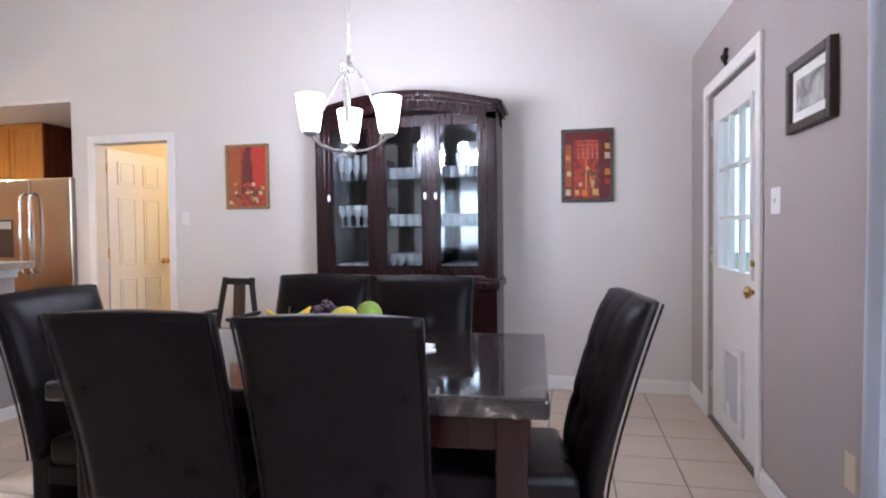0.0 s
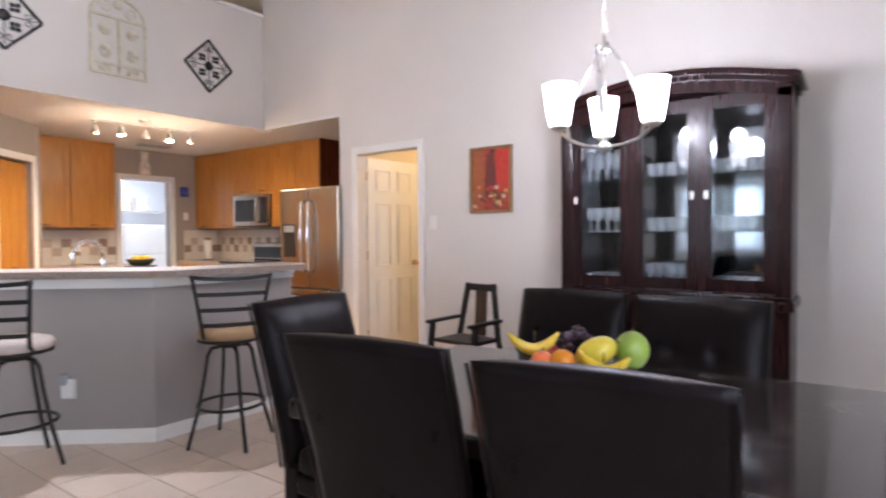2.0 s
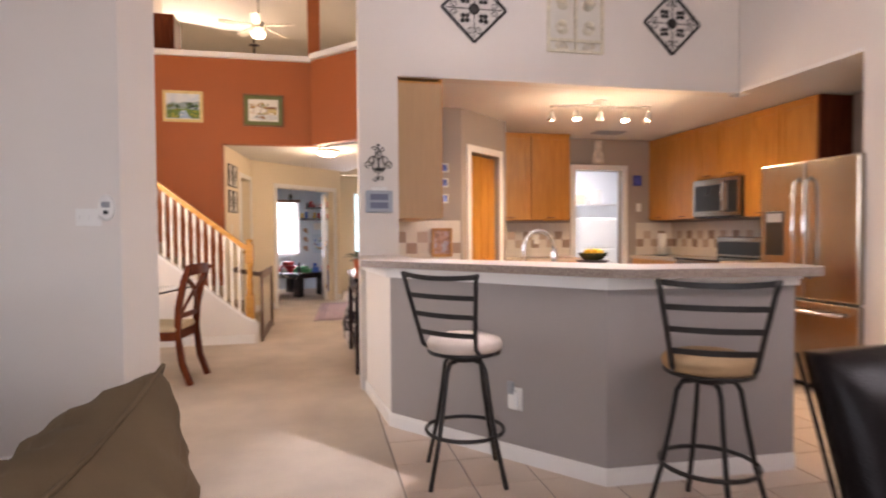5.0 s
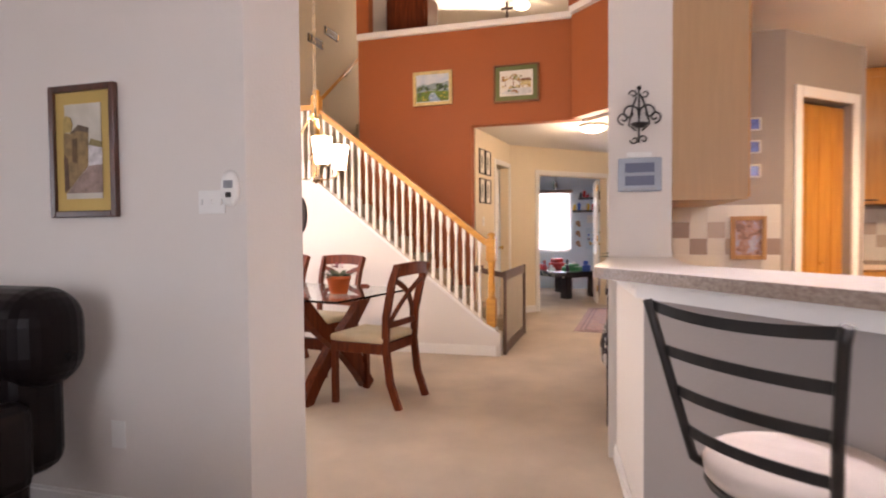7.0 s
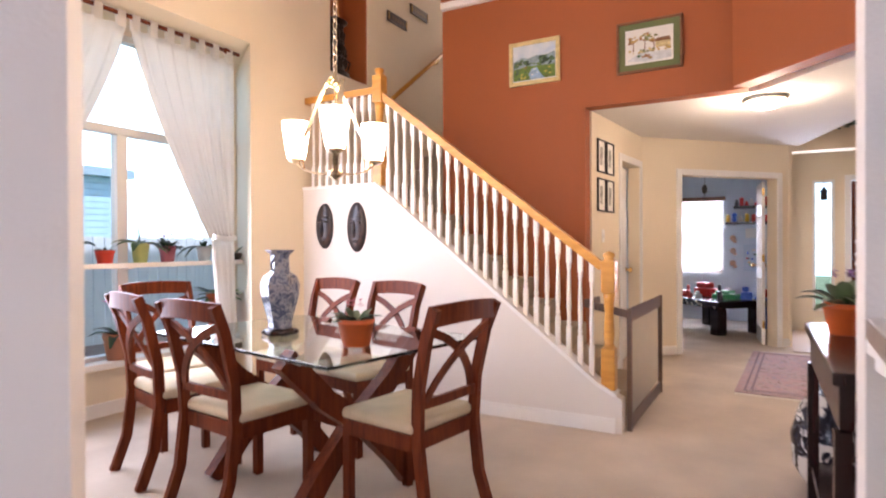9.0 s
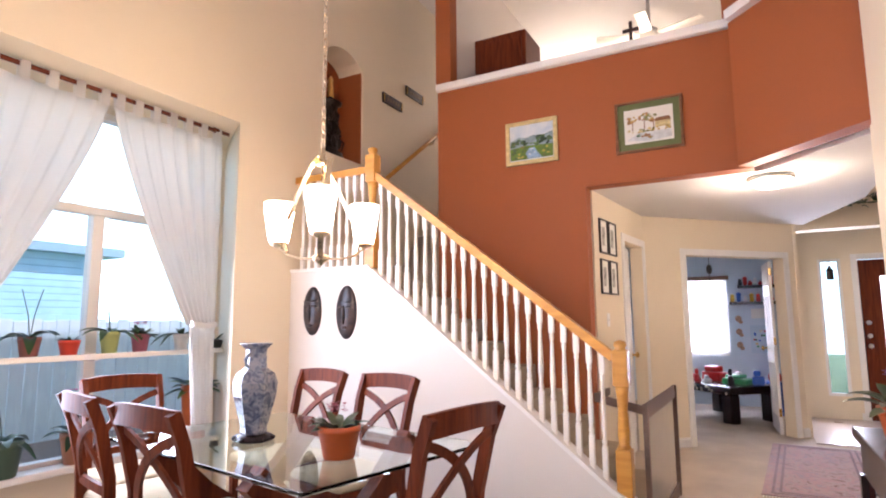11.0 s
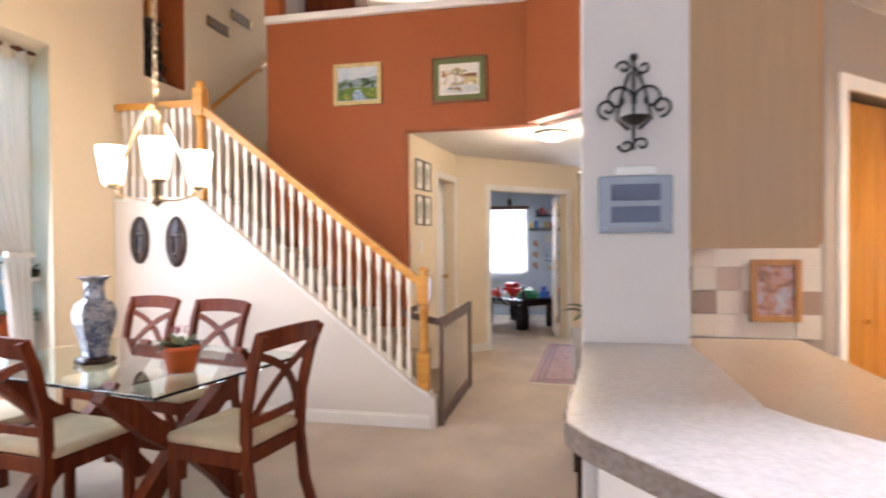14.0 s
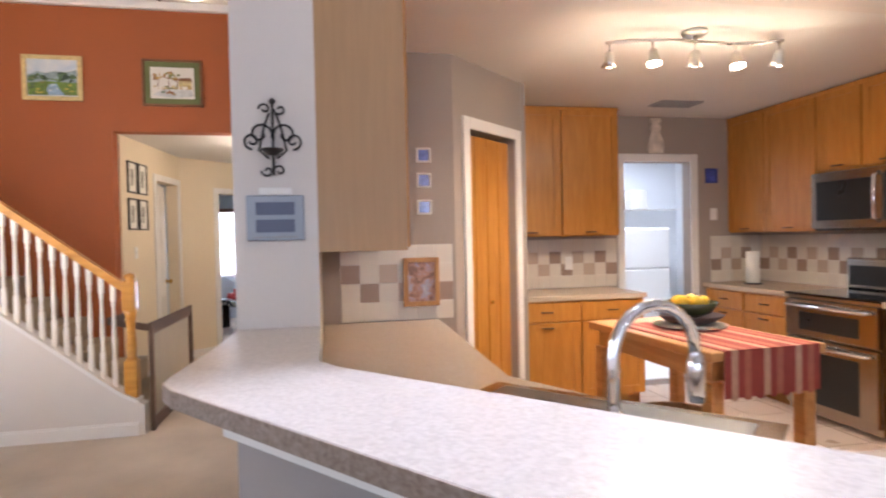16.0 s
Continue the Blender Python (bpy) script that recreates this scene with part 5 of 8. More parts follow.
# pendant over the bar
pd = thing("pendant_lamp", "lit white glass drum pendant lamp over the bar", "lamp", pose(-5.08, 2.90, 3.01))
b = bm_(); lathe(b, [(0.001, 0.012), (0.088, 0.010), (0.096, 0.018), (0.096, 0.045), (0.001, 0.046)], 28); part("diffuser", b, SHADE_COOL, pd, "glowing white diffuser")
b = bm_(); lathe(b, [(0.099, 0.046), (0.102, 0.05), (0.102, 0.054), (0.099, 0.058), (0.090, 0.058), (0.090, 0.046)], 28); part("ring", b, NICKEL, pd)
b = bm_(); lathe(b, [(0.100, 0.058), (0.100, 0.30), (0.094, 0.31), (0.001, 0.312)], 28); part("shade", b, SHADE_COOL, pd, "glowing frosted glass drum")
b = bm_(); lathe(b, [(0.03, 0.312), (0.03, 0.35), (0.008, 0.36), (0.005, 1.6)], 14); part("stem", b, NICKEL, pd)
b = bm_(); lathe(b, [(0.005, 1.58), (0.06, 1.60), (0.065, 2.14)], 20); part("canopy", b, NICKEL, pd)
lamp("pendant_bulb", "SPOT", look((-5.04, 2.90, 2.98), (-3.85, 2.45, 0)), 205, (0.86, 0.93, 1.0), 0.03, spot=1.15)

# child's high chair
hc = thing("high_chair", "black painted wooden child's high chair against the wall", "chair", pose(-2.86, 4.82, 0, 0, 0, 172) @ Matrix.Scale(0.95, 4))
BLKWOOD = wood("black_wood", (0.006, 0.005, 0.004), (0.018, 0.013, 0.011), 0.35)
for s in (-1, 1):
    b = bm_(); bar(b, [(s * 0.24, 0.22, 0), (s * 0.22, 0.16, 0.62)], 0.03, 0.04); part("leg", b, BLKWOOD, hc)
    b = bm_(); bar(b, [(s * 0.24, -0.20, 0), (s * 0.20, -0.14, 0.50), (s * 0.13, -0.17, 0.92)], 0.035, 0.03); part("leg", b, BLKWOOD, hc)
    b = bm_(); bar(b, [(s * 0.215, -0.15, 0.64), (s * 0.22, 0.22, 0.63)], 0.045, 0.025, (1, 0, 0)); part("armrest", b, BLKWOOD, hc)
b = bm_(); bar(b, [(0, -0.16, 0.50), (0, -0.185, 0.86)], 0.11, 0.015, (1, 0, 0)); part("back_splat", b, wood("brown_splat", (0.05, 0.025, 0.012), (0.10, 0.05, 0.025), 0.4), hc)
b = bm_(); box(b, -0.155, 0.155, -0.19, -0.155, 0.86, 0.915, 0.008); part("top_rail", b, BLKWOOD, hc)
b = bm_(); box(b, -0.20, 0.20, -0.15, 0.17, 0.47, 0.50, 0.008); part("seat", b, BLKWOOD, hc)
b = bm_(); box(b, -0.22, 0.22, 0.15, 0.18, 0.28, 0.33, 0.005); part("foot_rail", b, BLKWOOD, hc)

# curtain by the living room window
SHEER = cloth("white_sheer", (0.80, 0.82, 0.88), 0.5, 0.1)


def drape(bm, top, bot, folds, depth, nu=48, nv=14, thick=0.004):
    """A hanging cloth between a top line and a bottom line (each two ends), with soft folds."""
    t0, t1, b0, b1 = (Vector(p) for p in (*top, *bot))
    n = Vector((t1 - t0).cross(Vector((0, 0, 1)))).normalized()
    rows = []
    for side in (0, 1):
        g = []
        for j in range(nv + 1):
            v = j / nv
            vv = v ** 1.25
            row = []
            for i in range(nu + 1):
                u = i / nu
                p = (t0.lerp(t1, u)).lerp(b0.lerp(b1, u), v)
                h = t0.lerp(t1, u); q = b0.lerp(b1, u)
                p = Vector((h.x + (q.x - h.x) * vv, h.y + (q.y - h.y) * vv, h.z + (q.z - h.z) * v))
                w = depth * (0.55 + 0.45 * v) * (math.sin(u * folds * 2 * math.pi) + 0.3 * math.sin(u * folds * 4.3 * math.pi + 1 + 2 * v))
                row.append(bm.verts.new(p + n * (w + side * thick)))
            g.append(row)
        rows.append(g)
    for side, g in enumerate(rows):
        for j in range(nv):
            for i in range(nu):
                q = (g[j][i], g[j][i + 1], g[j + 1][i + 1], g[j + 1][i])
                bm.faces.new(q if side else q[::-1]).smooth = True
    a, c = rows
    for i in range(nu):
        bm.faces.new((a[0][i], a[0][i + 1], c[0][i + 1], c[0][i])); bm.faces.new((a[nv][i], c[nv][i], c[nv][i + 1], a[nv][i + 1]))
    for j in range(nv):
        bm.faces.new((a[j][0], c[j][0], c[j + 1][0], a[j + 1][0])); bm.faces.new((a[j][nu], a[j + 1][nu], c[j + 1][nu], c[j][nu]))
    return bm


b = bm_(); drape(b, ((0.50, 2.635, 2.28), (0.50, 2.10, 2.28)), ((0.50, 2.62, 0.45), (0.50, 2.12, 0.45)), 5, 0.03)
cu = thing("curtain", "white sheer curtain beside the living room window", "curtain", pose(0, 0, 0))
part("cloth", b, SHEER, cu)
b = bm_(); tube(b, [(0.50, 2.85, 2.30), (0.50, 0.2, 2.30)], 0.012); part("rod", b, NICKEL, cu); b = bm_(); box(b, 0.49, XD, 2.80, 2.83, 2.28, 2.32); part("bracket", b, NICKEL, cu)

# ---- breakfast bar ----
P0, P1, P2, P3 = Vector((-5.93, 2.045)), Vector((-5.07, 2.13)), Vector((-3.965, 3.03)), Vector((-3.94, 4.06))


def offset(pts, d):
    """Plan polyline moved d to its right-hand side (outwards)."""
    out = []
    for i, p in enumerate(pts):
        dirs = []
        if i:
            dirs.append((pts[i] - pts[i - 1]).normalized())
        if i < len(pts) - 1:
            dirs.append((pts[i + 1] - pts[i]).normalized())
        ns = [Vector((q.y, -q.x)) for q in dirs]
        nrm = sum(ns, Vector((0, 0))) / len(ns)
        out.append(p + nrm * d / nrm.length_squared)
    return out


def ribbon(pts, d0, d1):
    a, c = offset(pts, d0), offset(pts, d1)
    return [tuple(p) for p in a] + [tuple(p) for p in reversed(c)]


BT = 1.052
bp = [P0, P1, P2, P3]
b = bm_(); prism(b, ribbon([P0, P1], 0, -0.09), 0, BT - 0.043)
struct("wall_bar_end", b, WALL, "off-white painted return wall at the end of the bar")
b = bm_(); prism(b, ribbon([P1, P2, P3], 0, -0.12), 0, BT - 0.042)
struct("wall_bar", b, BARPAINT, "grey-taupe painted breakfast bar wall")
b = bm_(); prism(b, ribbon(bp, 0.014, 0.001), 0, 0.070); prism(b, ribbon(bp, 0.009, 0.001), 0.070, 0.084)
struct("baseboard", b, TRIM, "white baseboard round the bar", "trim")
b = bm_(); prism(b, ribbon(bp, 0.03, 0.001), BT - 0.042 - 0.065, BT - 0.042); prism(b, ribbon(bp, 0.045, 0.001), BT - 0.042 - 0.03, BT - 0.043)
struct("bar_moulding", b, TRIM, "white moulding under the bar top", "trim")
outer = [(-5.955, 2.005), (-5.60, 1.99), (-5.22, 1.955), (-5.15, 1.955), (-5.08, 1.99), (-3.83, 2.985), (-3.77, 3.07), (-3.67, 3.90), (-3.68, 3.97), (-3.73, 4.02)]
inner = [(-4.05, 4.08), (-4.14, 3.35), (-4.20, 3.27), (-5.21, 2.36)]
b = bm_(); prism(b, outer + inner + [(-5.30, 2.31), (-5.955, 2.31)], BT - 0.042, BT)
bmesh.ops.bevel(b, geom=[e for e in b.edges if abs(e.verts[0].co.z - e.verts[1].co.z) < 1e-6 and e.verts[0].co.z > BT - 0.001], offset=0.0015, segments=1, affect="EDGES")
bc = thing("bar_counter", "speckled pale laminate bar counter with tan edge", "countertop")
part("slab", b, LAMINATE, bc)
b = bm_(); prism(b, ribbon([Vector(p) for p in outer], 0.003, 0.0), BT - 0.042, BT - 0.0015)
part("edge_band", b, EDGEBAND, bc, "brown laminate edge band")
ot = thing("night_light", "white plug-in night light in a bar outlet", "night light", Matrix.Translation((-4.355, 2.712, 0.335)) @ Matrix.Rotation(math.atan2(0.90, 1.105), 4, "Z") @ Matrix.Rotation(radians(180), 4, "Z"))
b = bm_(); box(b, -0.04, 0.04, 0, 0.008, -0.06, 0.06, 0.004); part("outlet_plate", b, WHITEPL, ot)
b = bm_(); box(b, -0.025, 0.03, 0.008, 0.045, -0.05, 0.05, 0.012); part("body", b, WHITEPL, ot)
b = bm_(); box(b, -0.01, 0.03, 0.03, 0.05, 0.03, 0.10, 0.008); part("lens", b, GREYPL, ot)


def bar_stool(m, cushion, label, legs):
    """Swivel stool: local front is +y."""
    s = thing("bar_stool", label, "stool", m, "stools at the breakfast bar")
    b = bm_(); lathe(b, [(0.001, 0.70), (0.19, 0.70), (0.205, 0.715), (0.21, 0.74), (0.195, 0.765), (0.14, 0.78), (0.001, 0.785)], 28); part("seat", b, cushion, s)
    b = bm_(); tube(b, [(0.195 * math.cos(t), 0.195 * math.sin(t), 0.695) for t in [i * math.pi / 12 for i in range(25)]], 0.011, 6); part("seat_ring", b, IRON, s)
    b = bm_(); lathe(b, [(0.07, 0.64), (0.09, 0.65), (0.09, 0.69), (0.001, 0.69)], 16); part("swivel", b, IRON, s)
    for k in range(4):
        a = radians(legs + 90 * k)
        b = bm_(); tube(b, [(r * math.cos(a), r * math.sin(a), z) for r, z in ((0.07, 0.645), (0.12, 0.64), (0.145, 0.60), (0.17, 0.45), (0.21, 0.25), (0.28, 0.0))], 0.0125, 8); part("leg", b, IRON, s)
    b = bm_(); tube(b, [(0.214 * math.cos(t), 0.214 * math.sin(t), 0.26) for t in [i * math.pi / 14 for i in range(29)]], 0.011, 6); part("foot_ring", b, IRON, s)
    for q in (-1, 1):
        b = bm_(); tube(b, [(q * 0.16, -0.09, 0.70), (q * 0.172, -0.15, 0.74), (q * 0.195, -0.19, 0.90), (q * 0.228, -0.235, 1.10), (q * 0.238, -0.24, 1.135)], 0.0125, 8); part("back_post", b, IRON, s)
    for i, z in enumerate((0.81, 0.91, 1.01, 1.12)):
        w = 0.178 + 0.0175 * i
        y = -0.165 - 0.021 * i
        b = bm_(); bar(b, [(x * w, y - 0.035 * (1 - x * x), z - (0.012 * (1 - x * x) if i == 3 else 0.0)) for x in [-1 + 2 * j / 10 for j in range(11)]], 0.026, 0.006, (0, 0, 1)); part("slat", b, IRON, s)
    return s


bar_stool(pose(-4.24, 2.40, 0, 0, 0, 42) @ Matrix.Scale(0.91, 4), SUEDE_L, "black iron swivel bar stool with pale suede seat", -6)
bar_stool(pose(-3.585, 3.30, 0, 0, 0, 60) @ Matrix.Scale(0.91, 4), SUEDE, "black iron swivel bar stool with tan suede seat", 13)

# sofa with an olive cushion, and a recliner, by the passage
so = thing("sofa", "olive brown corduroy sofa beside the passage", "sofa", pose(-2.85, 0.55, 0))
b = bm_(); box(b, -0.46, 0.46, -1.2, 0.72, 0.0, 0.42, 0.05, seg=3); part("base", b, OLIVE, so)
b = bm_(); box(b, -0.46, -0.20, -1.2, 0.55, 0.38, 0.60, 0.07, seg=3); part("back", b, OLIVE, so)
b = bm_(); box(b, -0.46, 0.46, 0.50, 0.74, 0.30, 0.50, 0.07, seg=3); part("arm", b, OLIVE, so)


def cushion(name, m, w, h, t, material, label):
    n = 26
    d = thing(name, label, "cushion", m)
    b = bm_()
    def f(u, v, s):
        e = (1 - abs(u) ** 2.2) * (1 - abs(v) ** 2.2)
        pin = 1 - 0.10 * (abs(u) * abs(v)) ** 0 * ((1 - abs(u) ** 2) * abs(v) + (1 - abs(v) ** 2) * abs(u)) * 0.9
        r = max(abs(u), abs(v))
        wob = (0.014 * math.sin(5 * u + 3 * v * s) + 0.011 * math.sin(13 * u * v + 8 * (u + v)) * r + 0.006 * math.sin(21 * v - 6 * u)) * min(1, 3 * e)
        return (u * w / 2 * (1 - 0.11 * (1 - v * v)), v * h / 2 * (1 - 0.11 * (1 - u * u)), s * (t / 2 * max(e, 0) ** 0.55 + wob))
    g = {}
    for s in (-1, 1):
        for i in range(n + 1):
            for j in range(n + 1):
                edge = i in (0, n) or j in (0, n)
                key = (i, j, 0 if edge else s)
                if key not in g:
                    g[key] = b.verts.new(f(-1 + 2 * i / n, -1 + 2 * j / n, 0 if edge else s))
    gv = lambda i, j, s: g[(i, j, 0 if i in (0, n) or j in (0, n) else s)]
    for s in (-1, 1):
        for i in range(n):
            for j in range(n):
                q = (gv(i, j, s), gv(i + 1, j, s), gv(i + 1, j + 1, s), gv(i, j + 1, s))
                b.faces.new(q if s > 0 else q[::-1]).smooth = True
    part("pad", b, material, d)
    loop = [f(-1 + 2 * i / n, -1, 0) for i in range(n + 1)] + [f(1, -1 + 2 * i / n, 0) for i in range(1, n + 1)] + [f(1 - 2 * i / n, 1, 0) for i in range(1, n + 1)] + [f(-1, 1 - 2 * i / n, 0) for i in range(1, n + 1)]
    b = bm_(); tube(b, loop, 0.006, 6); part("piping", b, material, d)
    return d


ex = Vector((-0.97, 0.12, 0.20)).normalized()
ey = Vector((0, 0.32, 0.95))
ey = (ey - ex * ey.dot(ex)).normalized()
cm = Matrix((ex, ey, ex.cross(ey))).transposed().to_4x4()
cm.translation = Vector((-2.855, 1.345, 0.922)) - 0.25 * ex - 0.24 * ey
cushion("cushion", cm, 0.50, 0.48, 0.38, OLIVE, "olive brown corduroy cushion propped on the sofa arm")
rc = thing("recliner", "dark brown leather recliner beside the wall", "armchair", pose(-3.98, -0.28, 0, 0, 0, -90))
b = bm_(); box(b, -0.36, 0.36, -0.40, 0.45, 0.0, 0.48, 0.06, seg=3); part("seat", b, LEATHER, rc)
b = bm_(); box(b, -0.38, 0.38, -0.66, -0.36, 0.62, 1.0, 0.145, seg=6); box(b, -0.30, 0.30, -0.60, -0.38, 0.30, 0.80, 0.08, seg=4); part("back", b, LEATHER, rc)
for s in (-1, 1):
    b = bm_(); box(b, s * 0.24, s * 0.38, -0.40, 0.45, 0.30, 0.62, 0.06, seg=3); part("arm", b, LEATHER, rc)

# ---- wall ornaments over the bar ----
def scroll(bm, cx, cz, r, a0, turns, t, y=0.006, w=0.008):
    pts = []
    n = 16
    for i in range(n + 1):
        a = radians(a0) + turns * 2 * math.pi * i / n
        q = r * (1 - 0.75 * i / n)
        pts.append((cx + q * math.cos(a), y, cz + q * math.sin(a)))
    tube(bm, pts, t, 5)


def diamond(m):
    d = thing("wall_ornament", "black iron scrollwork diamond on the wall", "ornament", m, "iron diamonds")
    h = 0.265
    b = bm_()
    cs = [(0, -h), (h, 0), (0, h), (-h, 0)]
    for i in range(4):
        p, q = cs[i], cs[(i + 1) % 4]
        bar(b, [(p[0], 0.008, p[1]), (q[0], 0.008, q[1])], 0.012, 0.022, (0, 1, 0))
    part("frame", b, IRON, d)
    for k in range(4):
        a = radians(90 * k)
        m2 = Matrix.Rotation(a, 4, "Y")
        b = bm_()
        bar(b, [(0.0, 0.007, 0.04), (0, 0.007, 0.23)], 0.007, 0.006, (0, 1, 0))
        for s in (-1, 1):
            scroll(b, s * 0.035, 0.165, 0.032, 90 - s * 60, s * 1.1, 0.004)
        bmesh.ops.transform(b, matrix=m2, verts=b.verts[:])
        part("scroll", b, IRON, d)
        b = bm_()
        for s in (-1, 0, 1):
            ball(b, (0.075 + 0.022 * (1 - abs(s)), 0.010, 0.075 + s * 0.0 + 0.022 * (1 - abs(s))) if s == 0 else (0.075 + 0.018 * s, 0.010, 0.075 - 0.018 * s), 0.020, 1, 0.35, 1, 6)
        ball(b, (0.055, 0.010, 0.055), 0.018, 1, 0.35, 1, 6)
        bmesh.ops.transform(b, matrix=m2, verts=b.verts[:])
        part("leaf", b, IRON, d)
    b = bm_(); lathe(b, [(0.045, 0), (0.045, 0.012), (0.03, 0.02), (0.001, 0.022)], 18, Matrix.Rotation(radians(-90), 4, "X")); part("boss", b, IRON, d)
    return d


diamond(pose(XA, 2.93, 3.01, 0, 0, -90))
diamond(pose(XA, 4.70, 3.015, 0, 0, -90))
IVORY = mat("distressed_ivory", (0.62, 0.57, 0.44), 0.7, var=0.15, scale=20)
d = thing("shutter_plaque", "ivory metal arched shutter wall plaque", "ornament", pose(XA, 3.80, 2.71, 0, 0, -90))
for s in (-1, 1):
    b = bm_(); bar(b, [(s * 0.24, 0.012, 0), (s * 0.24, 0.012, 0.52)], 0.02, 0.022); part("stile", b, IVORY, d)
b = bm_(); bar(b, [(0, 0.012, 0), (0, 0.012, 0.52)], 0.03, 0.016); part("stile", b, IVORY, d)
for z in (0.01, 0.10, 0.52):
    b = bm_(); bar(b, [(-0.24, 0.012, z), (0.24, 0.012, z)], 0.016, 0.022, (0, 1, 0)); part("rail", b, IVORY, d)
b = bm_(); bar(b, [(0.24 * math.cos(t), 0.012, 0.52 + 0.19 * math.sin(t)) for t in [i * math.pi / 14 for i in range(15)]], 0.016, 0.022, (0, 1, 0)); part("arch", b, IVORY, d)
for s in (-1, 1):
    for z in (0.05, 0.20, 0.40):
        for a0 in (0, 180):
            b = bm_(); scroll(b, s * 0.12, z, 0.055, a0, s * 1.3, 0.006, 0.010); part("scroll", b, IVORY, d)
    for z in (0.24, 0.42):
        b = bm_(); ball(b, (s * 0.12, 0.012, z), 0.035, 1.2, 0.3, 0.8, 8); part("leaf", b, IVORY, d)
    b = bm_(); scroll(b, s * 0.11, 0.60, 0.06, 0, s * 1.4, 0.006, 0.010); part("scroll", b, IVORY, d)
b = bm_(); ball(b, (0, 0.012, 0.64), 0.04, 1.2, 0.3, 1, 8); part("leaf", b, IVORY, d)
b = bm_(); box(b, -0.23, 0.23, 0.001, 0.004, 0.01, 0.52)
part("backing", b, mat("pale_backing", (0.66, 0.63, 0.56), 0.8, var=0.06), d)
# scroll sconce and intercom on the post
d = thing("wall_sconce", "black iron scroll candle sconce on the post", "sconce", pose(XA, 2.152, 1.76, 0, 0, -90))
b = bm_()
for s in (-1, 1):
    scroll(b, s * 0.075, -0.005, 0.032, -90, s * 1.2, 0.0045, 0.02)
    scroll(b, s * 0.045, 0.02, 0.045, 200 if s > 0 else -20, -s * 1.1, 0.0045, 0.02)
    tube(b, [(s * 0.012, 0.015, 0.10), (s * 0.03, 0.02, 0.05), (s * 0.05, 0.02, -0.04), (s * 0.015, 0.02, -0.07)], 0.0045, 5)
    scroll(b, s * 0.028, 0.115, 0.022, 0, s * 1.0, 0.004, 0.015)
    scroll(b, s * 0.022, -0.115, 0.022, 0, -s * 1.0, 0.004, 0.015)
part("scrollwork", b, IRON, d)
b = bm_(); tube(b, [(0, 0.012, 0.14), (0, 0.012, -0.13)], 0.005, 6); ball(b, (0, 0.012, 0.145), 0.012); part("stem", b, IRON, d)
b = bm_(); lathe(b, [(0.001, -0.062), (0.02, -0.06), (0.04, -0.045), (0.045, -0.04), (0.04, -0.038), (0.001, -0.05)], 18, Matrix.Translation((0, 0.05, 0))); part("candle_dish", b, IRON, d)
d = thing("intercom_panel", "grey wall intercom panel with two dark grilles", "intercom", pose(XA, 2.155, 1.468, 0, 0, -90))
b = bm_(); box(b, -0.105, 0.105, 0, 0.028, -0.085, 0.085, 0.006); part("case", b, mat("intercom_grey", (0.30, 0.34, 0.40), 0.4, var=0.04), d)
for z in (0.035, -0.03):
    b = bm_(); box(b, -0.07, 0.07, 0.028, 0.031, z - 0.024, z + 0.024, 0.002); part("grille", b, mat("intercom_grille", (0.10, 0.12, 0.19), 0.5, var=0.1), d)
b = bm_(); box(b, -0.08, 0.08, 0.028, 0.032, -0.076, -0.068, 0.001); part("button_row", b, GREYPL, d)
b = bm_(); box(b, -0.06, 0.06, 0.0, 0.022, 0.086, 0.115, 0.005); part("sensor", b, WHITEPL, d, "small almond box above the panel")

# ---- kitchen ----
def cabinet(name, m, w, d, z0, z1, doors, label, drawers=False, crown=False, toe=False):
    """A cabinet unit: local x along, y out to the room, z up."""
    c = thing(name, label, "cabinet", m)
    b = bm_(); box(b, 0, w, 0.0, d, z0, z1, 0.002)
    if toe:
        box(b, 0, w, 0.0, d - 0.07, 0, z0)
    part("body", b, OAK, c)
    dw = w / doors
    for i in range(doors):
        x0, x1 = i * dw + 0.009, (i + 1) * dw - 0.009
        dz1 = z1 - 0.17 if drawers else z1 - 0.015
        b = bm_(); box(b, x0, x1, d, d + 0.018, z0 + 0.012, dz1, 0.003)
        wallbox(b, "y", d + 0.018, d + 0.027, x0, x1, z0 + 0.012, dz1, [(x0 + 0.055, x1 - 0.055, z0 + 0.07, dz1 - 0.055)])
        dr = part("door", b, OAK, c)
        hz = z0 + 0.035 if not drawers else dz1 - 0.035
        b = bm_(); tube(b, [((x0 + x1) / 2 - 0.045, d + 0.027, hz), ((x0 + x1) / 2 - 0.04, d + 0.045, hz), ((x0 + x1) / 2 + 0.04, d + 0.045, hz), ((x0 + x1) / 2 + 0.045, d + 0.027, hz)], 0.0055, 6); part("handle", b, IRON, dr, "dark bronze pull")
        if drawers:
            b = bm_(); box(b, x0, x1, d, d + 0.02, dz1 + 0.012, z1 - 0.012, 0.004); dr = part("drawer", b, OAK, c)
            hz = (dz1 + z1) / 2
            b = bm_(); tube(b, [((x0 + x1) / 2 - 0.045, d + 0.02, hz), ((x0 + x1) / 2 - 0.04, d + 0.036, hz), ((x0 + x1) / 2 + 0.04, d + 0.036, hz), ((x0 + x1) / 2 + 0.045, d + 0.02, hz)], 0.0055, 6); part("handle", b, IRON, dr, "dark bronze pull")
    if crown:
        b = bm_(); box(b, -0.0, w, 0, d + 0.03, z1 - 0.03, z1 + 0.002, 0.006); part("crown", b, OAK, c)
    return c


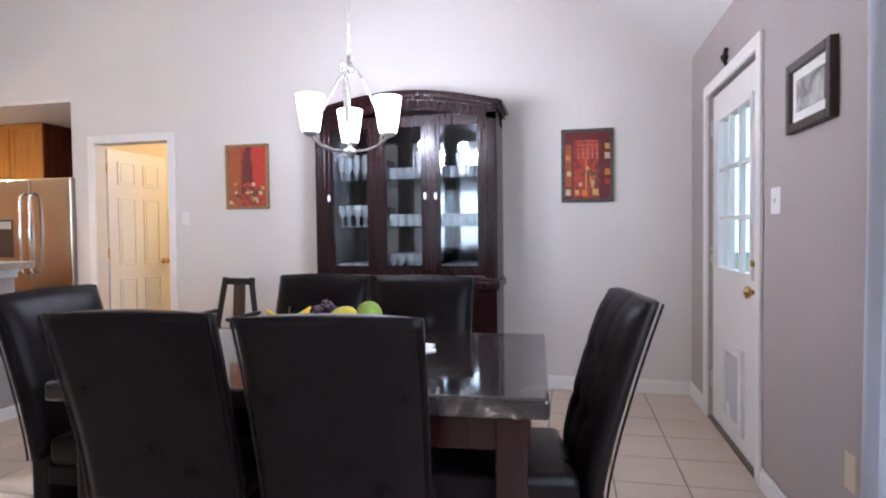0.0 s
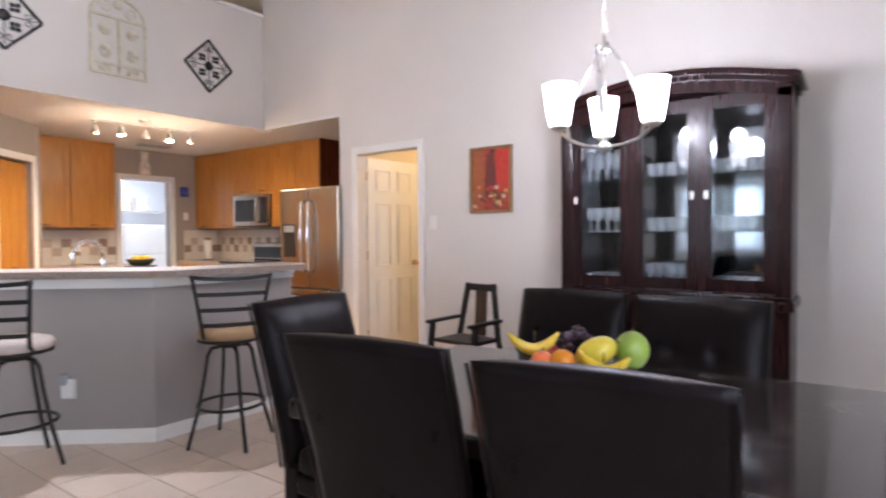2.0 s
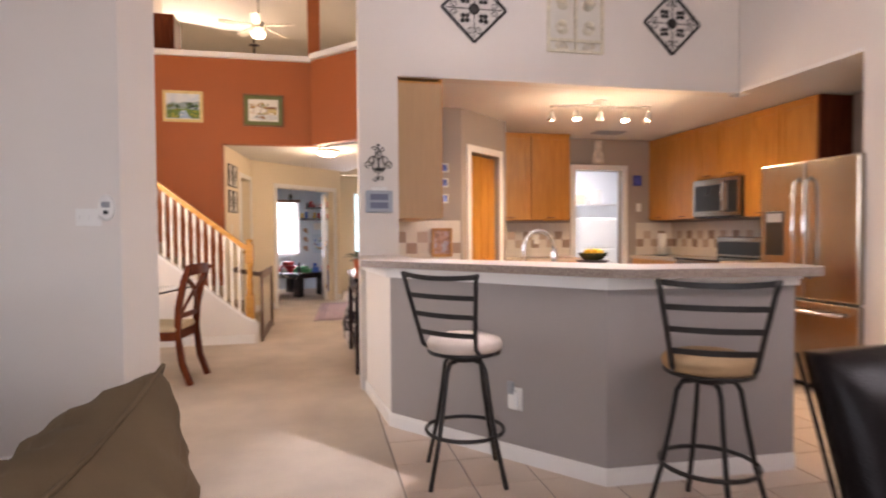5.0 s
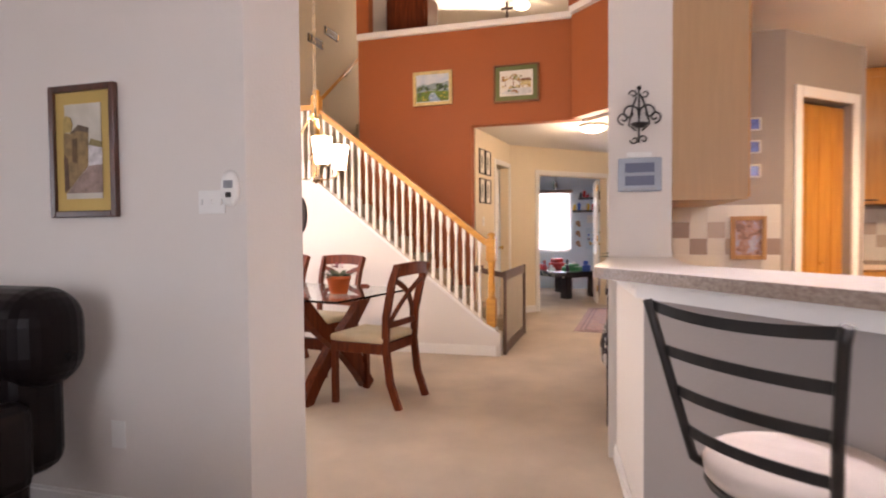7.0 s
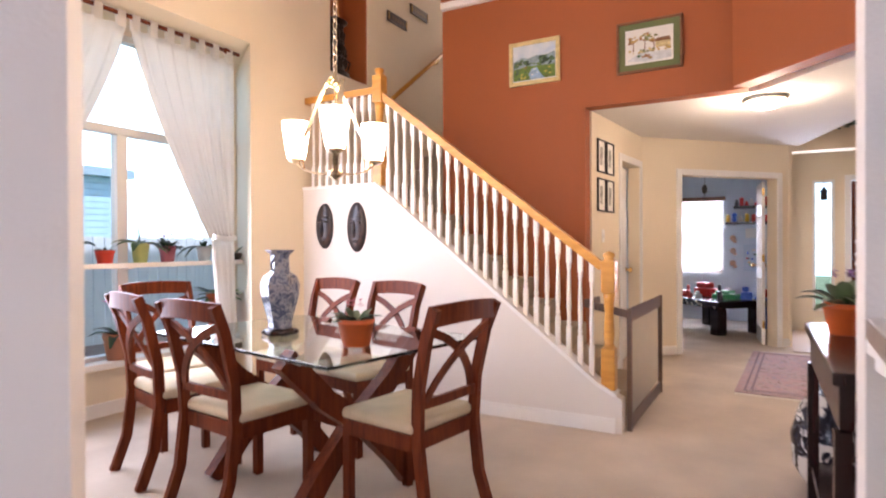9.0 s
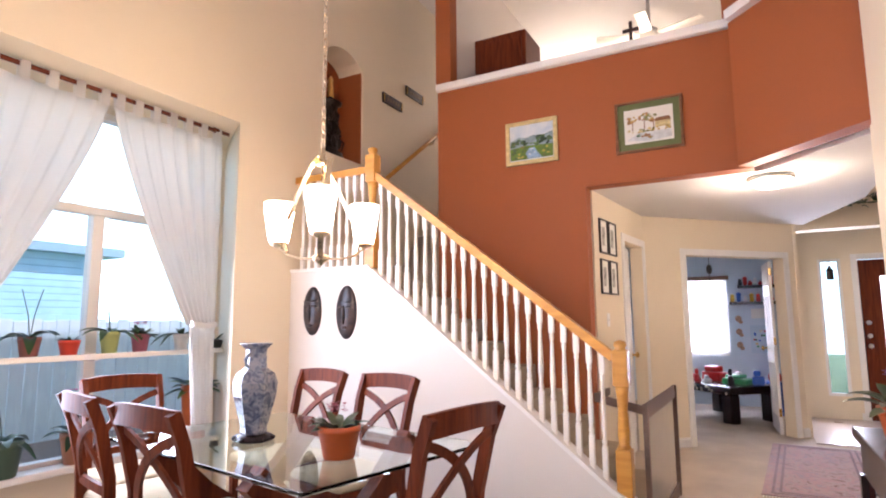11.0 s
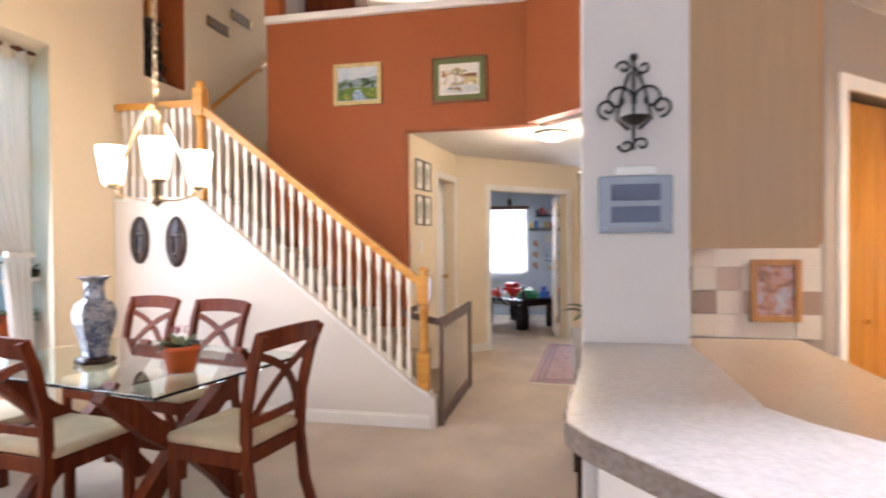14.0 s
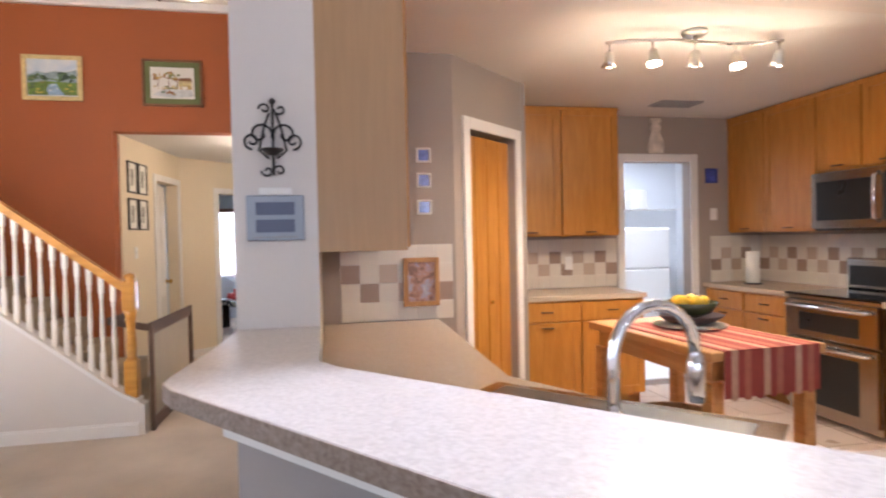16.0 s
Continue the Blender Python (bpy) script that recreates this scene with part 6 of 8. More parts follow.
# uppers along the side wall, left to right from the far corner
YS = 6.43
for x0, w, z0, n in ((-8.53, 0.46, 1.37, 1), (-8.07, 0.55, 1.37, 1), (-7.52, 0.78, 1.82, 2), (-6.74, 0.48, 1.37, 1), (-6.26, 0.44, 1.37, 1)):
    cabinet("upper_cabinet", pose(x0 + w, YS, 0, 0, 0, 180), w, 0.33, z0, 2.44, n, "honey oak upper kitchen cabinet with panel doors", crown=True)
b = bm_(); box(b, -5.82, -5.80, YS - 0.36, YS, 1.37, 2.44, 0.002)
solid("cabinet_end_panel", b, CHERRY, "dark brown cabinet end panel beside the fridge", "panel")
cabinet("upper_cabinet", pose(-8.53, 4.77, 0, 0, 0, -90), 1.04, 0.33, 1.37, 2.44, 2, "honey oak double upper cabinet with panel doors", crown=True)
# upper cabinet on the console wall, its end panel towards the room
uc = cabinet("upper_cabinet", pose(-7.0, 2.31, 0), 1.035, 0.33, 1.335, 2.44, 2, "oak upper cabinet with beige end panel by the post", crown=True)
b = bm_(); box(b, 1.036, 1.040, 0.0, 0.345, 1.335, 2.40, 0.001); part("end_panel", b, PANELBEIGE, uc, "beige oak end panel")
# base units
for x0, w, n in ((-8.50, 0.98, 2), (-6.72, 0.60, 1), (-6.12, 0.44, 1)):
    cabinet("base_cabinet", pose(x0 + w, YS, 0, 0, 0, 180), w, 0.60, 0.10, 0.87, n, "honey oak base cabinet with drawers above doors", True, toe=True)
cabinet("base_cabinet", pose(-8.53, 4.83, 0, 0, 0, -90), 1.10, 0.60, 0.10, 0.87, 2, "honey oak base cabinet with drawers above doors", True, toe=True)
cabinet("base_cabinet", pose(-7.0, 2.31, 0), 1.0, 0.58, 0.10, 0.87, 2, "honey oak base cabinet with drawers above doors", True, toe=True)
for poly, lb in (([(-8.52, YS - 0.005), (-8.52, 5.79), (-7.53, 5.79), (-7.53, YS - 0.005)], "a"), ([(-6.73, YS - 0.005), (-6.73, 5.79), (-5.67, 5.79), (-5.67, YS - 0.005)], "b"), ([(-8.52, 3.73), (-7.89, 3.73), (-7.89, 4.84), (-8.52, 4.84)], "c")):
    b = bm_(); prism(b, poly, 0.872, 0.91)
    solid("countertop", b, KLAMINATE, "speckled laminate kitchen countertop", "countertop")
inn = [tuple(p) for p in offset([P1, P2, P3], -0.125)]
inn2 = [tuple(p) for p in offset([P1, P2, P3], -0.75)]
b = bm_(); prism(b, [(-6.98, 2.315), (-5.40, 2.315), inn[1], (-4.03, 4.05), (-4.70, 4.10), inn2[1], (-5.55, 2.93), (-6.98, 2.97)], 0.872, 0.91)
sinktop = solid("countertop", b, KLAMINATE, "speckled laminate counter behind the bar", "countertop")
b = bm_(); prism(b, [inn[0], inn[1], (-4.03, 4.02), (-4.66, 4.04), inn2[1], (-5.50, 2.85), (-5.6, 2.36)], 0.0, 0.87)
solid("sink_cabinet", b, OAK, "honey oak sink cabinet behind the bar", "cabinet")
sdir = math.atan2(0.80, 0.86)
sk = thing("kitchen_sink", "stainless drop-in kitchen sink", "sink", Matrix.Translation((-5.02, 2.95, 0.911)) @ Matrix.Rotation(sdir, 4, "Z"))
b = bm_(); wallbox(b, "y", -0.22, 0.24, -0.38, 0.42, 0, 0.006, []); part("rim", b, STEEL, sk)
# flat plate for the basin; the hollow's shade is put into its darker steel
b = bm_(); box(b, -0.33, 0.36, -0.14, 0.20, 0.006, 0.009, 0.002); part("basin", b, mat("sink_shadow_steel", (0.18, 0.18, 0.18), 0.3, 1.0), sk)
fc = thing("kitchen_faucet", "tall chrome gooseneck kitchen faucet", "faucet", Matrix.Translation((-4.80, 2.92, 0.916)) @ Matrix.Rotation(sdir + radians(52), 4, "Z") @ Matrix.Scale(0.93, 4))
b = bm_(); lathe(b, [(0.032, 0), (0.03, 0.01), (0.02, 0.03), (0.019, 0.10)], 18); part("base", b, CHROME, fc)
b = bm_(); tube(b, [(0, 0, 0.08), (0, 0, 0.22)] + [(0.11 - 0.11 * math.cos(t), 0, 0.22 + 0.115 * math.sin(t)) for t in [i * math.pi / 10 for i in range(1, 10)]] + [(0.22, 0, 0.21)], 0.0145, 12); part("spout", b, CHROME, fc)
b = bm_(); lathe(b, [(0.017, 0.10), (0.021, 0.12), (0.022, 0.19), (0.016, 0.215)], 16, Matrix.Translation((0.222, 0, 0))); part("spray_head", b, CHROME, fc)
b = bm_(); tube(b, [(0, -0.015, 0.06), (0, -0.05, 0.075), (0.0, -0.08, 0.10)], 0.008, 8); part("lever", b, CHROME, fc)

# refrigerator
fg = thing("refrigerator", "stainless french-door refrigerator with dark sides", "refrigerator", pose(-4.72, 6.12, 0, 0, 0, 180))
b = bm_(); box(b, 0, 0.92, 0, 0.72, 0.02, 1.76, 0.008); part("body", b, mat("fridge_side", (0.05, 0.045, 0.042), 0.4), fg, "dark grey cabinet")
for x0, x1 in ((0.004, 0.457), (0.463, 0.916)):
    b = bm_(); box(b, x0, x1, 0.725, 0.80, 0.70, 1.755, 0.014, seg=3); dr = part("door", b, STEEL, fg)
    hx = x1 - 0.05 if x0 < 0.1 else x0 + 0.05
    b = bm_(); tube(b, [(hx, 0.80, 0.86), (hx, 0.85, 0.90), (hx, 0.865, 1.25), (hx, 0.85, 1.58), (hx, 0.80, 1.62)], 0.014, 10); part("handle", b, CHROME, dr, "curved polished handle")
b = bm_(); box(b, 0.004, 0.916, 0.725, 0.80, 0.06, 0.685, 0.014, seg=3); dr = part("freezer_drawer", b, STEEL, fg)
b = bm_(); tube(b, [(0.10, 0.80, 0.62), (0.12, 0.85, 0.61), (0.80, 0.85, 0.61), (0.82, 0.80, 0.62)], 0.013, 10); part("handle", b, CHROME, dr, "polished drawer handle")
b = bm_(); box(b, 0.66, 0.86, 0.79, 0.803, 1.02, 1.38, 0.006); part("dispenser", b, BLACK, fg, "black ice and water dispenser")
b = bm_(); box(b, 0.68, 0.84, 0.803, 0.806, 1.29, 1.36, 0.002); part("dispenser_display", b, GREYPL, fg)
b = bm_(); box(b, 0.02, 0.90, 0.02, 0.70, 0.0, 0.03); part("foot_grille", b, BLACK, fg)
# range
st = thing("double_oven_range", "stainless double oven range with black cooktop", "stove", pose(-6.745, YS, 0, 0, 0, 180))
b = bm_(); box(b, 0, 0.77, 0.02, 0.62, 0.03, 0.90, 0.004); part("body", b, STEEL, st)
b = bm_(); box(b, 0, 0.77, 0.02, 0.655, 0.90, 0.918, 0.006); part("cooktop", b, mat("ceramic_black", (0.008, 0.008, 0.009), 0.06), st, "glossy black glass cooktop")
for z0, z1 in ((0.60, 0.87), (0.08, 0.585)):
    b = bm_(); box(b, 0.01, 0.76, 0.62, 0.655, z0, z1, 0.006); dr = part("oven_door", b, STEEL, st)
    b = bm_(); box(b, 0.14, 0.63, 0.655, 0.659, z0 + 0.05, z1 - 0.09, 0.002); part("oven_window", b, BLACK, dr)
    b = bm_(); tube(b, [(0.04, 0.655, z1 - 0.04), (0.06, 0.70, z1 - 0.04), (0.71, 0.70, z1 - 0.04), (0.73, 0.655, z1 - 0.04)], 0.012, 10); part("handle", b, CHROME, dr)
b = bm_(); box(b, 0, 0.77, 0.01, 0.09, 0.918, 1.16, 0.012); part("backguard", b, STEEL, st)
b = bm_(); box(b, 0.03, 0.74, 0.09, 0.094, 0.95, 1.10, 0.002); part("control_panel", b, BLACK, st)
mw = thing("microwave", "stainless over-range microwave with black door glass", "microwave", pose(-6.745, YS, 1.37, 0, 0, 180))
b = bm_(); box(b, 0, 0.77, 0.0, 0.38, 0.0, 0.44, 0.006); part("body", b, BLACK, mw)
b = bm_(); box(b, 0, 0.77, 0.38, 0.41, 0.02, 0.44, 0.006); part("front", b, STEEL, mw)
b = bm_(); box(b, 0.26, 0.72, 0.41, 0.414, 0.08, 0.37, 0.004); part("door_glass", b, BLACK, mw)
b = bm_(); box(b, 0.03, 0.17, 0.41, 0.413, 0.06, 0.40, 0.003); part("keypad", b, BLACK, mw)
b = bm_(); tube(b, [(0.21, 0.41, 0.06), (0.21, 0.45, 0.09), (0.21, 0.455, 0.23), (0.21, 0.45, 0.37), (0.21, 0.41, 0.40)], 0.012, 10); part("handle", b, CHROME, mw)
# island cart with striped runner and fruit
ic = thing("kitchen_cart", "small butcher-block kitchen work table", "table", pose(-6.22, 4.08, 0, 0, 0, 4))
b = bm_(); box(b, -0.48, 0.48, -0.29, 0.29, 0.86, 0.90, 0.006); part("tabletop", b, BUTCHER, ic)
b = bm_(); box(b, -0.43, 0.43, -0.25, 0.25, 0.77, 0.86, 0.003); part("apron", b, BUTCHER, ic)
for sx in (-1, 1):
    for sy in (-1, 1):
        b = bm_(); box(b, sx * 0.42 - 0.03, sx * 0.42 + 0.03, sy * 0.235 - 0.03, sy * 0.235 + 0.03, 0, 0.77, 0.005); part("leg", b, BUTCHER, ic)
b = bm_(); box(b, -0.44, 0.44, -0.26, 0.26, 0.22, 0.245, 0.004); part("shelf", b, BUTCHER, ic)
rn = thing("table_runner", "red and cream striped cloth runner", "runner", pose(-6.22, 4.09, 0.9005, 0, 0, 4))
STR = [mat("stripe_" + n, c, 0.9, var=0.1, scale=40, bump=0.4, bscale=400) for n, c in (("red", (0.30, 0.06, 0.05)), ("cream", (0.50, 0.33, 0.23)), ("rust", (0.40, 0.14, 0.09)))]
for i in range(15):
    y0 = -0.24 + i * 0.032
    b = bm_(); box(b, -0.30, 0.484, y0, y0 + 0.032, 0, 0.003); box(b, 0.481, 0.484, y0, y0 + 0.032, -0.19 - 0.01 * (i % 2), 0.003)
    part("stripe", b, STR[(0, 1, 0, 2, 0)[i % 5]], rn)
fb = thing("fruit_basket", "dark green bowl on stacked plates", "bowl", pose(-6.30, 4.13, 0.905) @ Matrix.Scale(0.84, 4))
b = bm_(); lathe(b, [(0.08, 0), (0.20, 0.012), (0.21, 0.018), (0.07, 0.012), (0.001, 0.010)], 28); part("plate", b, IVORY, fb)
b = bm_(); lathe(b, [(0.06, 0.012), (0.13, 0.03), (0.19, 0.075), (0.185, 0.077), (0.12, 0.04), (0.001, 0.02)], 28); part("dish", b, mat("dark_plate", (0.05, 0.03, 0.03), 0.3), fb)
b = bm_(); lathe(b, [(0.05, 0.06), (0.12, 0.09), (0.16, 0.15), (0.155, 0.152), (0.11, 0.10), (0.001, 0.08)], 28); part("bowl", b, mat("green_glaze", (0.05, 0.06, 0.025), 0.25), fb)
for i, (dx, dy) in enumerate(((0.06, 0.0), (-0.05, 0.04), (0.0, -0.06), (0.02, 0.06), (-0.07, -0.03))):
    fruit("lemon", "ball", (-6.30 + dx * 0.84, 4.13 + dy * 0.84, 1.03), (0.75, 0.45, 0.03), "yellow orange fruit in the kitchen bowl", (20 * i, 30, 50 * i), 0.034, (1, 1, 1.2))
bn = thing("basket", "wicker basket on the cart shelf", "basket", pose(-6.35, 4.08, 0.245))
b = bm_(); lathe(b, [(0.15, 0), (0.17, 0.02), (0.21, 0.20), (0.215, 0.21), (0.20, 0.21), (0.15, 0.03), (0.001, 0.02)], 26); part("weave", b, mat("wicker", (0.34, 0.20, 0.10), 0.8, var=0.3, scale=60, bump=1.0, bscale=120), bn)

# track light with five heads
tl = thing("track_light", "brushed nickel wavy track light with five spots", "lamp", pose(-6.46, 4.29, 2.45, 0, 0, 80))
def wav(x):
    return 0.035 * math.sin(x * 6.5)
b = bm_(); lathe(b, [(0.065, 0), (0.065, -0.012), (0.05, -0.022), (0.001, -0.024)], 20); part("canopy", b, NICKEL, tl)
b = bm_(); tube(b, [(-0.48 + 0.96 * i / 20, wav(-0.48 + 0.96 * i / 20), -0.055) for i in range(21)], 0.010, 8); part("rail", b, NICKEL, tl)
b = bm_(); tube(b, [(0, 0, -0.02), (0, 0, -0.055)], 0.010); part("stem", b, NICKEL, tl)
tw = pose(-6.46, 4.29, 2.45, 0, 0, 80)
for i, x in enumerate((-0.46, -0.24, 0.0, 0.24, 0.46)):
    y = wav(x)
    tilt = Matrix.Rotation(radians((18, -10, 12, -14, 20)[i]), 4, "X")
    b = bm_(); tube(b, [(x, y, -0.055), (x, y, -0.105)], 0.006); part("arm", b, NICKEL, tl)
    b = bm_(); lathe(b, [(0.012, 0.0), (0.022, -0.01), (0.026, -0.05), (0.042, -0.085), (0.040, -0.085), (0.022, -0.05)], 18, Matrix.Translation((x, y, -0.10)) @ tilt); hd = part("spot_head", b, NICKEL, tl)
    b = bm_(); lathe(b, [(0.001, -0.075), (0.030, -0.074), (0.034, -0.080), (0.001, -0.084)], 16, Matrix.Translation((x, y, -0.10)) @ tilt); part("bulb", b, BULB, hd, "lit spot bulb")
    w = tw @ Vector((x, y, -0.21))
    lamp("track_spot", "SPOT", look(w, w + (tilt.to_3x3() @ Vector((0, 0, -1)))), 28, (1.0, 0.80, 0.52), 0.04, spot=2.6)
    lamp("track_bulb", "POINT", Matrix.Translation(w + Vector((0, 0, -0.03))), 3, (1.0, 0.80, 0.52), 0.04)
b = bm_(); box(b, -8.10, -7.90, 5.0, 5.38, 2.438, 2.449, 0.003)
for i in range(6):
    box(b, -8.08 + i * 0.03, -8.065 + i * 0.03, 5.02, 5.36, 2.432, 2.438)
solid("ceiling_vent", b, GREYPL, "grey ceiling air vent grille", "vent")

# small kitchen things
for z in (1.86, 1.715, 1.56):
    framed("wall_tile", pose(-7.0, 2.90, z, 0, 0, -90), 0.085, 0.085, "small blue and white ornament tile", WHITEPL, 0.010, 0.012, art=mat("blue_glaze", (0.10, 0.14, 0.42), 0.2, var=0.4, scale=40))
d, aw, ah, yy = framed("photo_frame", pose(-6.985, 2.87, 1.13, 0, 0, -90), 0.21, 0.28, "wood framed picture leaning on the backsplash", wood("pine_frame", (0.34, 0.16, 0.05), (0.46, 0.24, 0.08), 0.4), 0.028, 0.02, art=speckle("photo_tones", [(0.3, (0.10, 0.06, 0.05)), (0.5, (0.40, 0.22, 0.16)), (0.65, (0.34, 0.36, 0.46)), (0.8, (0.62, 0.52, 0.46))], 22, 0.4))
framed("wall_tile", pose(-8.53, 5.90, 1.91, 0, 0, -90), 0.13, 0.14, "small cobalt blue wall tile", mat("cobalt", (0.03, 0.05, 0.26), 0.3), 0.02, 0.012, art=mat("cobalt_art", (0.06, 0.09, 0.40), 0.3, var=0.4, scale=40))
fgz = thing("chef_figurine", "small plain white figurine above the laundry door", "figurine", pose(-8.515, 5.31, 2.115, 0, 0, -90))
b = bm_(); lathe(b, [(0.075, 0), (0.085, 0.05), (0.075, 0.12), (0.05, 0.17), (0.045, 0.20), (0.055, 0.225), (0.05, 0.25), (0.035, 0.26), (0.06, 0.285), (0.05, 0.315), (0.001, 0.32)], 18, Matrix.Translation((0, 0.02, 0)) @ Matrix.Diagonal((1, 0.35, 1, 1)))
ob = part("body", b, mat("figurine_paint", (0.66, 0.58, 0.50), 0.5, var=0.25, scale=14), fgz)
pt = thing("paper_towel", "white paper towel roll on a stand", "paper towel", pose(-8.18, 6.05, 0.911))
b = bm_(); lathe(b, [(0.075, 0), (0.075, 0.012), (0.001, 0.014)], 20); part("stand", b, IRON, pt)
b = bm_(); lathe(b, [(0.055, 0.014), (0.055, 0.29), (0.02, 0.29)], 20); part("roll", b, MOUNT, pt)
plate("wall_outlet", pose(-8.515, 4.45, 1.13, 0, 0, -90), 0.075, 0.115, "white kitchen outlet on the backsplash", 0)
plate("light_switch", pose(-8.53, 5.92, 1.55, 0, 0, -90), 0.07, 0.11, "white toggle switch beside the laundry", 1)

# laundry things
dryer = thing("washing_machine", "white top-loading washing machine", "appliance", pose(-9.9, 4.45, 0))
b = bm_(); box(b, -0.34, 0.34, 0, 0.68, 0.0, 0.92, 0.02); part("body", b, WHITEPL, dryer)
b = bm_(); box(b, -0.34, -0.20, 0, 0.68, 0.92, 1.08, 0.015); part("control_panel", b, GREYPL, dryer)
b = bm_(); box(b, -0.18, 0.30, 0.08, 0.60, 0.92, 0.94, 0.01); part("lid", b, WHITEPL, dryer)
cabinet_l = thing("laundry_shelf", "white wire shelf with boxes", "shelf", pose(-10.58, 5.0, 1.68))
b = bm_()
for i in range(9):
    tube(b, [(0.02 + 0.035 * i, 0, 0), (0.02 + 0.035 * i, 1.8, 0)], 0.004, 5)
part("wires", b, WHITEPL, cabinet_l)
for i, (y, w, h, c) in enumerate(((5.15, 0.22, 0.22, (0.12, 0.30, 0.12)), (5.45, 0.18, 0.26, (0.15, 0.22, 0.45)), (5.75, 0.25, 0.16, (0.5, 0.4, 0.3)), (6.1, 0.2, 0.24, (0.55, 0.55, 0.52)))):
    b = bm_(); box(b, -10.52, -10.30, y, y + w, 1.685, 1.685 + h, 0.01)
    solid("storage_box", b, mat("box_card", c, 0.6), "coloured storage box on the laundry shelf", "box")
b = bm_(); box(b, -10.58, -9.98, 5.75, 6.40, 0.0, 1.45, 0.02); box(b, -9.98, -9.96, 5.77, 6.38, 0.02, 0.95, 0.008); box(b, -9.98, -9.96, 5.77, 6.38, 0.97, 1.43, 0.008)
solid("freezer", b, WHITEPL, "white upright freezer in the laundry", "appliance")

# ---- formal dining room ----
dt = thing("glass_dining_table", "rectangular glass dining table on crossed cherry legs", "table", pose(-6.72, -0.25, 0, 0, 0, -11))
b = bm_(); box(b, -0.49, 0.49, -0.74, 0.74, 0.742, 0.758, 0.005); part("tabletop", b, TABLEGLASS, dt, "clear bevelled glass top")
for yt in (-0.36, 0.36):
    for q in (-1, 1):
        b = bm_(); bar(b, [(q * 0.45, yt + q * 0.036, 0.741), (q * 0.24, yt + q * 0.036, 0.53), (-q * 0.02, yt + q * 0.036, 0.34), (-q * 0.20, yt + q * 0.036, 0.16), (-q * 0.33, yt + q * 0.036, 0.0)], 0.07, 0.10, (0, 1, 0)); part("leg", b, CHERRY, dt)
b = bm_(); box(b, -0.03, 0.03, -0.33, 0.33, 0.32, 0.40, 0.008); part("stretcher", b, CHERRY, dt)


def cross_chair(m):
    """Cherry chair with a crossed back: local front is +y."""
    c = thing("cross_back_chair", "cherry wood cross-back chair with cream fabric seat", "chair", m, "chairs round the glass table")
    b = bm_(); box(b, -0.225, 0.225, -0.20, 0.235, 0.435, 0.485, 0.022, seg=3)
    for v in b.verts:
        if v.co.z > 0.46:
            v.co.z += 0.014 * max(0, 1 - (v.co.x / 0.22) ** 2)
    for f in b.faces:
        f.smooth = True
    part("seat", b, FABRIC, c, "cream upholstered seat")
    for y0, y1, x0, x1 in ((0.20, 0.225, -0.20, 0.20), (-0.20, -0.175, -0.19, 0.19)):
        b = bm_(); box(b, x0, x1, y0, y1, 0.365, 0.435, 0.003); part("apron", b, CHERRY, c)
    for s in (-1, 1):
        b = bm_(); box(b, s * 0.195, s * 0.218, -0.18, 0.21, 0.365, 0.435, 0.003); part("apron", b, CHERRY, c)
        b = bm_(); bar(b, [(s * 0.20, 0.205, 0.44), (s * 0.20, 0.205, 0.0)], 0.04, 0.038); part("leg", b, CHERRY, c)
        b = bm_(); bar(b, [(s * 0.195, -0.30, 0.0), (s * 0.197, -0.235, 0.18), (s * 0.20, -0.205, 0.42), (s * 0.205, -0.215, 0.62), (s * 0.213, -0.265, 0.84), (s * 0.218, -0.315, 0.965)], 0.03, 0.048, (1, 0, 0)); part("back_post", b, CHERRY, c)
    def yy(z):
        return -0.205 - 0.11 * max(0, (z - 0.45) / 0.52) ** 1.7
    b = bm_(); bar(b, [(x * 0.222, yy(0.93) - 0.03 * (1 - x * x), 0.93 + 0.012 * (1 - x * x)) for x in [-1 + 0.2 * i for i in range(11)]], 0.085, 0.022, (0, 0, 1)); part("top_rail", b, CHERRY, c)
    b = bm_(); bar(b, [(x * 0.20, yy(0.56) - 0.008 * (1 - x * x), 0.56) for x in [-1 + 0.25 * i for i in range(9)]], 0.04, 0.02, (0, 0, 1)); part("lower_rail", b, CHERRY, c)
    for s in (-1, 1):
        pts = []
        for i in range(15):
            t = i / 14
            a = t * math.pi / 2
            x = -0.195 + 0.365 * (0.45 * t + 0.55 * math.sin(a))
            z = 0.865 - 0.295 * (0.45 * t + 0.55 * (1 - math.cos(a)))
            pts.append((s * x, yy(z) - 0.018 * math.sin(math.pi * t) + 0.007 * s, z))
        b = bm_(); bar(b, pts, 0.014, 0.036, (0, 1, 0.25)); part("cross_slat", b, CHERRY, c)
    return c


x0 = cross_chair(pose(-6.41, -0.385, 0, 0, 0, 83))
for m in (pose(-6.53, -1.01, 0, 0, 0, 75), pose(-7.32, -0.375, 0, 0, 0, -103), pose(-7.46, -1.00, 0, 0, 0, -102), pose(-6.66, 0.40, 0, 0, 0, 171), pose(-6.84, -1.475, 0, 0, 0, -10)):
    copy_thing(x0, m)

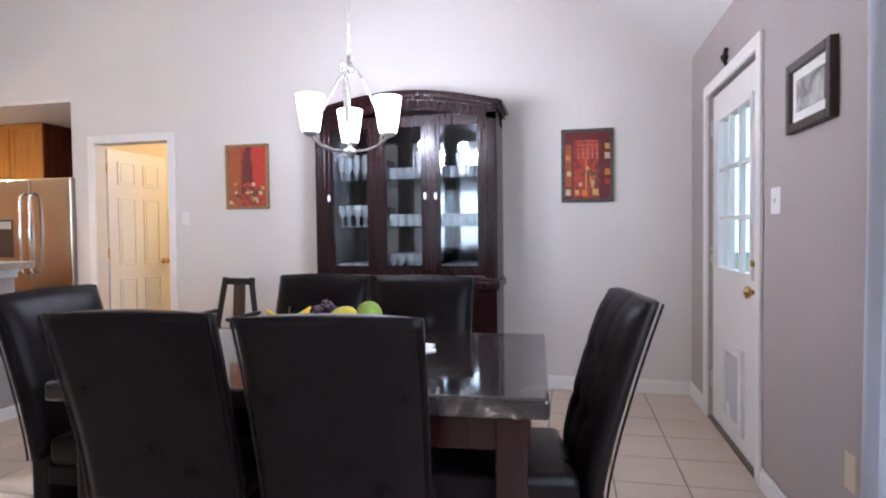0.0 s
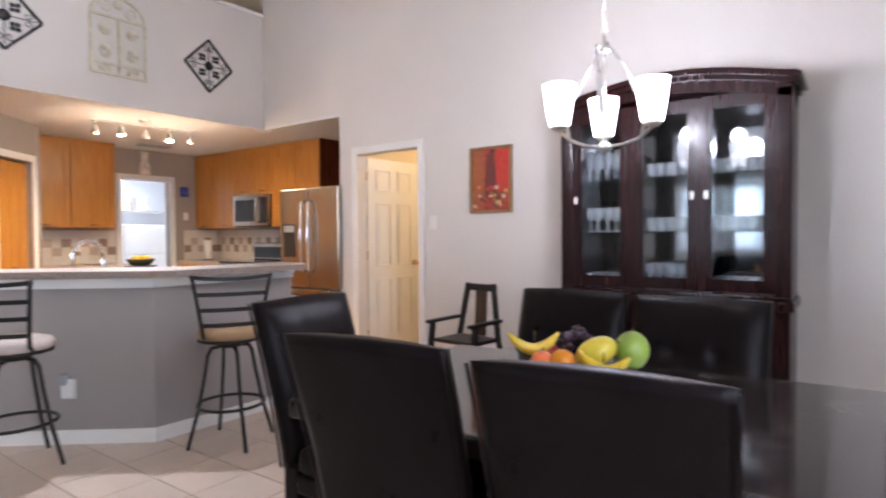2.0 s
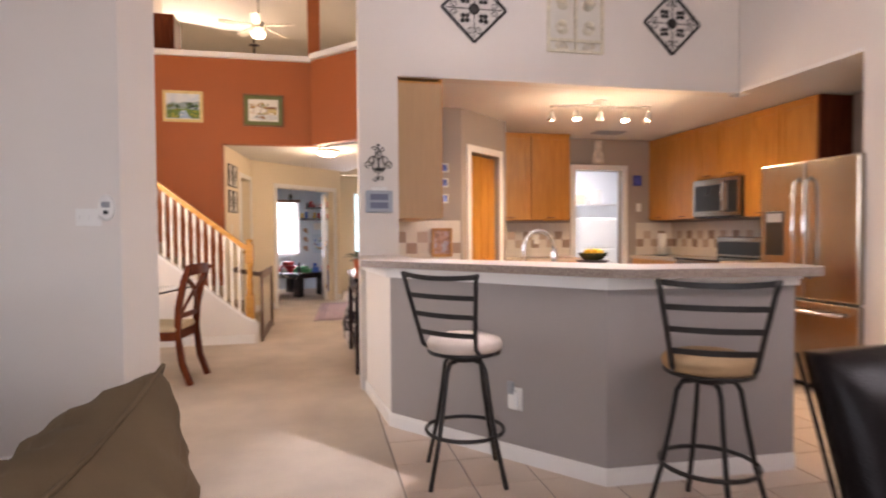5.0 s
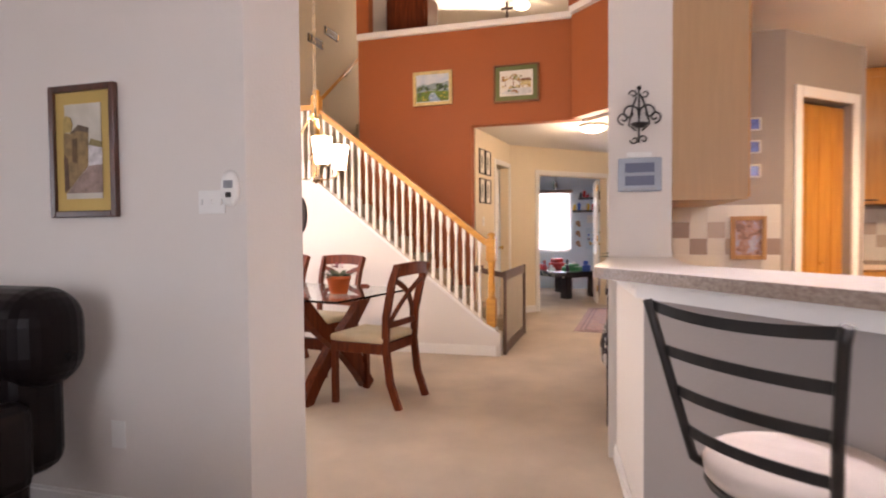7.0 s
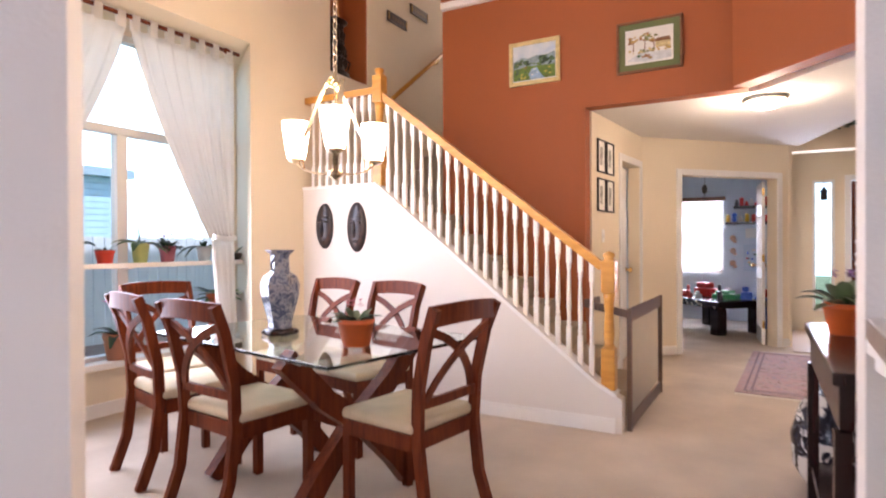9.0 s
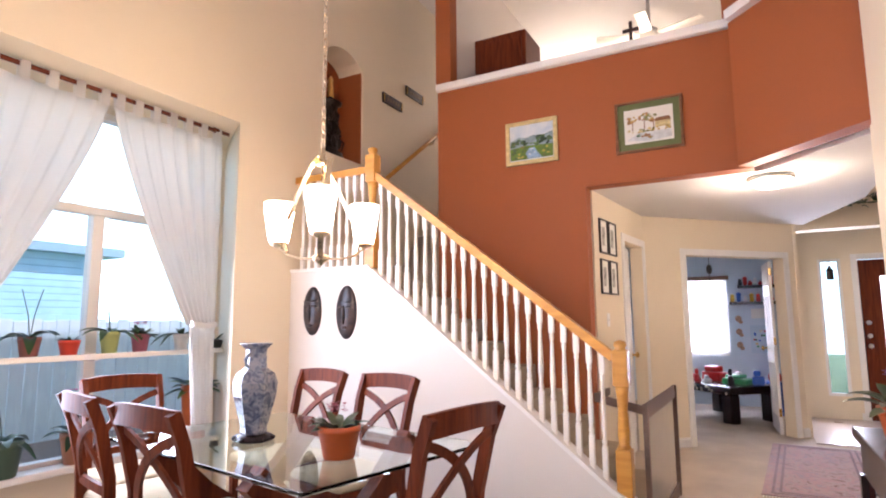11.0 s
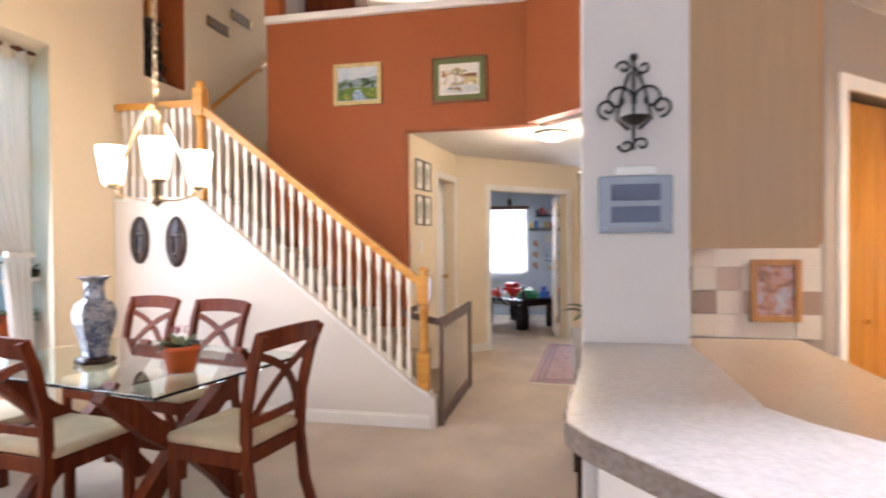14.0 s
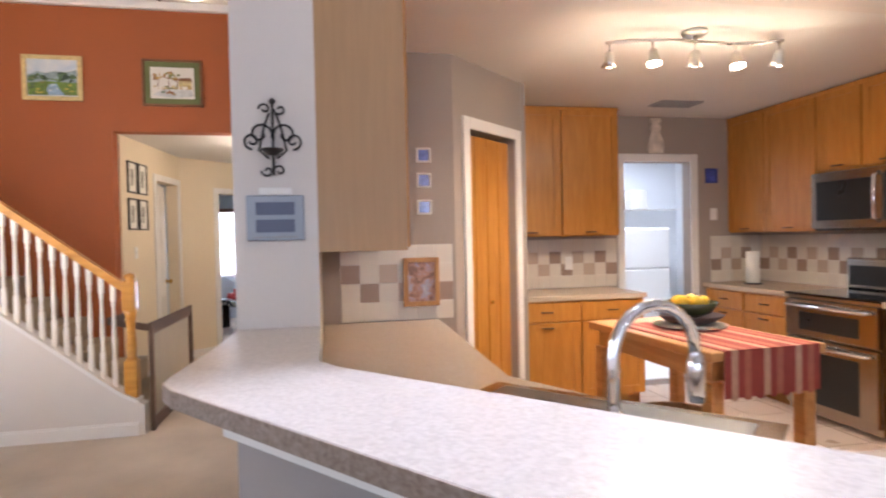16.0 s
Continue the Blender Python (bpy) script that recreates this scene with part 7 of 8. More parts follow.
# vase on its stand, pots and plants
VASEG = speckle("blue_white_porcelain", [(0.34, (0.045, 0.06, 0.12)), (0.46, (0.16, 0.18, 0.25)), (0.56, (0.34, 0.34, 0.37)), (0.66, (0.09, 0.11, 0.19)), (0.8, (0.42, 0.41, 0.40))], 26, 0.15, 5, 0.8, coat=0.5)
va = thing("vase", "tall hexagonal blue and white porcelain vase", "vase", pose(-6.63, -0.385, 0.759, 0, 0, 10))
b = bm_(); lathe(b, [(0.085, 0.0), (0.09, 0.012), (0.08, 0.03), (0.001, 0.032)], 6); part("stand", b, ESPRESSO, va, "carved dark wood stand")
for k in range(6):
    a = k * math.pi / 3
    b = bm_(); ball(b, (0.082 * math.cos(a), 0.082 * math.sin(a), 0.012), 0.014, 1, 1, 0.85, 6); part("foot", b, ESPRESSO, va)
b = bm_(); lathe(b, [(0.055, 0.032), (0.06, 0.04), (0.058, 0.06), (0.095, 0.20), (0.10, 0.26), (0.085, 0.30), (0.05, 0.325), (0.045, 0.37), (0.048, 0.41), (0.075, 0.435), (0.072, 0.437), (0.04, 0.41), (0.001, 0.40)], 6, smooth=False)
bmesh.ops.bevel(b, geom=[e for e in b.edges if e.calc_face_angle(0) > 0.6 and abs(e.verts[0].co.z - e.verts[1].co.z) > 0.01], offset=0.004, segments=2, affect="EDGES")
part("body", b, VASEG, va)
for s in (-1, 1):
    b = bm_(); tube(b, [(s * 0.047, 0, 0.39), (s * 0.075, 0, 0.37), (s * 0.07, 0, 0.34), (s * 0.05, 0, 0.33)], 0.007, 6); part("handle", b, VASEG, va)

LEAFS = {k: mat("leaf_" + k, c, 0.4, var=0.3, scale=25) for k, c in (("dark", (0.025, 0.065, 0.02)), ("mid", (0.05, 0.11, 0.025)), ("lime", (0.16, 0.24, 0.05)), ("grey", (0.10, 0.13, 0.07)))}


def leaf(bm, base, az, length, width, rise, droop, n=6):
    """One curved leaf blade with a raised midrib."""
    d = Vector((math.cos(az), math.sin(az), 0))
    s = Vector((-d.y, d.x, 0))
    prev = None
    for i in range(n + 1):
        t = i / n
        c = Vector(base) + d * (length * t) + Vector((0, 0, rise * t - droop * t * t))
        w = width * math.sin(math.pi * min(0.97, 0.08 + 0.9 * t)) ** 0.8
        row = [bm.verts.new(c - s * w / 2 + Vector((0, 0, w * 0.18))), bm.verts.new(c), bm.verts.new(c + s * w / 2 + Vector((0, 0, w * 0.18)))]
        if prev:
            for k in range(2):
                bm.faces.new((prev[k], prev[k + 1], row[k + 1], row[k])).smooth = True
        prev = row


def potted(name, loc, pot_col, r, h, label, kind, leafc="mid", seed=1, flower=None, scale=1.0):
    p = thing(name, label, "plant", pose(*loc))
    b = bm_(); lathe(b, [(r * 0.68, 0), (r * 0.72, 0.004), (r * 0.95, h * 0.8), (r, h * 0.82), (r, h), (r * 0.92, h), (r * 0.88, h * 0.85), (0.001, h * 0.84)], 22)
    part("pot", b, mat(name + "_glaze", pot_col, 0.45, var=0.1, scale=12), p)
    b = bm_(); lathe(b, [(0.001, h * 0.88), (r * 0.86, h * 0.86)], 14); part("soil", b, mat("soil", (0.03, 0.02, 0.014), 0.95), p)
    rr = random.Random(seed)
    lf = LEAFS[leafc]
    top = h * 0.86
    if kind == "orchid":
        for i in range(6):
            b = bm_(); leaf(b, (0, 0, top), i * 1.05 + rr.uniform(-0.3, 0.3), rr.uniform(0.13, 0.20) * scale, 0.055 * scale, rr.uniform(0.07, 0.13) * scale, rr.uniform(0.08, 0.15) * scale); part("leaf", b, lf, p)
        for i in range(2):
            a = rr.uniform(0, 6.28)
            b = bm_(); tube(b, [(0, 0, top), (0.02 * math.cos(a), 0.02 * math.sin(a), top + 0.12 * scale), (0.07 * math.cos(a), 0.07 * math.sin(a), top + 0.25 * scale)], 0.003, 5); part("stem", b, lf, p)
            if flower:
                for k in range(5):
                    b = bm_()
                    cx, cy, cz = 0.07 * math.cos(a) + rr.uniform(-0.03, 0.03), 0.07 * math.sin(a) + rr.uniform(-0.03, 0.03), top + 0.25 * scale - 0.03 * k * scale * 0.6
                    for q in range(5):
                        leaf(b, (cx, cy, cz), q * 1.257 + k, 0.03, 0.024, 0.012, 0.006, 4)
                    part("flower", b, mat(name + "_petal", flower, 0.5), p)
    elif kind == "bushy":
        for i in range(22):
            b = bm_(); a = rr.uniform(0, 6.28); q = rr.uniform(0.2, 1)
            leaf(b, (0.3 * r * math.cos(a), 0.3 * r * math.sin(a), top), a, (0.05 + 0.10 * q) * scale, 0.05 * scale, rr.uniform(0.03, 0.13) * scale, rr.uniform(0.02, 0.08) * scale); part("leaf", b, lf if i % 3 else LEAFS["dark"], p)
        if flower:
            for k in range(7):
                b = bm_(); a = rr.uniform(0, 6.28)
                for q in range(5):
                    leaf(b, (0.04 * math.cos(a), 0.04 * math.sin(a), top + 0.10 * scale + rr.uniform(0, 0.03)), q * 1.257, 0.018, 0.016, 0.008, 0.003, 4)
                part("flower", b, mat(name + "_petal", flower, 0.5), p)
    return p


potted("potted_violet", (-6.53, 0.185, 0.760), (0.52, 0.10, 0.02), 0.085, 0.125, "terracotta pot with rosette foliage on the glass table", "bushy", "grey", 2, (0.35, 0.06, 0.08), 0.72)
b = bm_(); box(b, -8.02, -5.62, -2.30, -2.04, 1.085, 1.092, 0.002)
solid("window_shelf", b, WINGLASS, "clear acrylic plant shelf across the window", "shelf").visible_shadow = False
b = bm_(); box(b, -8.02, -5.62, -2.045, -2.030, 1.07, 1.105, 0.003); 
for x in (-8.02, -6.9, -5.66):
    box(b, x, x + 0.03, -2.36, -2.04, 1.06, 1.085, 0.003)
solid("shelf_edging", b, TRIM, "white shelf edging and brackets", "shelf")
for args in (("potted_orchid", (-6.55, -2.17, 1.093), (0.25, 0.08, 0.06), 0.062, 0.125, "brown pot with an orchid on the window shelf", "orchid", "dark", 3, None, 1.2),
             ("potted_seedling", (-6.78, -2.17, 1.093), (0.62, 0.05, 0.02), 0.062, 0.10, "small red pot on the window shelf", "bushy", "dark", 4, None, 0.4),
             ("potted_orchid", (-7.04, -2.17, 1.093), (0.42, 0.47, 0.16), 0.062, 0.15, "lime green pot with an orchid on the window shelf", "orchid", "mid", 6, None, 1.1),
             ("potted_violet", (-7.26, -2.17, 1.093), (0.32, 0.09, 0.12), 0.062, 0.13, "plum pot with pink flowers on the window shelf", "bushy", "dark", 7, (0.70, 0.16, 0.42), 0.8),
             ("potted_orchid", (-7.59, -2.17, 1.093), (0.72, 0.70, 0.66), 0.058, 0.125, "white pot with a pale orchid on the window shelf", "orchid", "dark", 8, (0.80, 0.66, 0.60), 1.15),
             ("potted_succulent", (-7.87, -2.16, 1.093), (0.05, 0.035, 0.03), 0.085, 0.07, "dark shallow dish of succulents on the window shelf", "bushy", "grey", 9, (0.6, 0.35, 0.3), 0.6),
             ("potted_orchid", (-6.50, -2.27, 0.406), (0.05, 0.09, 0.06), 0.11, 0.21, "dark green pot with an orchid on the window sill", "orchid", "dark", 10, None, 1.3),
             ("potted_orchid", (-6.93, -2.27, 0.406), (0.40, 0.17, 0.09), 0.10, 0.19, "terracotta pot with pink orchid on the window sill", "orchid", "dark", 12, (0.66, 0.08, 0.36), 1.2),
             ("potted_croton", (-7.80, -2.24, 0.406), (0.60, 0.12, 0.02), 0.11, 0.42, "tall orange pot with lime foliage on the sill", "bushy", "lime", 13, None, 1.5)):
    potted(*args)

# tab-top curtains on a wooden rod
LINEN = cloth("sheer_linen", (0.88, 0.84, 0.80), 0.72, 0.08)
ct = thing("tab_curtains", "cream tab-top sheer curtains tied open on a rod", "curtain", pose(0, 0, 0))
YR = -1.90
b = bm_(); tube(b, [(-7.72, YR, 2.765), (-5.62, YR, 2.755)], 0.014, 10); part("rod", b, CHERRY, ct)
b = bm_(); ball(b, (-7.60, YR, 2.765), 0.022, 1.8, 1, 1, 8); part("finial", b, CHERRY, ct)
b = bm_(); drape(b, ((-6.80, YR, 2.685), (-7.66, YR, 2.69)), ((-7.42, YR, 1.28), (-7.66, YR, 1.28)), 7, 0.020, 84, 24); part("panel", b, LINEN, ct)
b = bm_(); drape(b, ((-6.77, YR, 2.685), (-5.75, YR, 2.685)), ((-6.06, YR, 1.15), (-5.75, YR, 1.15)), 8, 0.020, 72, 22); part("panel", b, LINEN, ct)
b = bm_(); drape(b, ((-7.44, YR, 1.285), (-7.66, YR, 1.285)), ((-7.50, YR, 0.52), (-7.68, YR, 0.52)), 4, 0.018, 40, 12); part("panel", b, LINEN, ct)
b = bm_(); bar(b, [(-7.43, YR + 0.03, 1.29), (-7.55, YR + 0.045, 1.275), (-7.67, YR + 0.02, 1.285)], 0.04, 0.006, (0, 0, 1)); part("tie", b, LINEN, ct)
for i in range(7):
    for x in (-6.835 - i * 0.130, -6.735 + i * 0.155):
        b = bm_(); bar(b, [(x, YR + 0.014, 2.67), (x, YR + 0.017, 2.78), (x, YR - 0.020, 2.78), (x, YR - 0.016, 2.67)], 0.055, 0.003, (1, 0, 0)); part("tab", b, LINEN, ct)

# masks on the knee wall
MASK = speckle("carved_dark_wood", [(0.35, (0.008, 0.006, 0.008)), (0.55, (0.03, 0.02, 0.022)), (0.75, (0.075, 0.04, 0.03))], 14, 0.3)
for yy_, zz, sc in ((-1.42, 1.385, 0.94), (-1.085, 1.37, 1.0)):
    b = bm_()
    ball(b, (0, 0, 0), 1.0, 0.098 * sc, 0.045, 0.205 * sc, 14)
    ball(b, (0, 0.045, -0.02), 0.02, 0.8, 1.0, 3.6, 8)
    for s in (-1, 1):
        ball(b, (s * 0.038, 0.036, 0.035), 0.02, 1.5, 0.7, 0.5, 8)
        ball(b, (s * 0.038, 0.034, 0.075), 0.02, 1.7, 0.6, 0.35, 8)
    ball(b, (0, 0.036, -0.115), 0.02, 1.5, 0.8, 0.6, 8)
    for v in b.verts:
        v.co.y = max(v.co.y, 0.001)
    solid("wall_mask", b, MASK, "dark carved oval wooden wall mask", "mask", pose(XK, yy_, zz, 0, 0, -90))

# ---- stair rail ----
b = bm_()
sk_ = [(-0.90, 1.70), (0.86, 0.30)]
bar(b, [(XK - 0.05, 0.98, 0.245), (XK - 0.05, 0.86, 0.31), (XK - 0.05, -0.90, 1.712), (XK - 0.05, -1.655, 1.712)], 0.13, 0.024, (1, 0, 0))
struct("stair_cap", b, TRIM, "white cap on the stair knee wall", "trim")
sr = thing("stair_railing", "oak handrail with white turned balusters and newel posts", "railing", pose(XK - 0.05, 0, 0))


def newel(y, z0, z1):
    b = bm_()
    h = z1 - z0
    box(b, -0.045, 0.045, y - 0.045, y + 0.045, z0, z0 + h * 0.30, 0.006); box(b, -0.045, 0.045, y - 0.045, y + 0.045, z0 + h * 0.70, z0 + h * 0.93, 0.006)
    lathe(b, [(0.044, z0 + h * 0.30), (0.03, z0 + h * 0.33), (0.036, z0 + h * 0.40), (0.028, z0 + h * 0.55), (0.036, z0 + h * 0.66), (0.042, z0 + h * 0.70)], 16, Matrix.Translation((0, y, 0)))
    lathe(b, [(0.045, z0 + h * 0.93), (0.03, z0 + h * 0.945), (0.04, z0 + h * 0.965), (0.036, z0 + h * 0.985), (0.001, z0 + h)], 16, Matrix.Translation((0, y, 0)))
    return part("newel_post", b, RAILOAK, sr, "turned oak newel post")


newel(0.93, 0.27, 1.175)
newel(-0.89, 1.70, 2.655)
b = bm_(); bar(b, [(0, 0.89, 1.07), (0, -0.86, 2.42)], 0.06, 0.055, (1, 0, 0)); part("handrail", b, RAILOAK, sr, "honey oak handrail")
b = bm_(); bar(b, [(0, -0.93, 2.47), (0, -1.655, 2.47)], 0.06, 0.055, (1, 0, 0)); part("handrail", b, RAILOAK, sr, "honey oak level handrail")


def baluster(h, base):
    b = bm_()
    box(b, -0.016, 0.016, -0.016, 0.016, 0, base, 0.002); box(b, -0.016, 0.016, -0.016, 0.016, h - 0.14, h, 0.002)
    s = h - 0.14 - base
    lathe(b, [(0.016, base), (0.011, base + 0.01), (0.017, base + 0.025), (0.012, base + 0.05), (0.017, base + 0.3 * s), (0.015, base + 0.5 * s), (0.010, h - 0.19), (0.016, h - 0.165), (0.012, h - 0.15), (0.016, h - 0.14)], 10)
    return b


BAL = mat("baluster_white", (0.80, 0.77, 0.71), 0.35, var=0.02)
slope_me = mesh("baluster", baluster(0.765, 0.20), BAL)
level_me = mesh("baluster", baluster(0.735, 0.18), BAL)
for i in range(22):
    y = 0.84 - (i + 0.3) * (1.70 / 22)
    o = new("baluster", slope_me); o.parent = sr; o.location = (0, y, 0.322 + (0.86 - y) * 0.7955 - 0.01)
for i in range(9):
    o = new("baluster", level_me); o.parent = sr; o.location = (0, -0.98 - i * 0.075, 1.722)
# wall rail of the upper flight
wr = thing("wall_handrail", "oak wall handrail beside the upper stairs", "railing", pose(0, 0, 0))
b = bm_(); tube(b, [(-9.35, YW + 0.07, 2.66), (-11.3, YW + 0.07, 4.05)], 0.024, 10); part("rail", b, RAILOAK, wr)
for t in (0.1, 0.6):
    x, z = -9.35 - 1.95 * t, 2.64 + 1.39 * t
    b = bm_(); tube(b, [(x, YW, z - 0.06), (x, YW + 0.05, z - 0.05), (x, YW + 0.07, z)], 0.008, 6); part("bracket", b, BRASS, wr)
# plaques and niche statue
for x, z in ((-9.70, 3.67), (-10.16, 3.91)):
    pq = thing("wall_plaque", "narrow dark wooden wall plaque with gilt ends", "plaque", pose(x, YW, z, 0, 0, 0))
    b = bm_(); box(b, -0.19, 0.19, 0, 0.02, -0.055, 0.055, 0.004); part("board", b, DARKFRAME, pq)
    for s in (-1, 1):
        b = bm_(); box(b, s * 0.165, s * 0.18, 0.02, 0.026, -0.04, 0.04, 0.002); part("gilt_end", b, BRASS, pq)
    for k in range(5):
        b = bm_(); box(b, -0.12 + k * 0.05, -0.09 + k * 0.05, 0.02, 0.023, -0.02, 0.02, 0.002); part("carved_mark", b, mat("plaque_mark", (0.16, 0.10, 0.05), 0.6), pq)
b = bm_()
lathe(b, [(0.17, 0), (0.17, 0.035), (0.15, 0.04), (0.155, 0.07), (0.10, 0.09), (0.085, 0.16), (0.10, 0.22), (0.075, 0.30), (0.09, 0.36), (0.06, 0.42), (0.085, 0.47), (0.075, 0.53), (0.13, 0.555), (0.135, 0.575), (0.05, 0.585), (0.045, 0.60), (0.02, 0.62)], 14)
for k, (zc, rr_) in enumerate(((0.17, 0.14), (0.30, 0.11), (0.44, 0.09))):
    for a in (0.3, 1.35, 2.4, 3.45, 4.5, 5.55):
        ca, sa = math.cos(a + 0.4 * k), math.sin(a + 0.4 * k)
        ball(b, (rr_ * 0.72 * ca, rr_ * 0.72 * sa, zc), 0.034, 1, 1, 1.7, 7)
        ball(b, (rr_ * 0.80 * ca, rr_ * 0.80 * sa, zc + 0.075), 0.020, n=6)
        tube(b, [(rr_ * 0.75 * ca, rr_ * 0.75 * sa, zc + 0.04), (rr_ * 1.15 * ca, rr_ * 1.15 * sa, zc + 0.01), (rr_ * 0.95 * ca, rr_ * 0.95 * sa, zc - 0.07)], 0.011, 6)
solid("niche_statue", b, mat("dark_bronze", (0.03, 0.02, 0.016), 0.35, 0.5, var=0.3, scale=20), "dark carved statue standing in the niche", "statue", pose(-8.86, YW - 0.15, 2.841) @ Matrix.Diagonal((1, 0.7, 1, 1)))
b = bm_(); lathe(b, [(0.03, 0), (0.028, 0.08), (0.022, 0.14), (0.028, 0.18), (0.001, 0.22)], 12)
solid("gilt_finial", b, mat("gilt", (0.60, 0.34, 0.10), 0.4, 0.3), "gilt figure on top of the statue", "ornament", pose(-8.86, YW - 0.15, 3.461))

# folding mesh stair gate
sg = thing("stair_gate", "brown framed mesh safety gate across the stairs", "gate", pose(-8.30, 1.05, 0))
GATE = mat("gate_fabric", (0.13, 0.085, 0.065), 0.8, var=0.1, scale=30)
b = bm_(); bar(b, [(0, 0, 0.0), (0, 0, 0.80)], 0.03, 0.03); part("post", b, GATE, sg)
b = bm_(); bar(b, [(-1.15, 0.02, 0.0), (-1.15, 0.02, 0.80)], 0.03, 0.03); part("post", b, GATE, sg)
for z in (0.05, 0.755):
    b = bm_(); bar(b, [(0, 0, z), (-1.15, 0.02, z)], 0.09, 0.012, (0, 0, 1)); part("band", b, GATE, sg, "brown fabric band")
MESHM = cloth("white_netting", (0.80, 0.76, 0.70), 0.5, 0.68)
b = bm_(); box(b, -1.13, -0.02, 0.004, 0.007, 0.10, 0.71); part("netting", b, MESHM, sg, "pale see-through netting")
b = bm_(); bar(b, [(0.0, 0.0, 0.76), (-0.02, -0.30, 0.82), (-0.55, -0.33, 0.80)], 0.05, 0.012, (0, 0, 1)); part("strap", b, GATE, sg)

# ---- hall, foyer, loft ----
hl = thing("ceiling_light", "round frosted flush ceiling light", "lamp", pose(-9.72, 1.83, 2.39))
b = bm_(); lathe(b, [(0.16, 0), (0.165, -0.02), (0.15, -0.03)], 28); part("rim", b, NICKEL, hl)
b = bm_(); lathe(b, [(0.15, -0.02), (0.14, -0.05), (0.09, -0.078), (0.001, -0.088)], 28); part("bowl", b, SHADE_WARM, hl, "glowing frosted glass bowl")
lamp("hall_bulb", "POINT", Matrix.Translation((-9.72, 1.83, 2.20)), 24, (1.0, 0.80, 0.52), 0.10)
RUG = speckle("faded_persian_wool", [(0.32, (0.22, 0.12, 0.13)), (0.46, (0.42, 0.33, 0.33)), (0.55, (0.46, 0.28, 0.28)), (0.66, (0.30, 0.26, 0.31)), (0.8, (0.56, 0.48, 0.45))], 9, 0.95, 7, 1.2)
rg = thing("area_rug", "faded red and grey patterned rug with fringe", "rug", pose(-10.75, 2.02, 0.001, 0, 0, -3))
b = bm_(); box(b, -1.05, 1.05, -0.36, 0.42, 0, 0.010, 0.003); part("rug_body", b, RUG, rg)
b = bm_(); wallbox(b, "y", -0.37, 0.43, -1.06, 1.06, 0, 0.006); b.free()
b = bm_()
for k in range(2):
    o = 0.06 + 0.05 * k
    for q in ((-1.05 + o, 1.05 - o, -0.36 + o, -0.36 + o + 0.02), (-1.05 + o, 1.05 - o, 0.42 - o - 0.02, 0.42 - o), (-1.05 + o, -1.05 + o + 0.02, -0.36 + o, 0.42 - o), (1.05 - o - 0.02, 1.05 - o, -0.36 + o, 0.42 - o)):
        box(b, q[0], q[1], q[2], q[3], 0.010, 0.0115)
part("border", b, mat("rug_border", (0.24, 0.17, 0.20), 0.95, var=0.3, scale=30), rg)
b = bm_()
for i in range(40):
    y = -0.35 + 0.77 * i / 39
    for s in (-1, 1):
        box(b, s * 1.05, s * 1.11, y, y + 0.008, 0, 0.004)
part("fringe", b, MOUNT, rg)
cs = thing("console_table", "dark wood hall console table", "table", pose(-7.05, 1.985, 0))
b = bm_(); box(b, -0.62, 0.62, 0, 0.27, 0.80, 0.84, 0.006); part("tabletop", b, ESPRESSO, cs)
b = bm_(); box(b, -0.58, 0.58, 0.02, 0.26, 0.66, 0.80, 0.004); part("drawer_box", b, ESPRESSO, cs)
for sx in (-1, 1):
    for y in (0.03, 0.24):
        b = bm_(); bar(b, [(sx * 0.57, y, 0.66), (sx * 0.57, y, 0)], 0.045, 0.045); part("leg", b, ESPRESSO, cs)
b = bm_(); box(b, -0.58, 0.58, 0.02, 0.26, 0.16, 0.19, 0.004); part("shelf", b, ESPRESSO, cs)
potted("potted_violet", (-7.30, 2.11, 0.841), (0.52, 0.10, 0.02), 0.085, 0.13, "orange pot with a leafy violet on the console", "bushy", "grey", 21, (0.20, 0.08, 0.30), 1.2)
PATTERN = speckle("black_white_glaze", [(0.44, (0.012, 0.012, 0.02)), (0.5, (0.05, 0.05, 0.07)), (0.56, (0.62, 0.60, 0.56))], 12, 0.2, 2, 1.5)
b = bm_(); lathe(b, [(0.10, 0), (0.16, 0.10), (0.17, 0.25), (0.13, 0.40), (0.07, 0.48), (0.08, 0.54), (0.001, 0.54)], 22)
solid("floor_vase", b, PATTERN, "black and white patterned floor vase by the console", "vase", pose(-7.86, 2.10, 0.001))
# lantern in the sidelight, ivy on the shelf
ln = thing("lantern", "small black hanging lantern in the sidelight", "lantern", pose(-13.86, 2.55, 1.82))
b = bm_(); lathe(b, [(0.05, 0), (0.05, 0.012), (0.045, 0.014), (0.045, 0.11), (0.06, 0.12), (0.02, 0.16), (0.02, 0.18), (0.001, 0.19)], 6, smooth=False); part("body", b, IRON, ln)
b = bm_(); tube(b, [(0, 0, 0.18), (0, 0, 0.26)], 0.004, 5); part("hook", b, IRON, ln)
iv = thing("trailing_ivy", "trailing green ivy on the plant shelf", "plant", pose(-12.85, 2.2, 2.621))
rr = random.Random(31)
b = bm_()
for i in range(240):
    y = rr.uniform(0.0, 1.4); leaf(b, (rr.uniform(-0.05, 0.14), y, rr.uniform(0.0, 0.10) * (1 if rr.random() < 0.8 else -1.0) + 0.02), rr.uniform(0, 6.28), rr.uniform(0.05, 0.09), 0.05, 0.02, 0.05, 3)
part("foliage", b, LEAFS["dark"], iv)
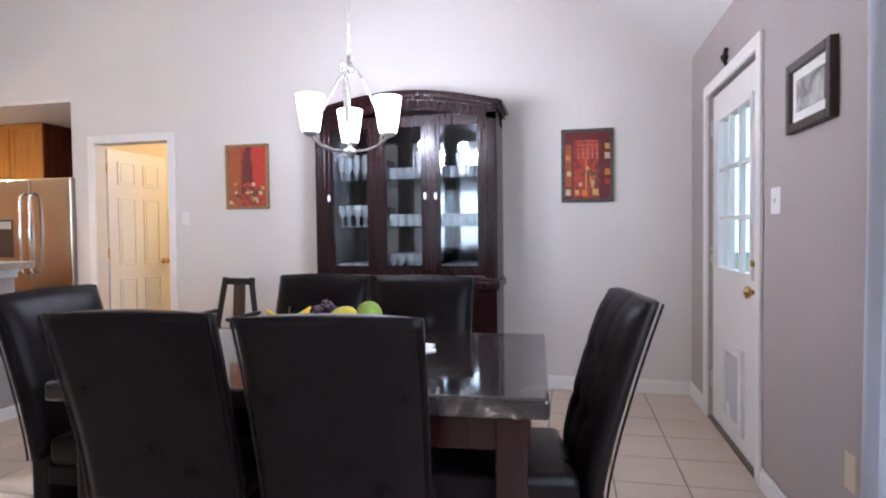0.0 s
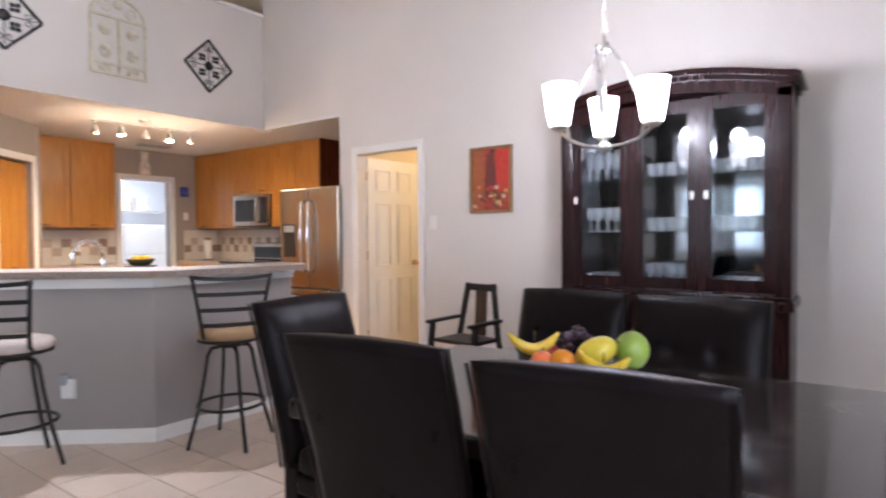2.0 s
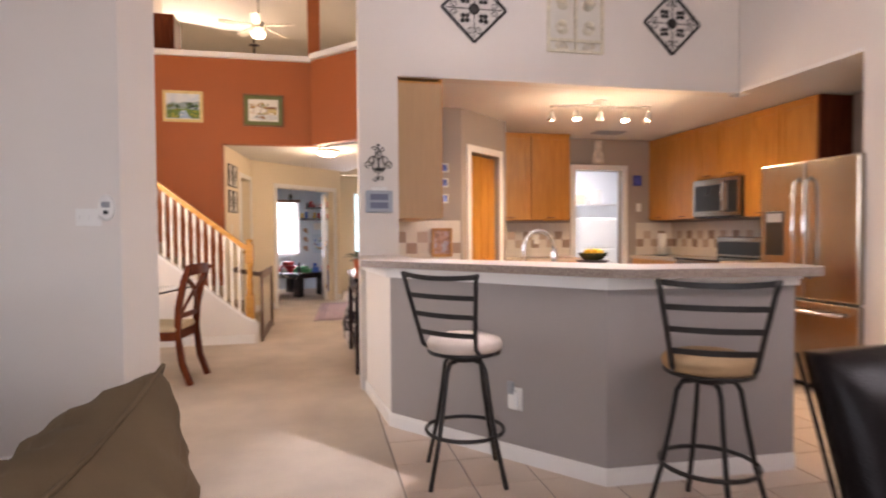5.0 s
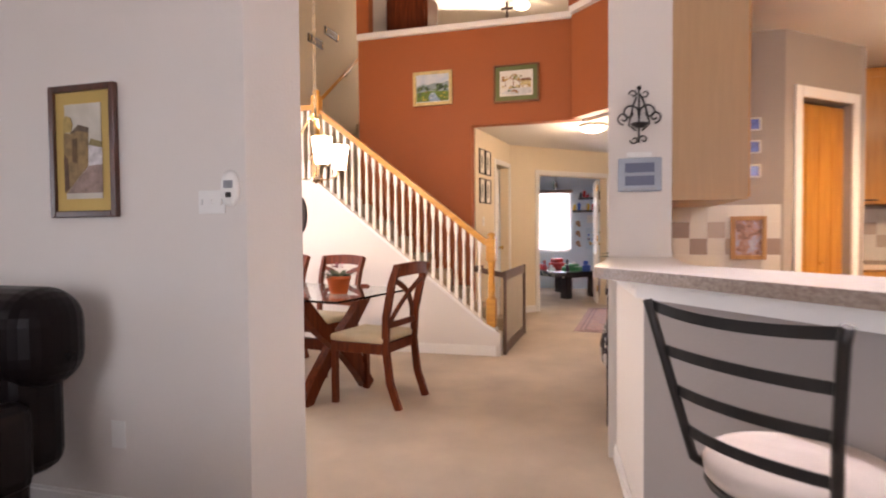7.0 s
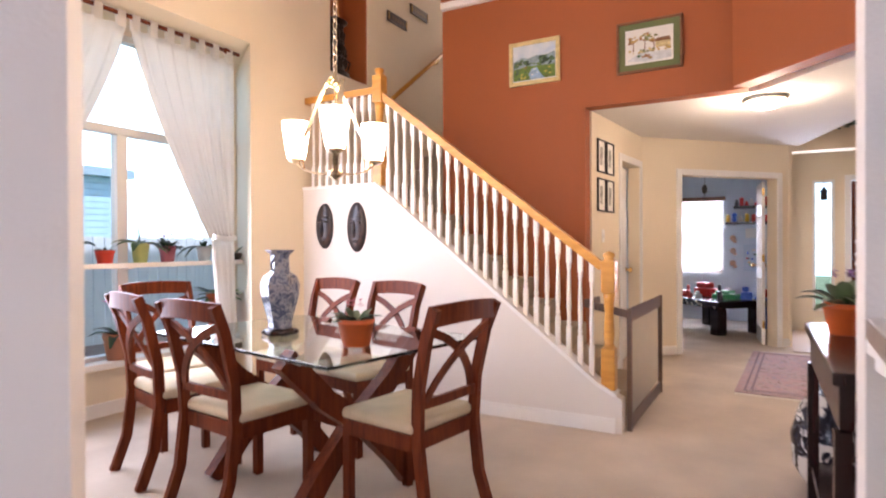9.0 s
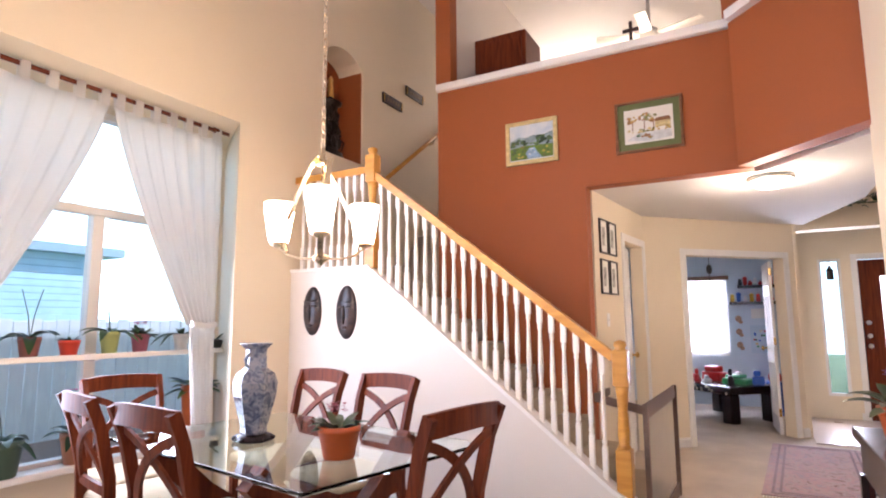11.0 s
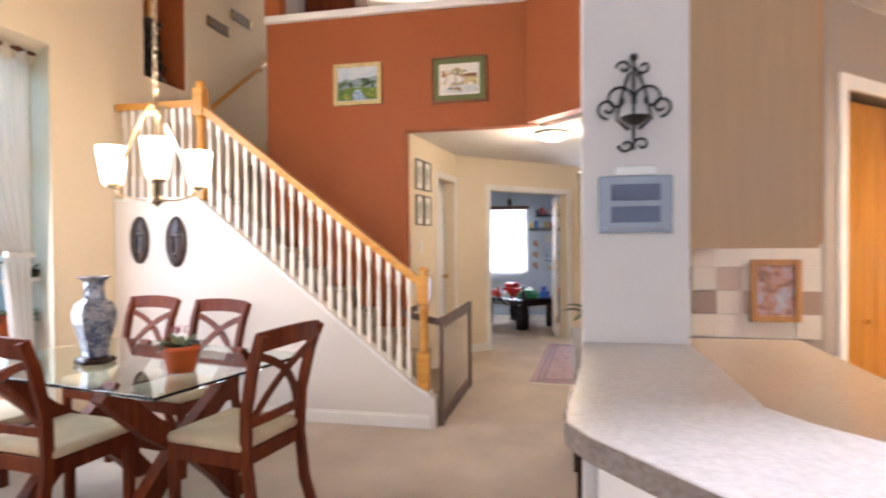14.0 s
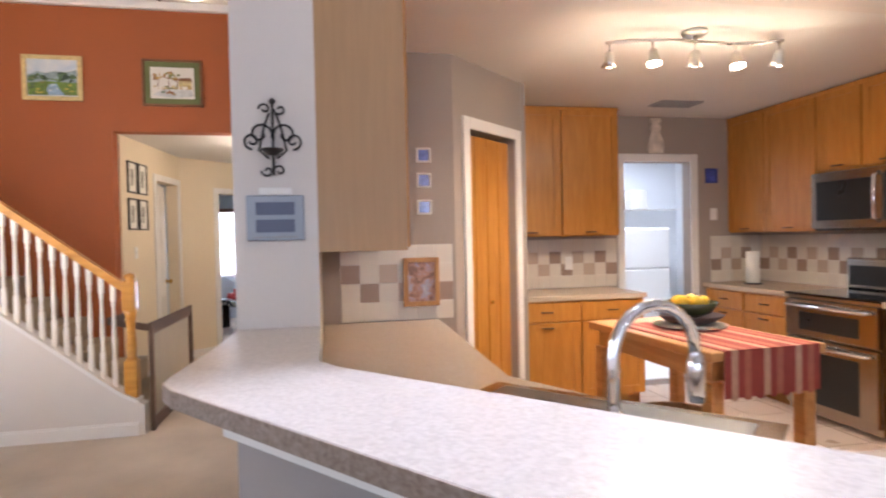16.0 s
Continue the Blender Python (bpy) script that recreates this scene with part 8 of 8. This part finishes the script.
b = bm_(); tube(b, [(0.05, 0.0, 0.01), (0.08, 0.5, 0.02), (0.04, 1.0, 0.01), (0.08, 1.4, 0.02)], 0.006, 5); part("vine", b, LEAFS["dark"], iv)
# cross on the ledge, chest and fan in the loft
cr_ = thing("ledge_cross", "small dark standing cross on the ledge", "cross", pose(XR - 0.06, 0.90, 3.551, 0, 0, -90))
b = bm_(); box(b, -0.014, 0.014, -0.01, 0.01, 0, 0.21, 0.003); box(b, -0.065, 0.065, -0.01, 0.01, 0.12, 0.148, 0.003); box(b, -0.05, 0.05, -0.03, 0.03, 0, 0.015, 0.003); part("body", b, DARKFRAME, cr_)
b = bm_(); box(b, -10.2, -9.75, -0.70, -0.15, 3.50, 4.15, 0.01); box(b, -9.75, -9.735, -0.66, -0.19, 3.60, 4.08, 0.004)
solid("loft_cabinet", b, CHERRY, "dark wooden cabinet on the loft floor", "cabinet")
b = bm_(); box(b, -15.0, XR - 0.14, -0.80, 1.72, 3.40, 3.48); box(b, -15.0, -9.5, 1.72, 2.6, 3.40, 3.48)
struct("loft_floor", b, CARPET, "loft floor behind the ledge", "floor")
fn = thing("ceiling_fan", "white ceiling fan with a lit globe in the loft", "fan", pose(-11.6, 0.75, 4.62))
b = bm_(); lathe(b, [(0.02, 0.53), (0.02, 0.16), (0.10, 0.13), (0.11, 0.05), (0.06, 0.0)], 20); part("motor", b, WHITEPL, fn)
for k in range(5):
    a = k * 2 * math.pi / 5
    b = bm_(); box(b, 0.12, 0.62, -0.065, 0.065, 0.06, 0.072, 0.004)
    bmesh.ops.transform(b, matrix=Matrix.Rotation(a, 4, "Z") @ Matrix.Rotation(radians(8), 4, "X"), verts=b.verts[:]); part("blade", b, DOORWHITE, fn)
b = bm_(); lathe(b, [(0.06, 0.0), (0.11, -0.05), (0.10, -0.10), (0.001, -0.14)], 20); part("globe", b, SHADE_WARM, fn, "glowing frosted globe")
lamp("fan_bulb", "POINT", Matrix.Translation((-11.6, 0.75, 4.40)), 15, (1.0, 0.80, 0.50), 0.08)

# ---- playroom ----
pt_ = thing("play_table", "dark wooden play table", "table", pose(-13.5, 1.20, 0, 0, 0, 45))
b = bm_(); box(b, -0.55, 0.55, -0.40, 0.40, 0.36, 0.46, 0.02); part("tabletop", b, ESPRESSO, pt_)
for sx in (-1, 1):
    for sy in (-1, 1):
        b = bm_(); box(b, sx * 0.53, sx * 0.36, sy * 0.38, sy * 0.24, 0, 0.36, 0.02); part("leg", b, ESPRESSO, pt_)
rr = random.Random(7)
for i in range(26):
    x, z, side = rr.uniform(-0.5, 0.5), rr.uniform(0.375, 0.435), 1 if i % 2 else -1
    b = bm_(); lathe(b, [(0.016, 0.0), (0.016, 0.003), (0.001, 0.0035)], 7, Matrix.Translation((x, side * 0.4005, z)) @ Matrix.Rotation(radians(-90 * side), 4, "X"))
    part("sticker", b, IVORY, pt_)
TOYC = [mat("toy_" + n, c, 0.35, var=0.05) for n, c in (("red", (0.55, 0.02, 0.015)), ("green", (0.04, 0.30, 0.10)), ("blue", (0.03, 0.12, 0.50)), ("yellow", (0.70, 0.45, 0.03)), ("white", (0.75, 0.74, 0.72)), ("black", (0.02, 0.02, 0.022)))]
PT = pose(-13.5, 1.20, 0, 0, 0, 45)
for k, (x, y, w, d_, h, c) in enumerate(((-0.25, 0.1, 0.34, 0.2, 0.20, 0), (0.22, 0.05, 0.34, 0.26, 0.12, 1), (0.42, 0.18, 0.14, 0.12, 0.18, 2), (-0.05, -0.22, 0.10, 0.08, 0.10, 4), (-0.42, -0.15, 0.16, 0.12, 0.09, 0), (0.05, 0.22, 0.12, 0.1, 0.14, 4), (-0.15, -0.30, 0.06, 0.06, 0.18, 0), (0.40, -0.25, 0.12, 0.06, 0.22, 5))):
    b = bm_(); box(b, -w / 2, w / 2, -d_ / 2, d_ / 2, 0, h * 0.6, 0.02); box(b, -w * 0.4, w * 0.2, -d_ * 0.4, d_ * 0.4, h * 0.6, h, 0.02)
    for s in (-1, 1):
        lathe(b, [(h * 0.18, -0.01), (h * 0.18, 0.01)], 10, Matrix.Translation((s * w * 0.3, -d_ / 2, h * 0.18)) @ Matrix.Rotation(radians(90), 4, "X"))
    solid("toy", b, TOYC[c], "small plastic toy on the play table", "toy", PT @ pose(x, y, 0.461, 0, 0, 20 * k))
b = bm_(); box(b, -14.2, -13.9, 1.70, 1.95, 0.0, 0.45, 0.03); solid("toy_bin", b, TOYC[2], "blue fabric toy bin on the floor", "bin")
b = bm_(); box(b, -14.15, -13.95, 1.74, 1.9, 0.451, 0.56, 0.03); solid("toy", b, TOYC[0], "red toy on the bin", "toy")
for z, y0, y1 in ((1.78, 1.42, 1.93), (1.53, 1.30, 1.93)):
    b = bm_(); box(b, -14.745, -14.55, y0, y1, z, z + 0.045, 0.004); solid("wall_shelf", b, ESPRESSO, "dark floating wall shelf with toys", "shelf")
    for i in range(7):
        y = y0 + 0.04 + (y1 - y0 - 0.1) * i / 6
        h = rr.uniform(0.06, 0.16)
        b = bm_(); box(b, -0.03, 0.03, -0.03, 0.03, 0, h * 0.6, 0.012); ball(b, (0, 0, h * 0.75), h * 0.25, n=8)
        solid("toy", b, TOYC[(3, 2, 4, 3, 0, 5, 0)[i] if z < 1.7 else (5, 0, 0, 4, 0, 5, 0)[i]], "small toy on the wall shelf", "toy", pose(-14.65, y, z + 0.046))
b = bm_(); box(b, -14.748, -14.738, 1.55, 1.90, 0.80, 1.22, 0.002); solid("whiteboard", b, mat("board_blue", (0.52, 0.64, 0.72), 0.4), "pale magnetic board with coloured magnets", "board")
for i in range(16):
    b = bm_(); box(b, -14.737, -14.733, 0, 0.03, 0, 0.025); solid("magnet", b, TOYC[i % 6], "small coloured magnet on the board", "magnet", pose(0, 1.58 + rr.uniform(0, 0.28), 0.85 + rr.uniform(0, 0.3)))
for i in range(3):
    b = bm_(); ball(b, (-14.745, 1.40, 1.32 - 0.2 * i), 0.045, 0.1, 1, 1.1, 8); ball(b, (-14.742, 1.43, 1.27 - 0.2 * i), 0.03, 0.1, 1, 1, 8); solid("wall_sticker", b, mat("sticker", (0.42, 0.25, 0.16), 0.6, var=0.5, scale=60), "small brown wall sticker", "sticker")
b = bm_(); box(b, -14.747, -14.742, 1.58, 1.80, 1.32, 1.47); solid("drawing", b, MOUNT, "white paper drawing on the wall", "drawing")
BLIND = cloth("blind_white", (0.86, 0.85, 0.84), 0.7, 0.0)
bl = thing("window_blind", "white slatted blind with wooden headrail", "blind", pose(-14.72, 0.80, 0))
b = bm_(); box(b, -0.03, 0.03, -0.50, 0.50, 1.93, 1.99, 0.004); part("headrail", b, wood("blind_wood", (0.16, 0.07, 0.03), (0.26, 0.12, 0.06), 0.4), bl)
for i in range(31):
    b = bm_(); box(b, -0.022, 0.022, -0.47, 0.47, 1.90 - i * 0.036, 1.904 - i * 0.036)
    bmesh.ops.rotate(b, cent=(0, 0, 1.90 - i * 0.036), matrix=Matrix.Rotation(radians(42), 3, "Y"), verts=b.verts[:]); part("slat", b, BLIND, bl)
mb = thing("hanging_mobile", "dark hanging ornament in the doorway", "ornament", PL @ pose(1.05, 0.25, 1.75))
b = bm_(); tube(b, [(0, 0, 0.68), (0, 0, 0.16)], 0.003, 5); part("string", b, IRON, mb)
b = bm_(); ball(b, (0, 0, 0.12), 0.04, 1, 0.4, 1.4, 8); tube(b, [(0, 0, 0.08), (0, 0, -0.06)], 0.005, 5); part("pendant", b, IRON, mb)

# ---- pieces: floor tiles and backsplash tiles ----
def tile_mat(name, col, rough=0.3, var=0.10):
    m = mat(name, col, rough, var=var, scale=3, bump=0.03, bscale=25)
    nt = m.node_tree
    oi = nt.nodes.new("ShaderNodeObjectInfo")
    mr = nt.nodes.new("ShaderNodeMapRange")
    mr.inputs["To Min"].default_value, mr.inputs["To Max"].default_value = 0.97, 1.03
    nt.links.new(oi.outputs["Random"], mr.inputs["Value"])
    mx = nt.nodes.new("ShaderNodeHueSaturation")
    b = nt.nodes["Principled BSDF"]
    src = b.inputs["Base Color"].links[0].from_socket
    nt.links.new(src, mx.inputs["Color"]); nt.links.new(mr.outputs["Result"], mx.inputs["Value"]); nt.links.new(mx.outputs["Color"], b.inputs["Base Color"])
    return m


FLOORTILE = tile_mat("floor_tile_glaze", (0.58, 0.465, 0.37), 0.30, 0.05)
TS = 0.335
b = bm_(); box(b, -TS / 2 + 0.004, TS / 2 - 0.004, -TS / 2 + 0.004, TS / 2 - 0.004, -0.006, 0.0, 0.0015, seg=1)
tile_me = mesh("floor_tile", b, FLOORTILE)
rest = []
for i in range(27):
    for j in range(13):
        x, y = 0.587 - TS * (i + 0.5), 2.075 + TS * (j + 0.5)
        if y > YC - 0.05 and x > -4.7:
            continue
        if x > -6.2 and y < YC + 0.1:
            t = new("floor_tile", tile_me)
            t.parent = tile_floor
            t.location = (x, y, random.uniform(-0.0006, 0.0006))
        else:
            rest.append((x, y))
b = bm_()
for x, y in rest:
    box(b, x - TS / 2 + 0.004, x + TS / 2 - 0.004, y - TS / 2 + 0.004, y + TS / 2 - 0.004, -0.006, 0.0)
tagged(part("kitchen_tiles", b, FLOORTILE, tile_floor), kind="stuff")

SPLASHW = tile_mat("splash_tile_white", (0.68, 0.63, 0.55), 0.22, 0.04)
SPLASHB = tile_mat("splash_tile_taupe", (0.34, 0.25, 0.20), 0.25, 0.08)
SPLASHT = tile_mat("splash_tile_sand", (0.50, 0.40, 0.32), 0.25, 0.08)
S = 0.108
b = bm_(); box(b, 0.0012, S - 0.0012, 0.0, 0.005, 0.0012, S - 0.0012, 0.0012, seg=1); tile_w = mesh("wall_tile", b, SPLASHW)
b = bm_(); box(b, 0.0012, S - 0.0012, 0.0, 0.006, 0.0012, S - 0.0012, 0.0012, seg=1); tile_b = mesh("wall_tile", b, SPLASHB)
b = bm_(); box(b, 0.0012, S - 0.0012, 0.0, 0.006, 0.0012, S - 0.0012, 0.0012, seg=1); tile_s = mesh("wall_tile", b, SPLASHT)


def backsplash(m, cols, rows, check, label="white tile backsplash with a taupe checker band"):
    bs = new("backsplash")
    bs.matrix_basis = m
    tagged(bs, label, "backsplash", kind="structure")
    g = bm_(); box(g, 0, cols * S, -0.002, 0.004, 0, rows * S); part("grout", g, mat("splash_grout", (0.70, 0.66, 0.59), 0.9), bs)
    for i in range(cols):
        for j in range(rows):
            me = tile_w
            if j in check:
                k = check.index(j)
                if (i + k) % 2 == 0:
                    me = tile_b if (i // 2) % 2 == 0 else tile_s
            t = new("wall_tile", me)
            t.parent = bs
            t.location = (i * S, 0.004, j * S)
    return bs


backsplash(pose(-7.0, 3.06, 0.912, 0, 0, -90), 6, 4, (1, 2))
backsplash(pose(-8.53, 4.92, 0.912, 0, 0, -90), 11, 4, (1, 2))
backsplash(pose(-8.53, 6.425, 0.912, 0, 0, -90), 5, 4, (1, 2))
backsplash(pose(-5.82, YS, 0.912, 0, 0, 180), 25, 4, (1, 2))
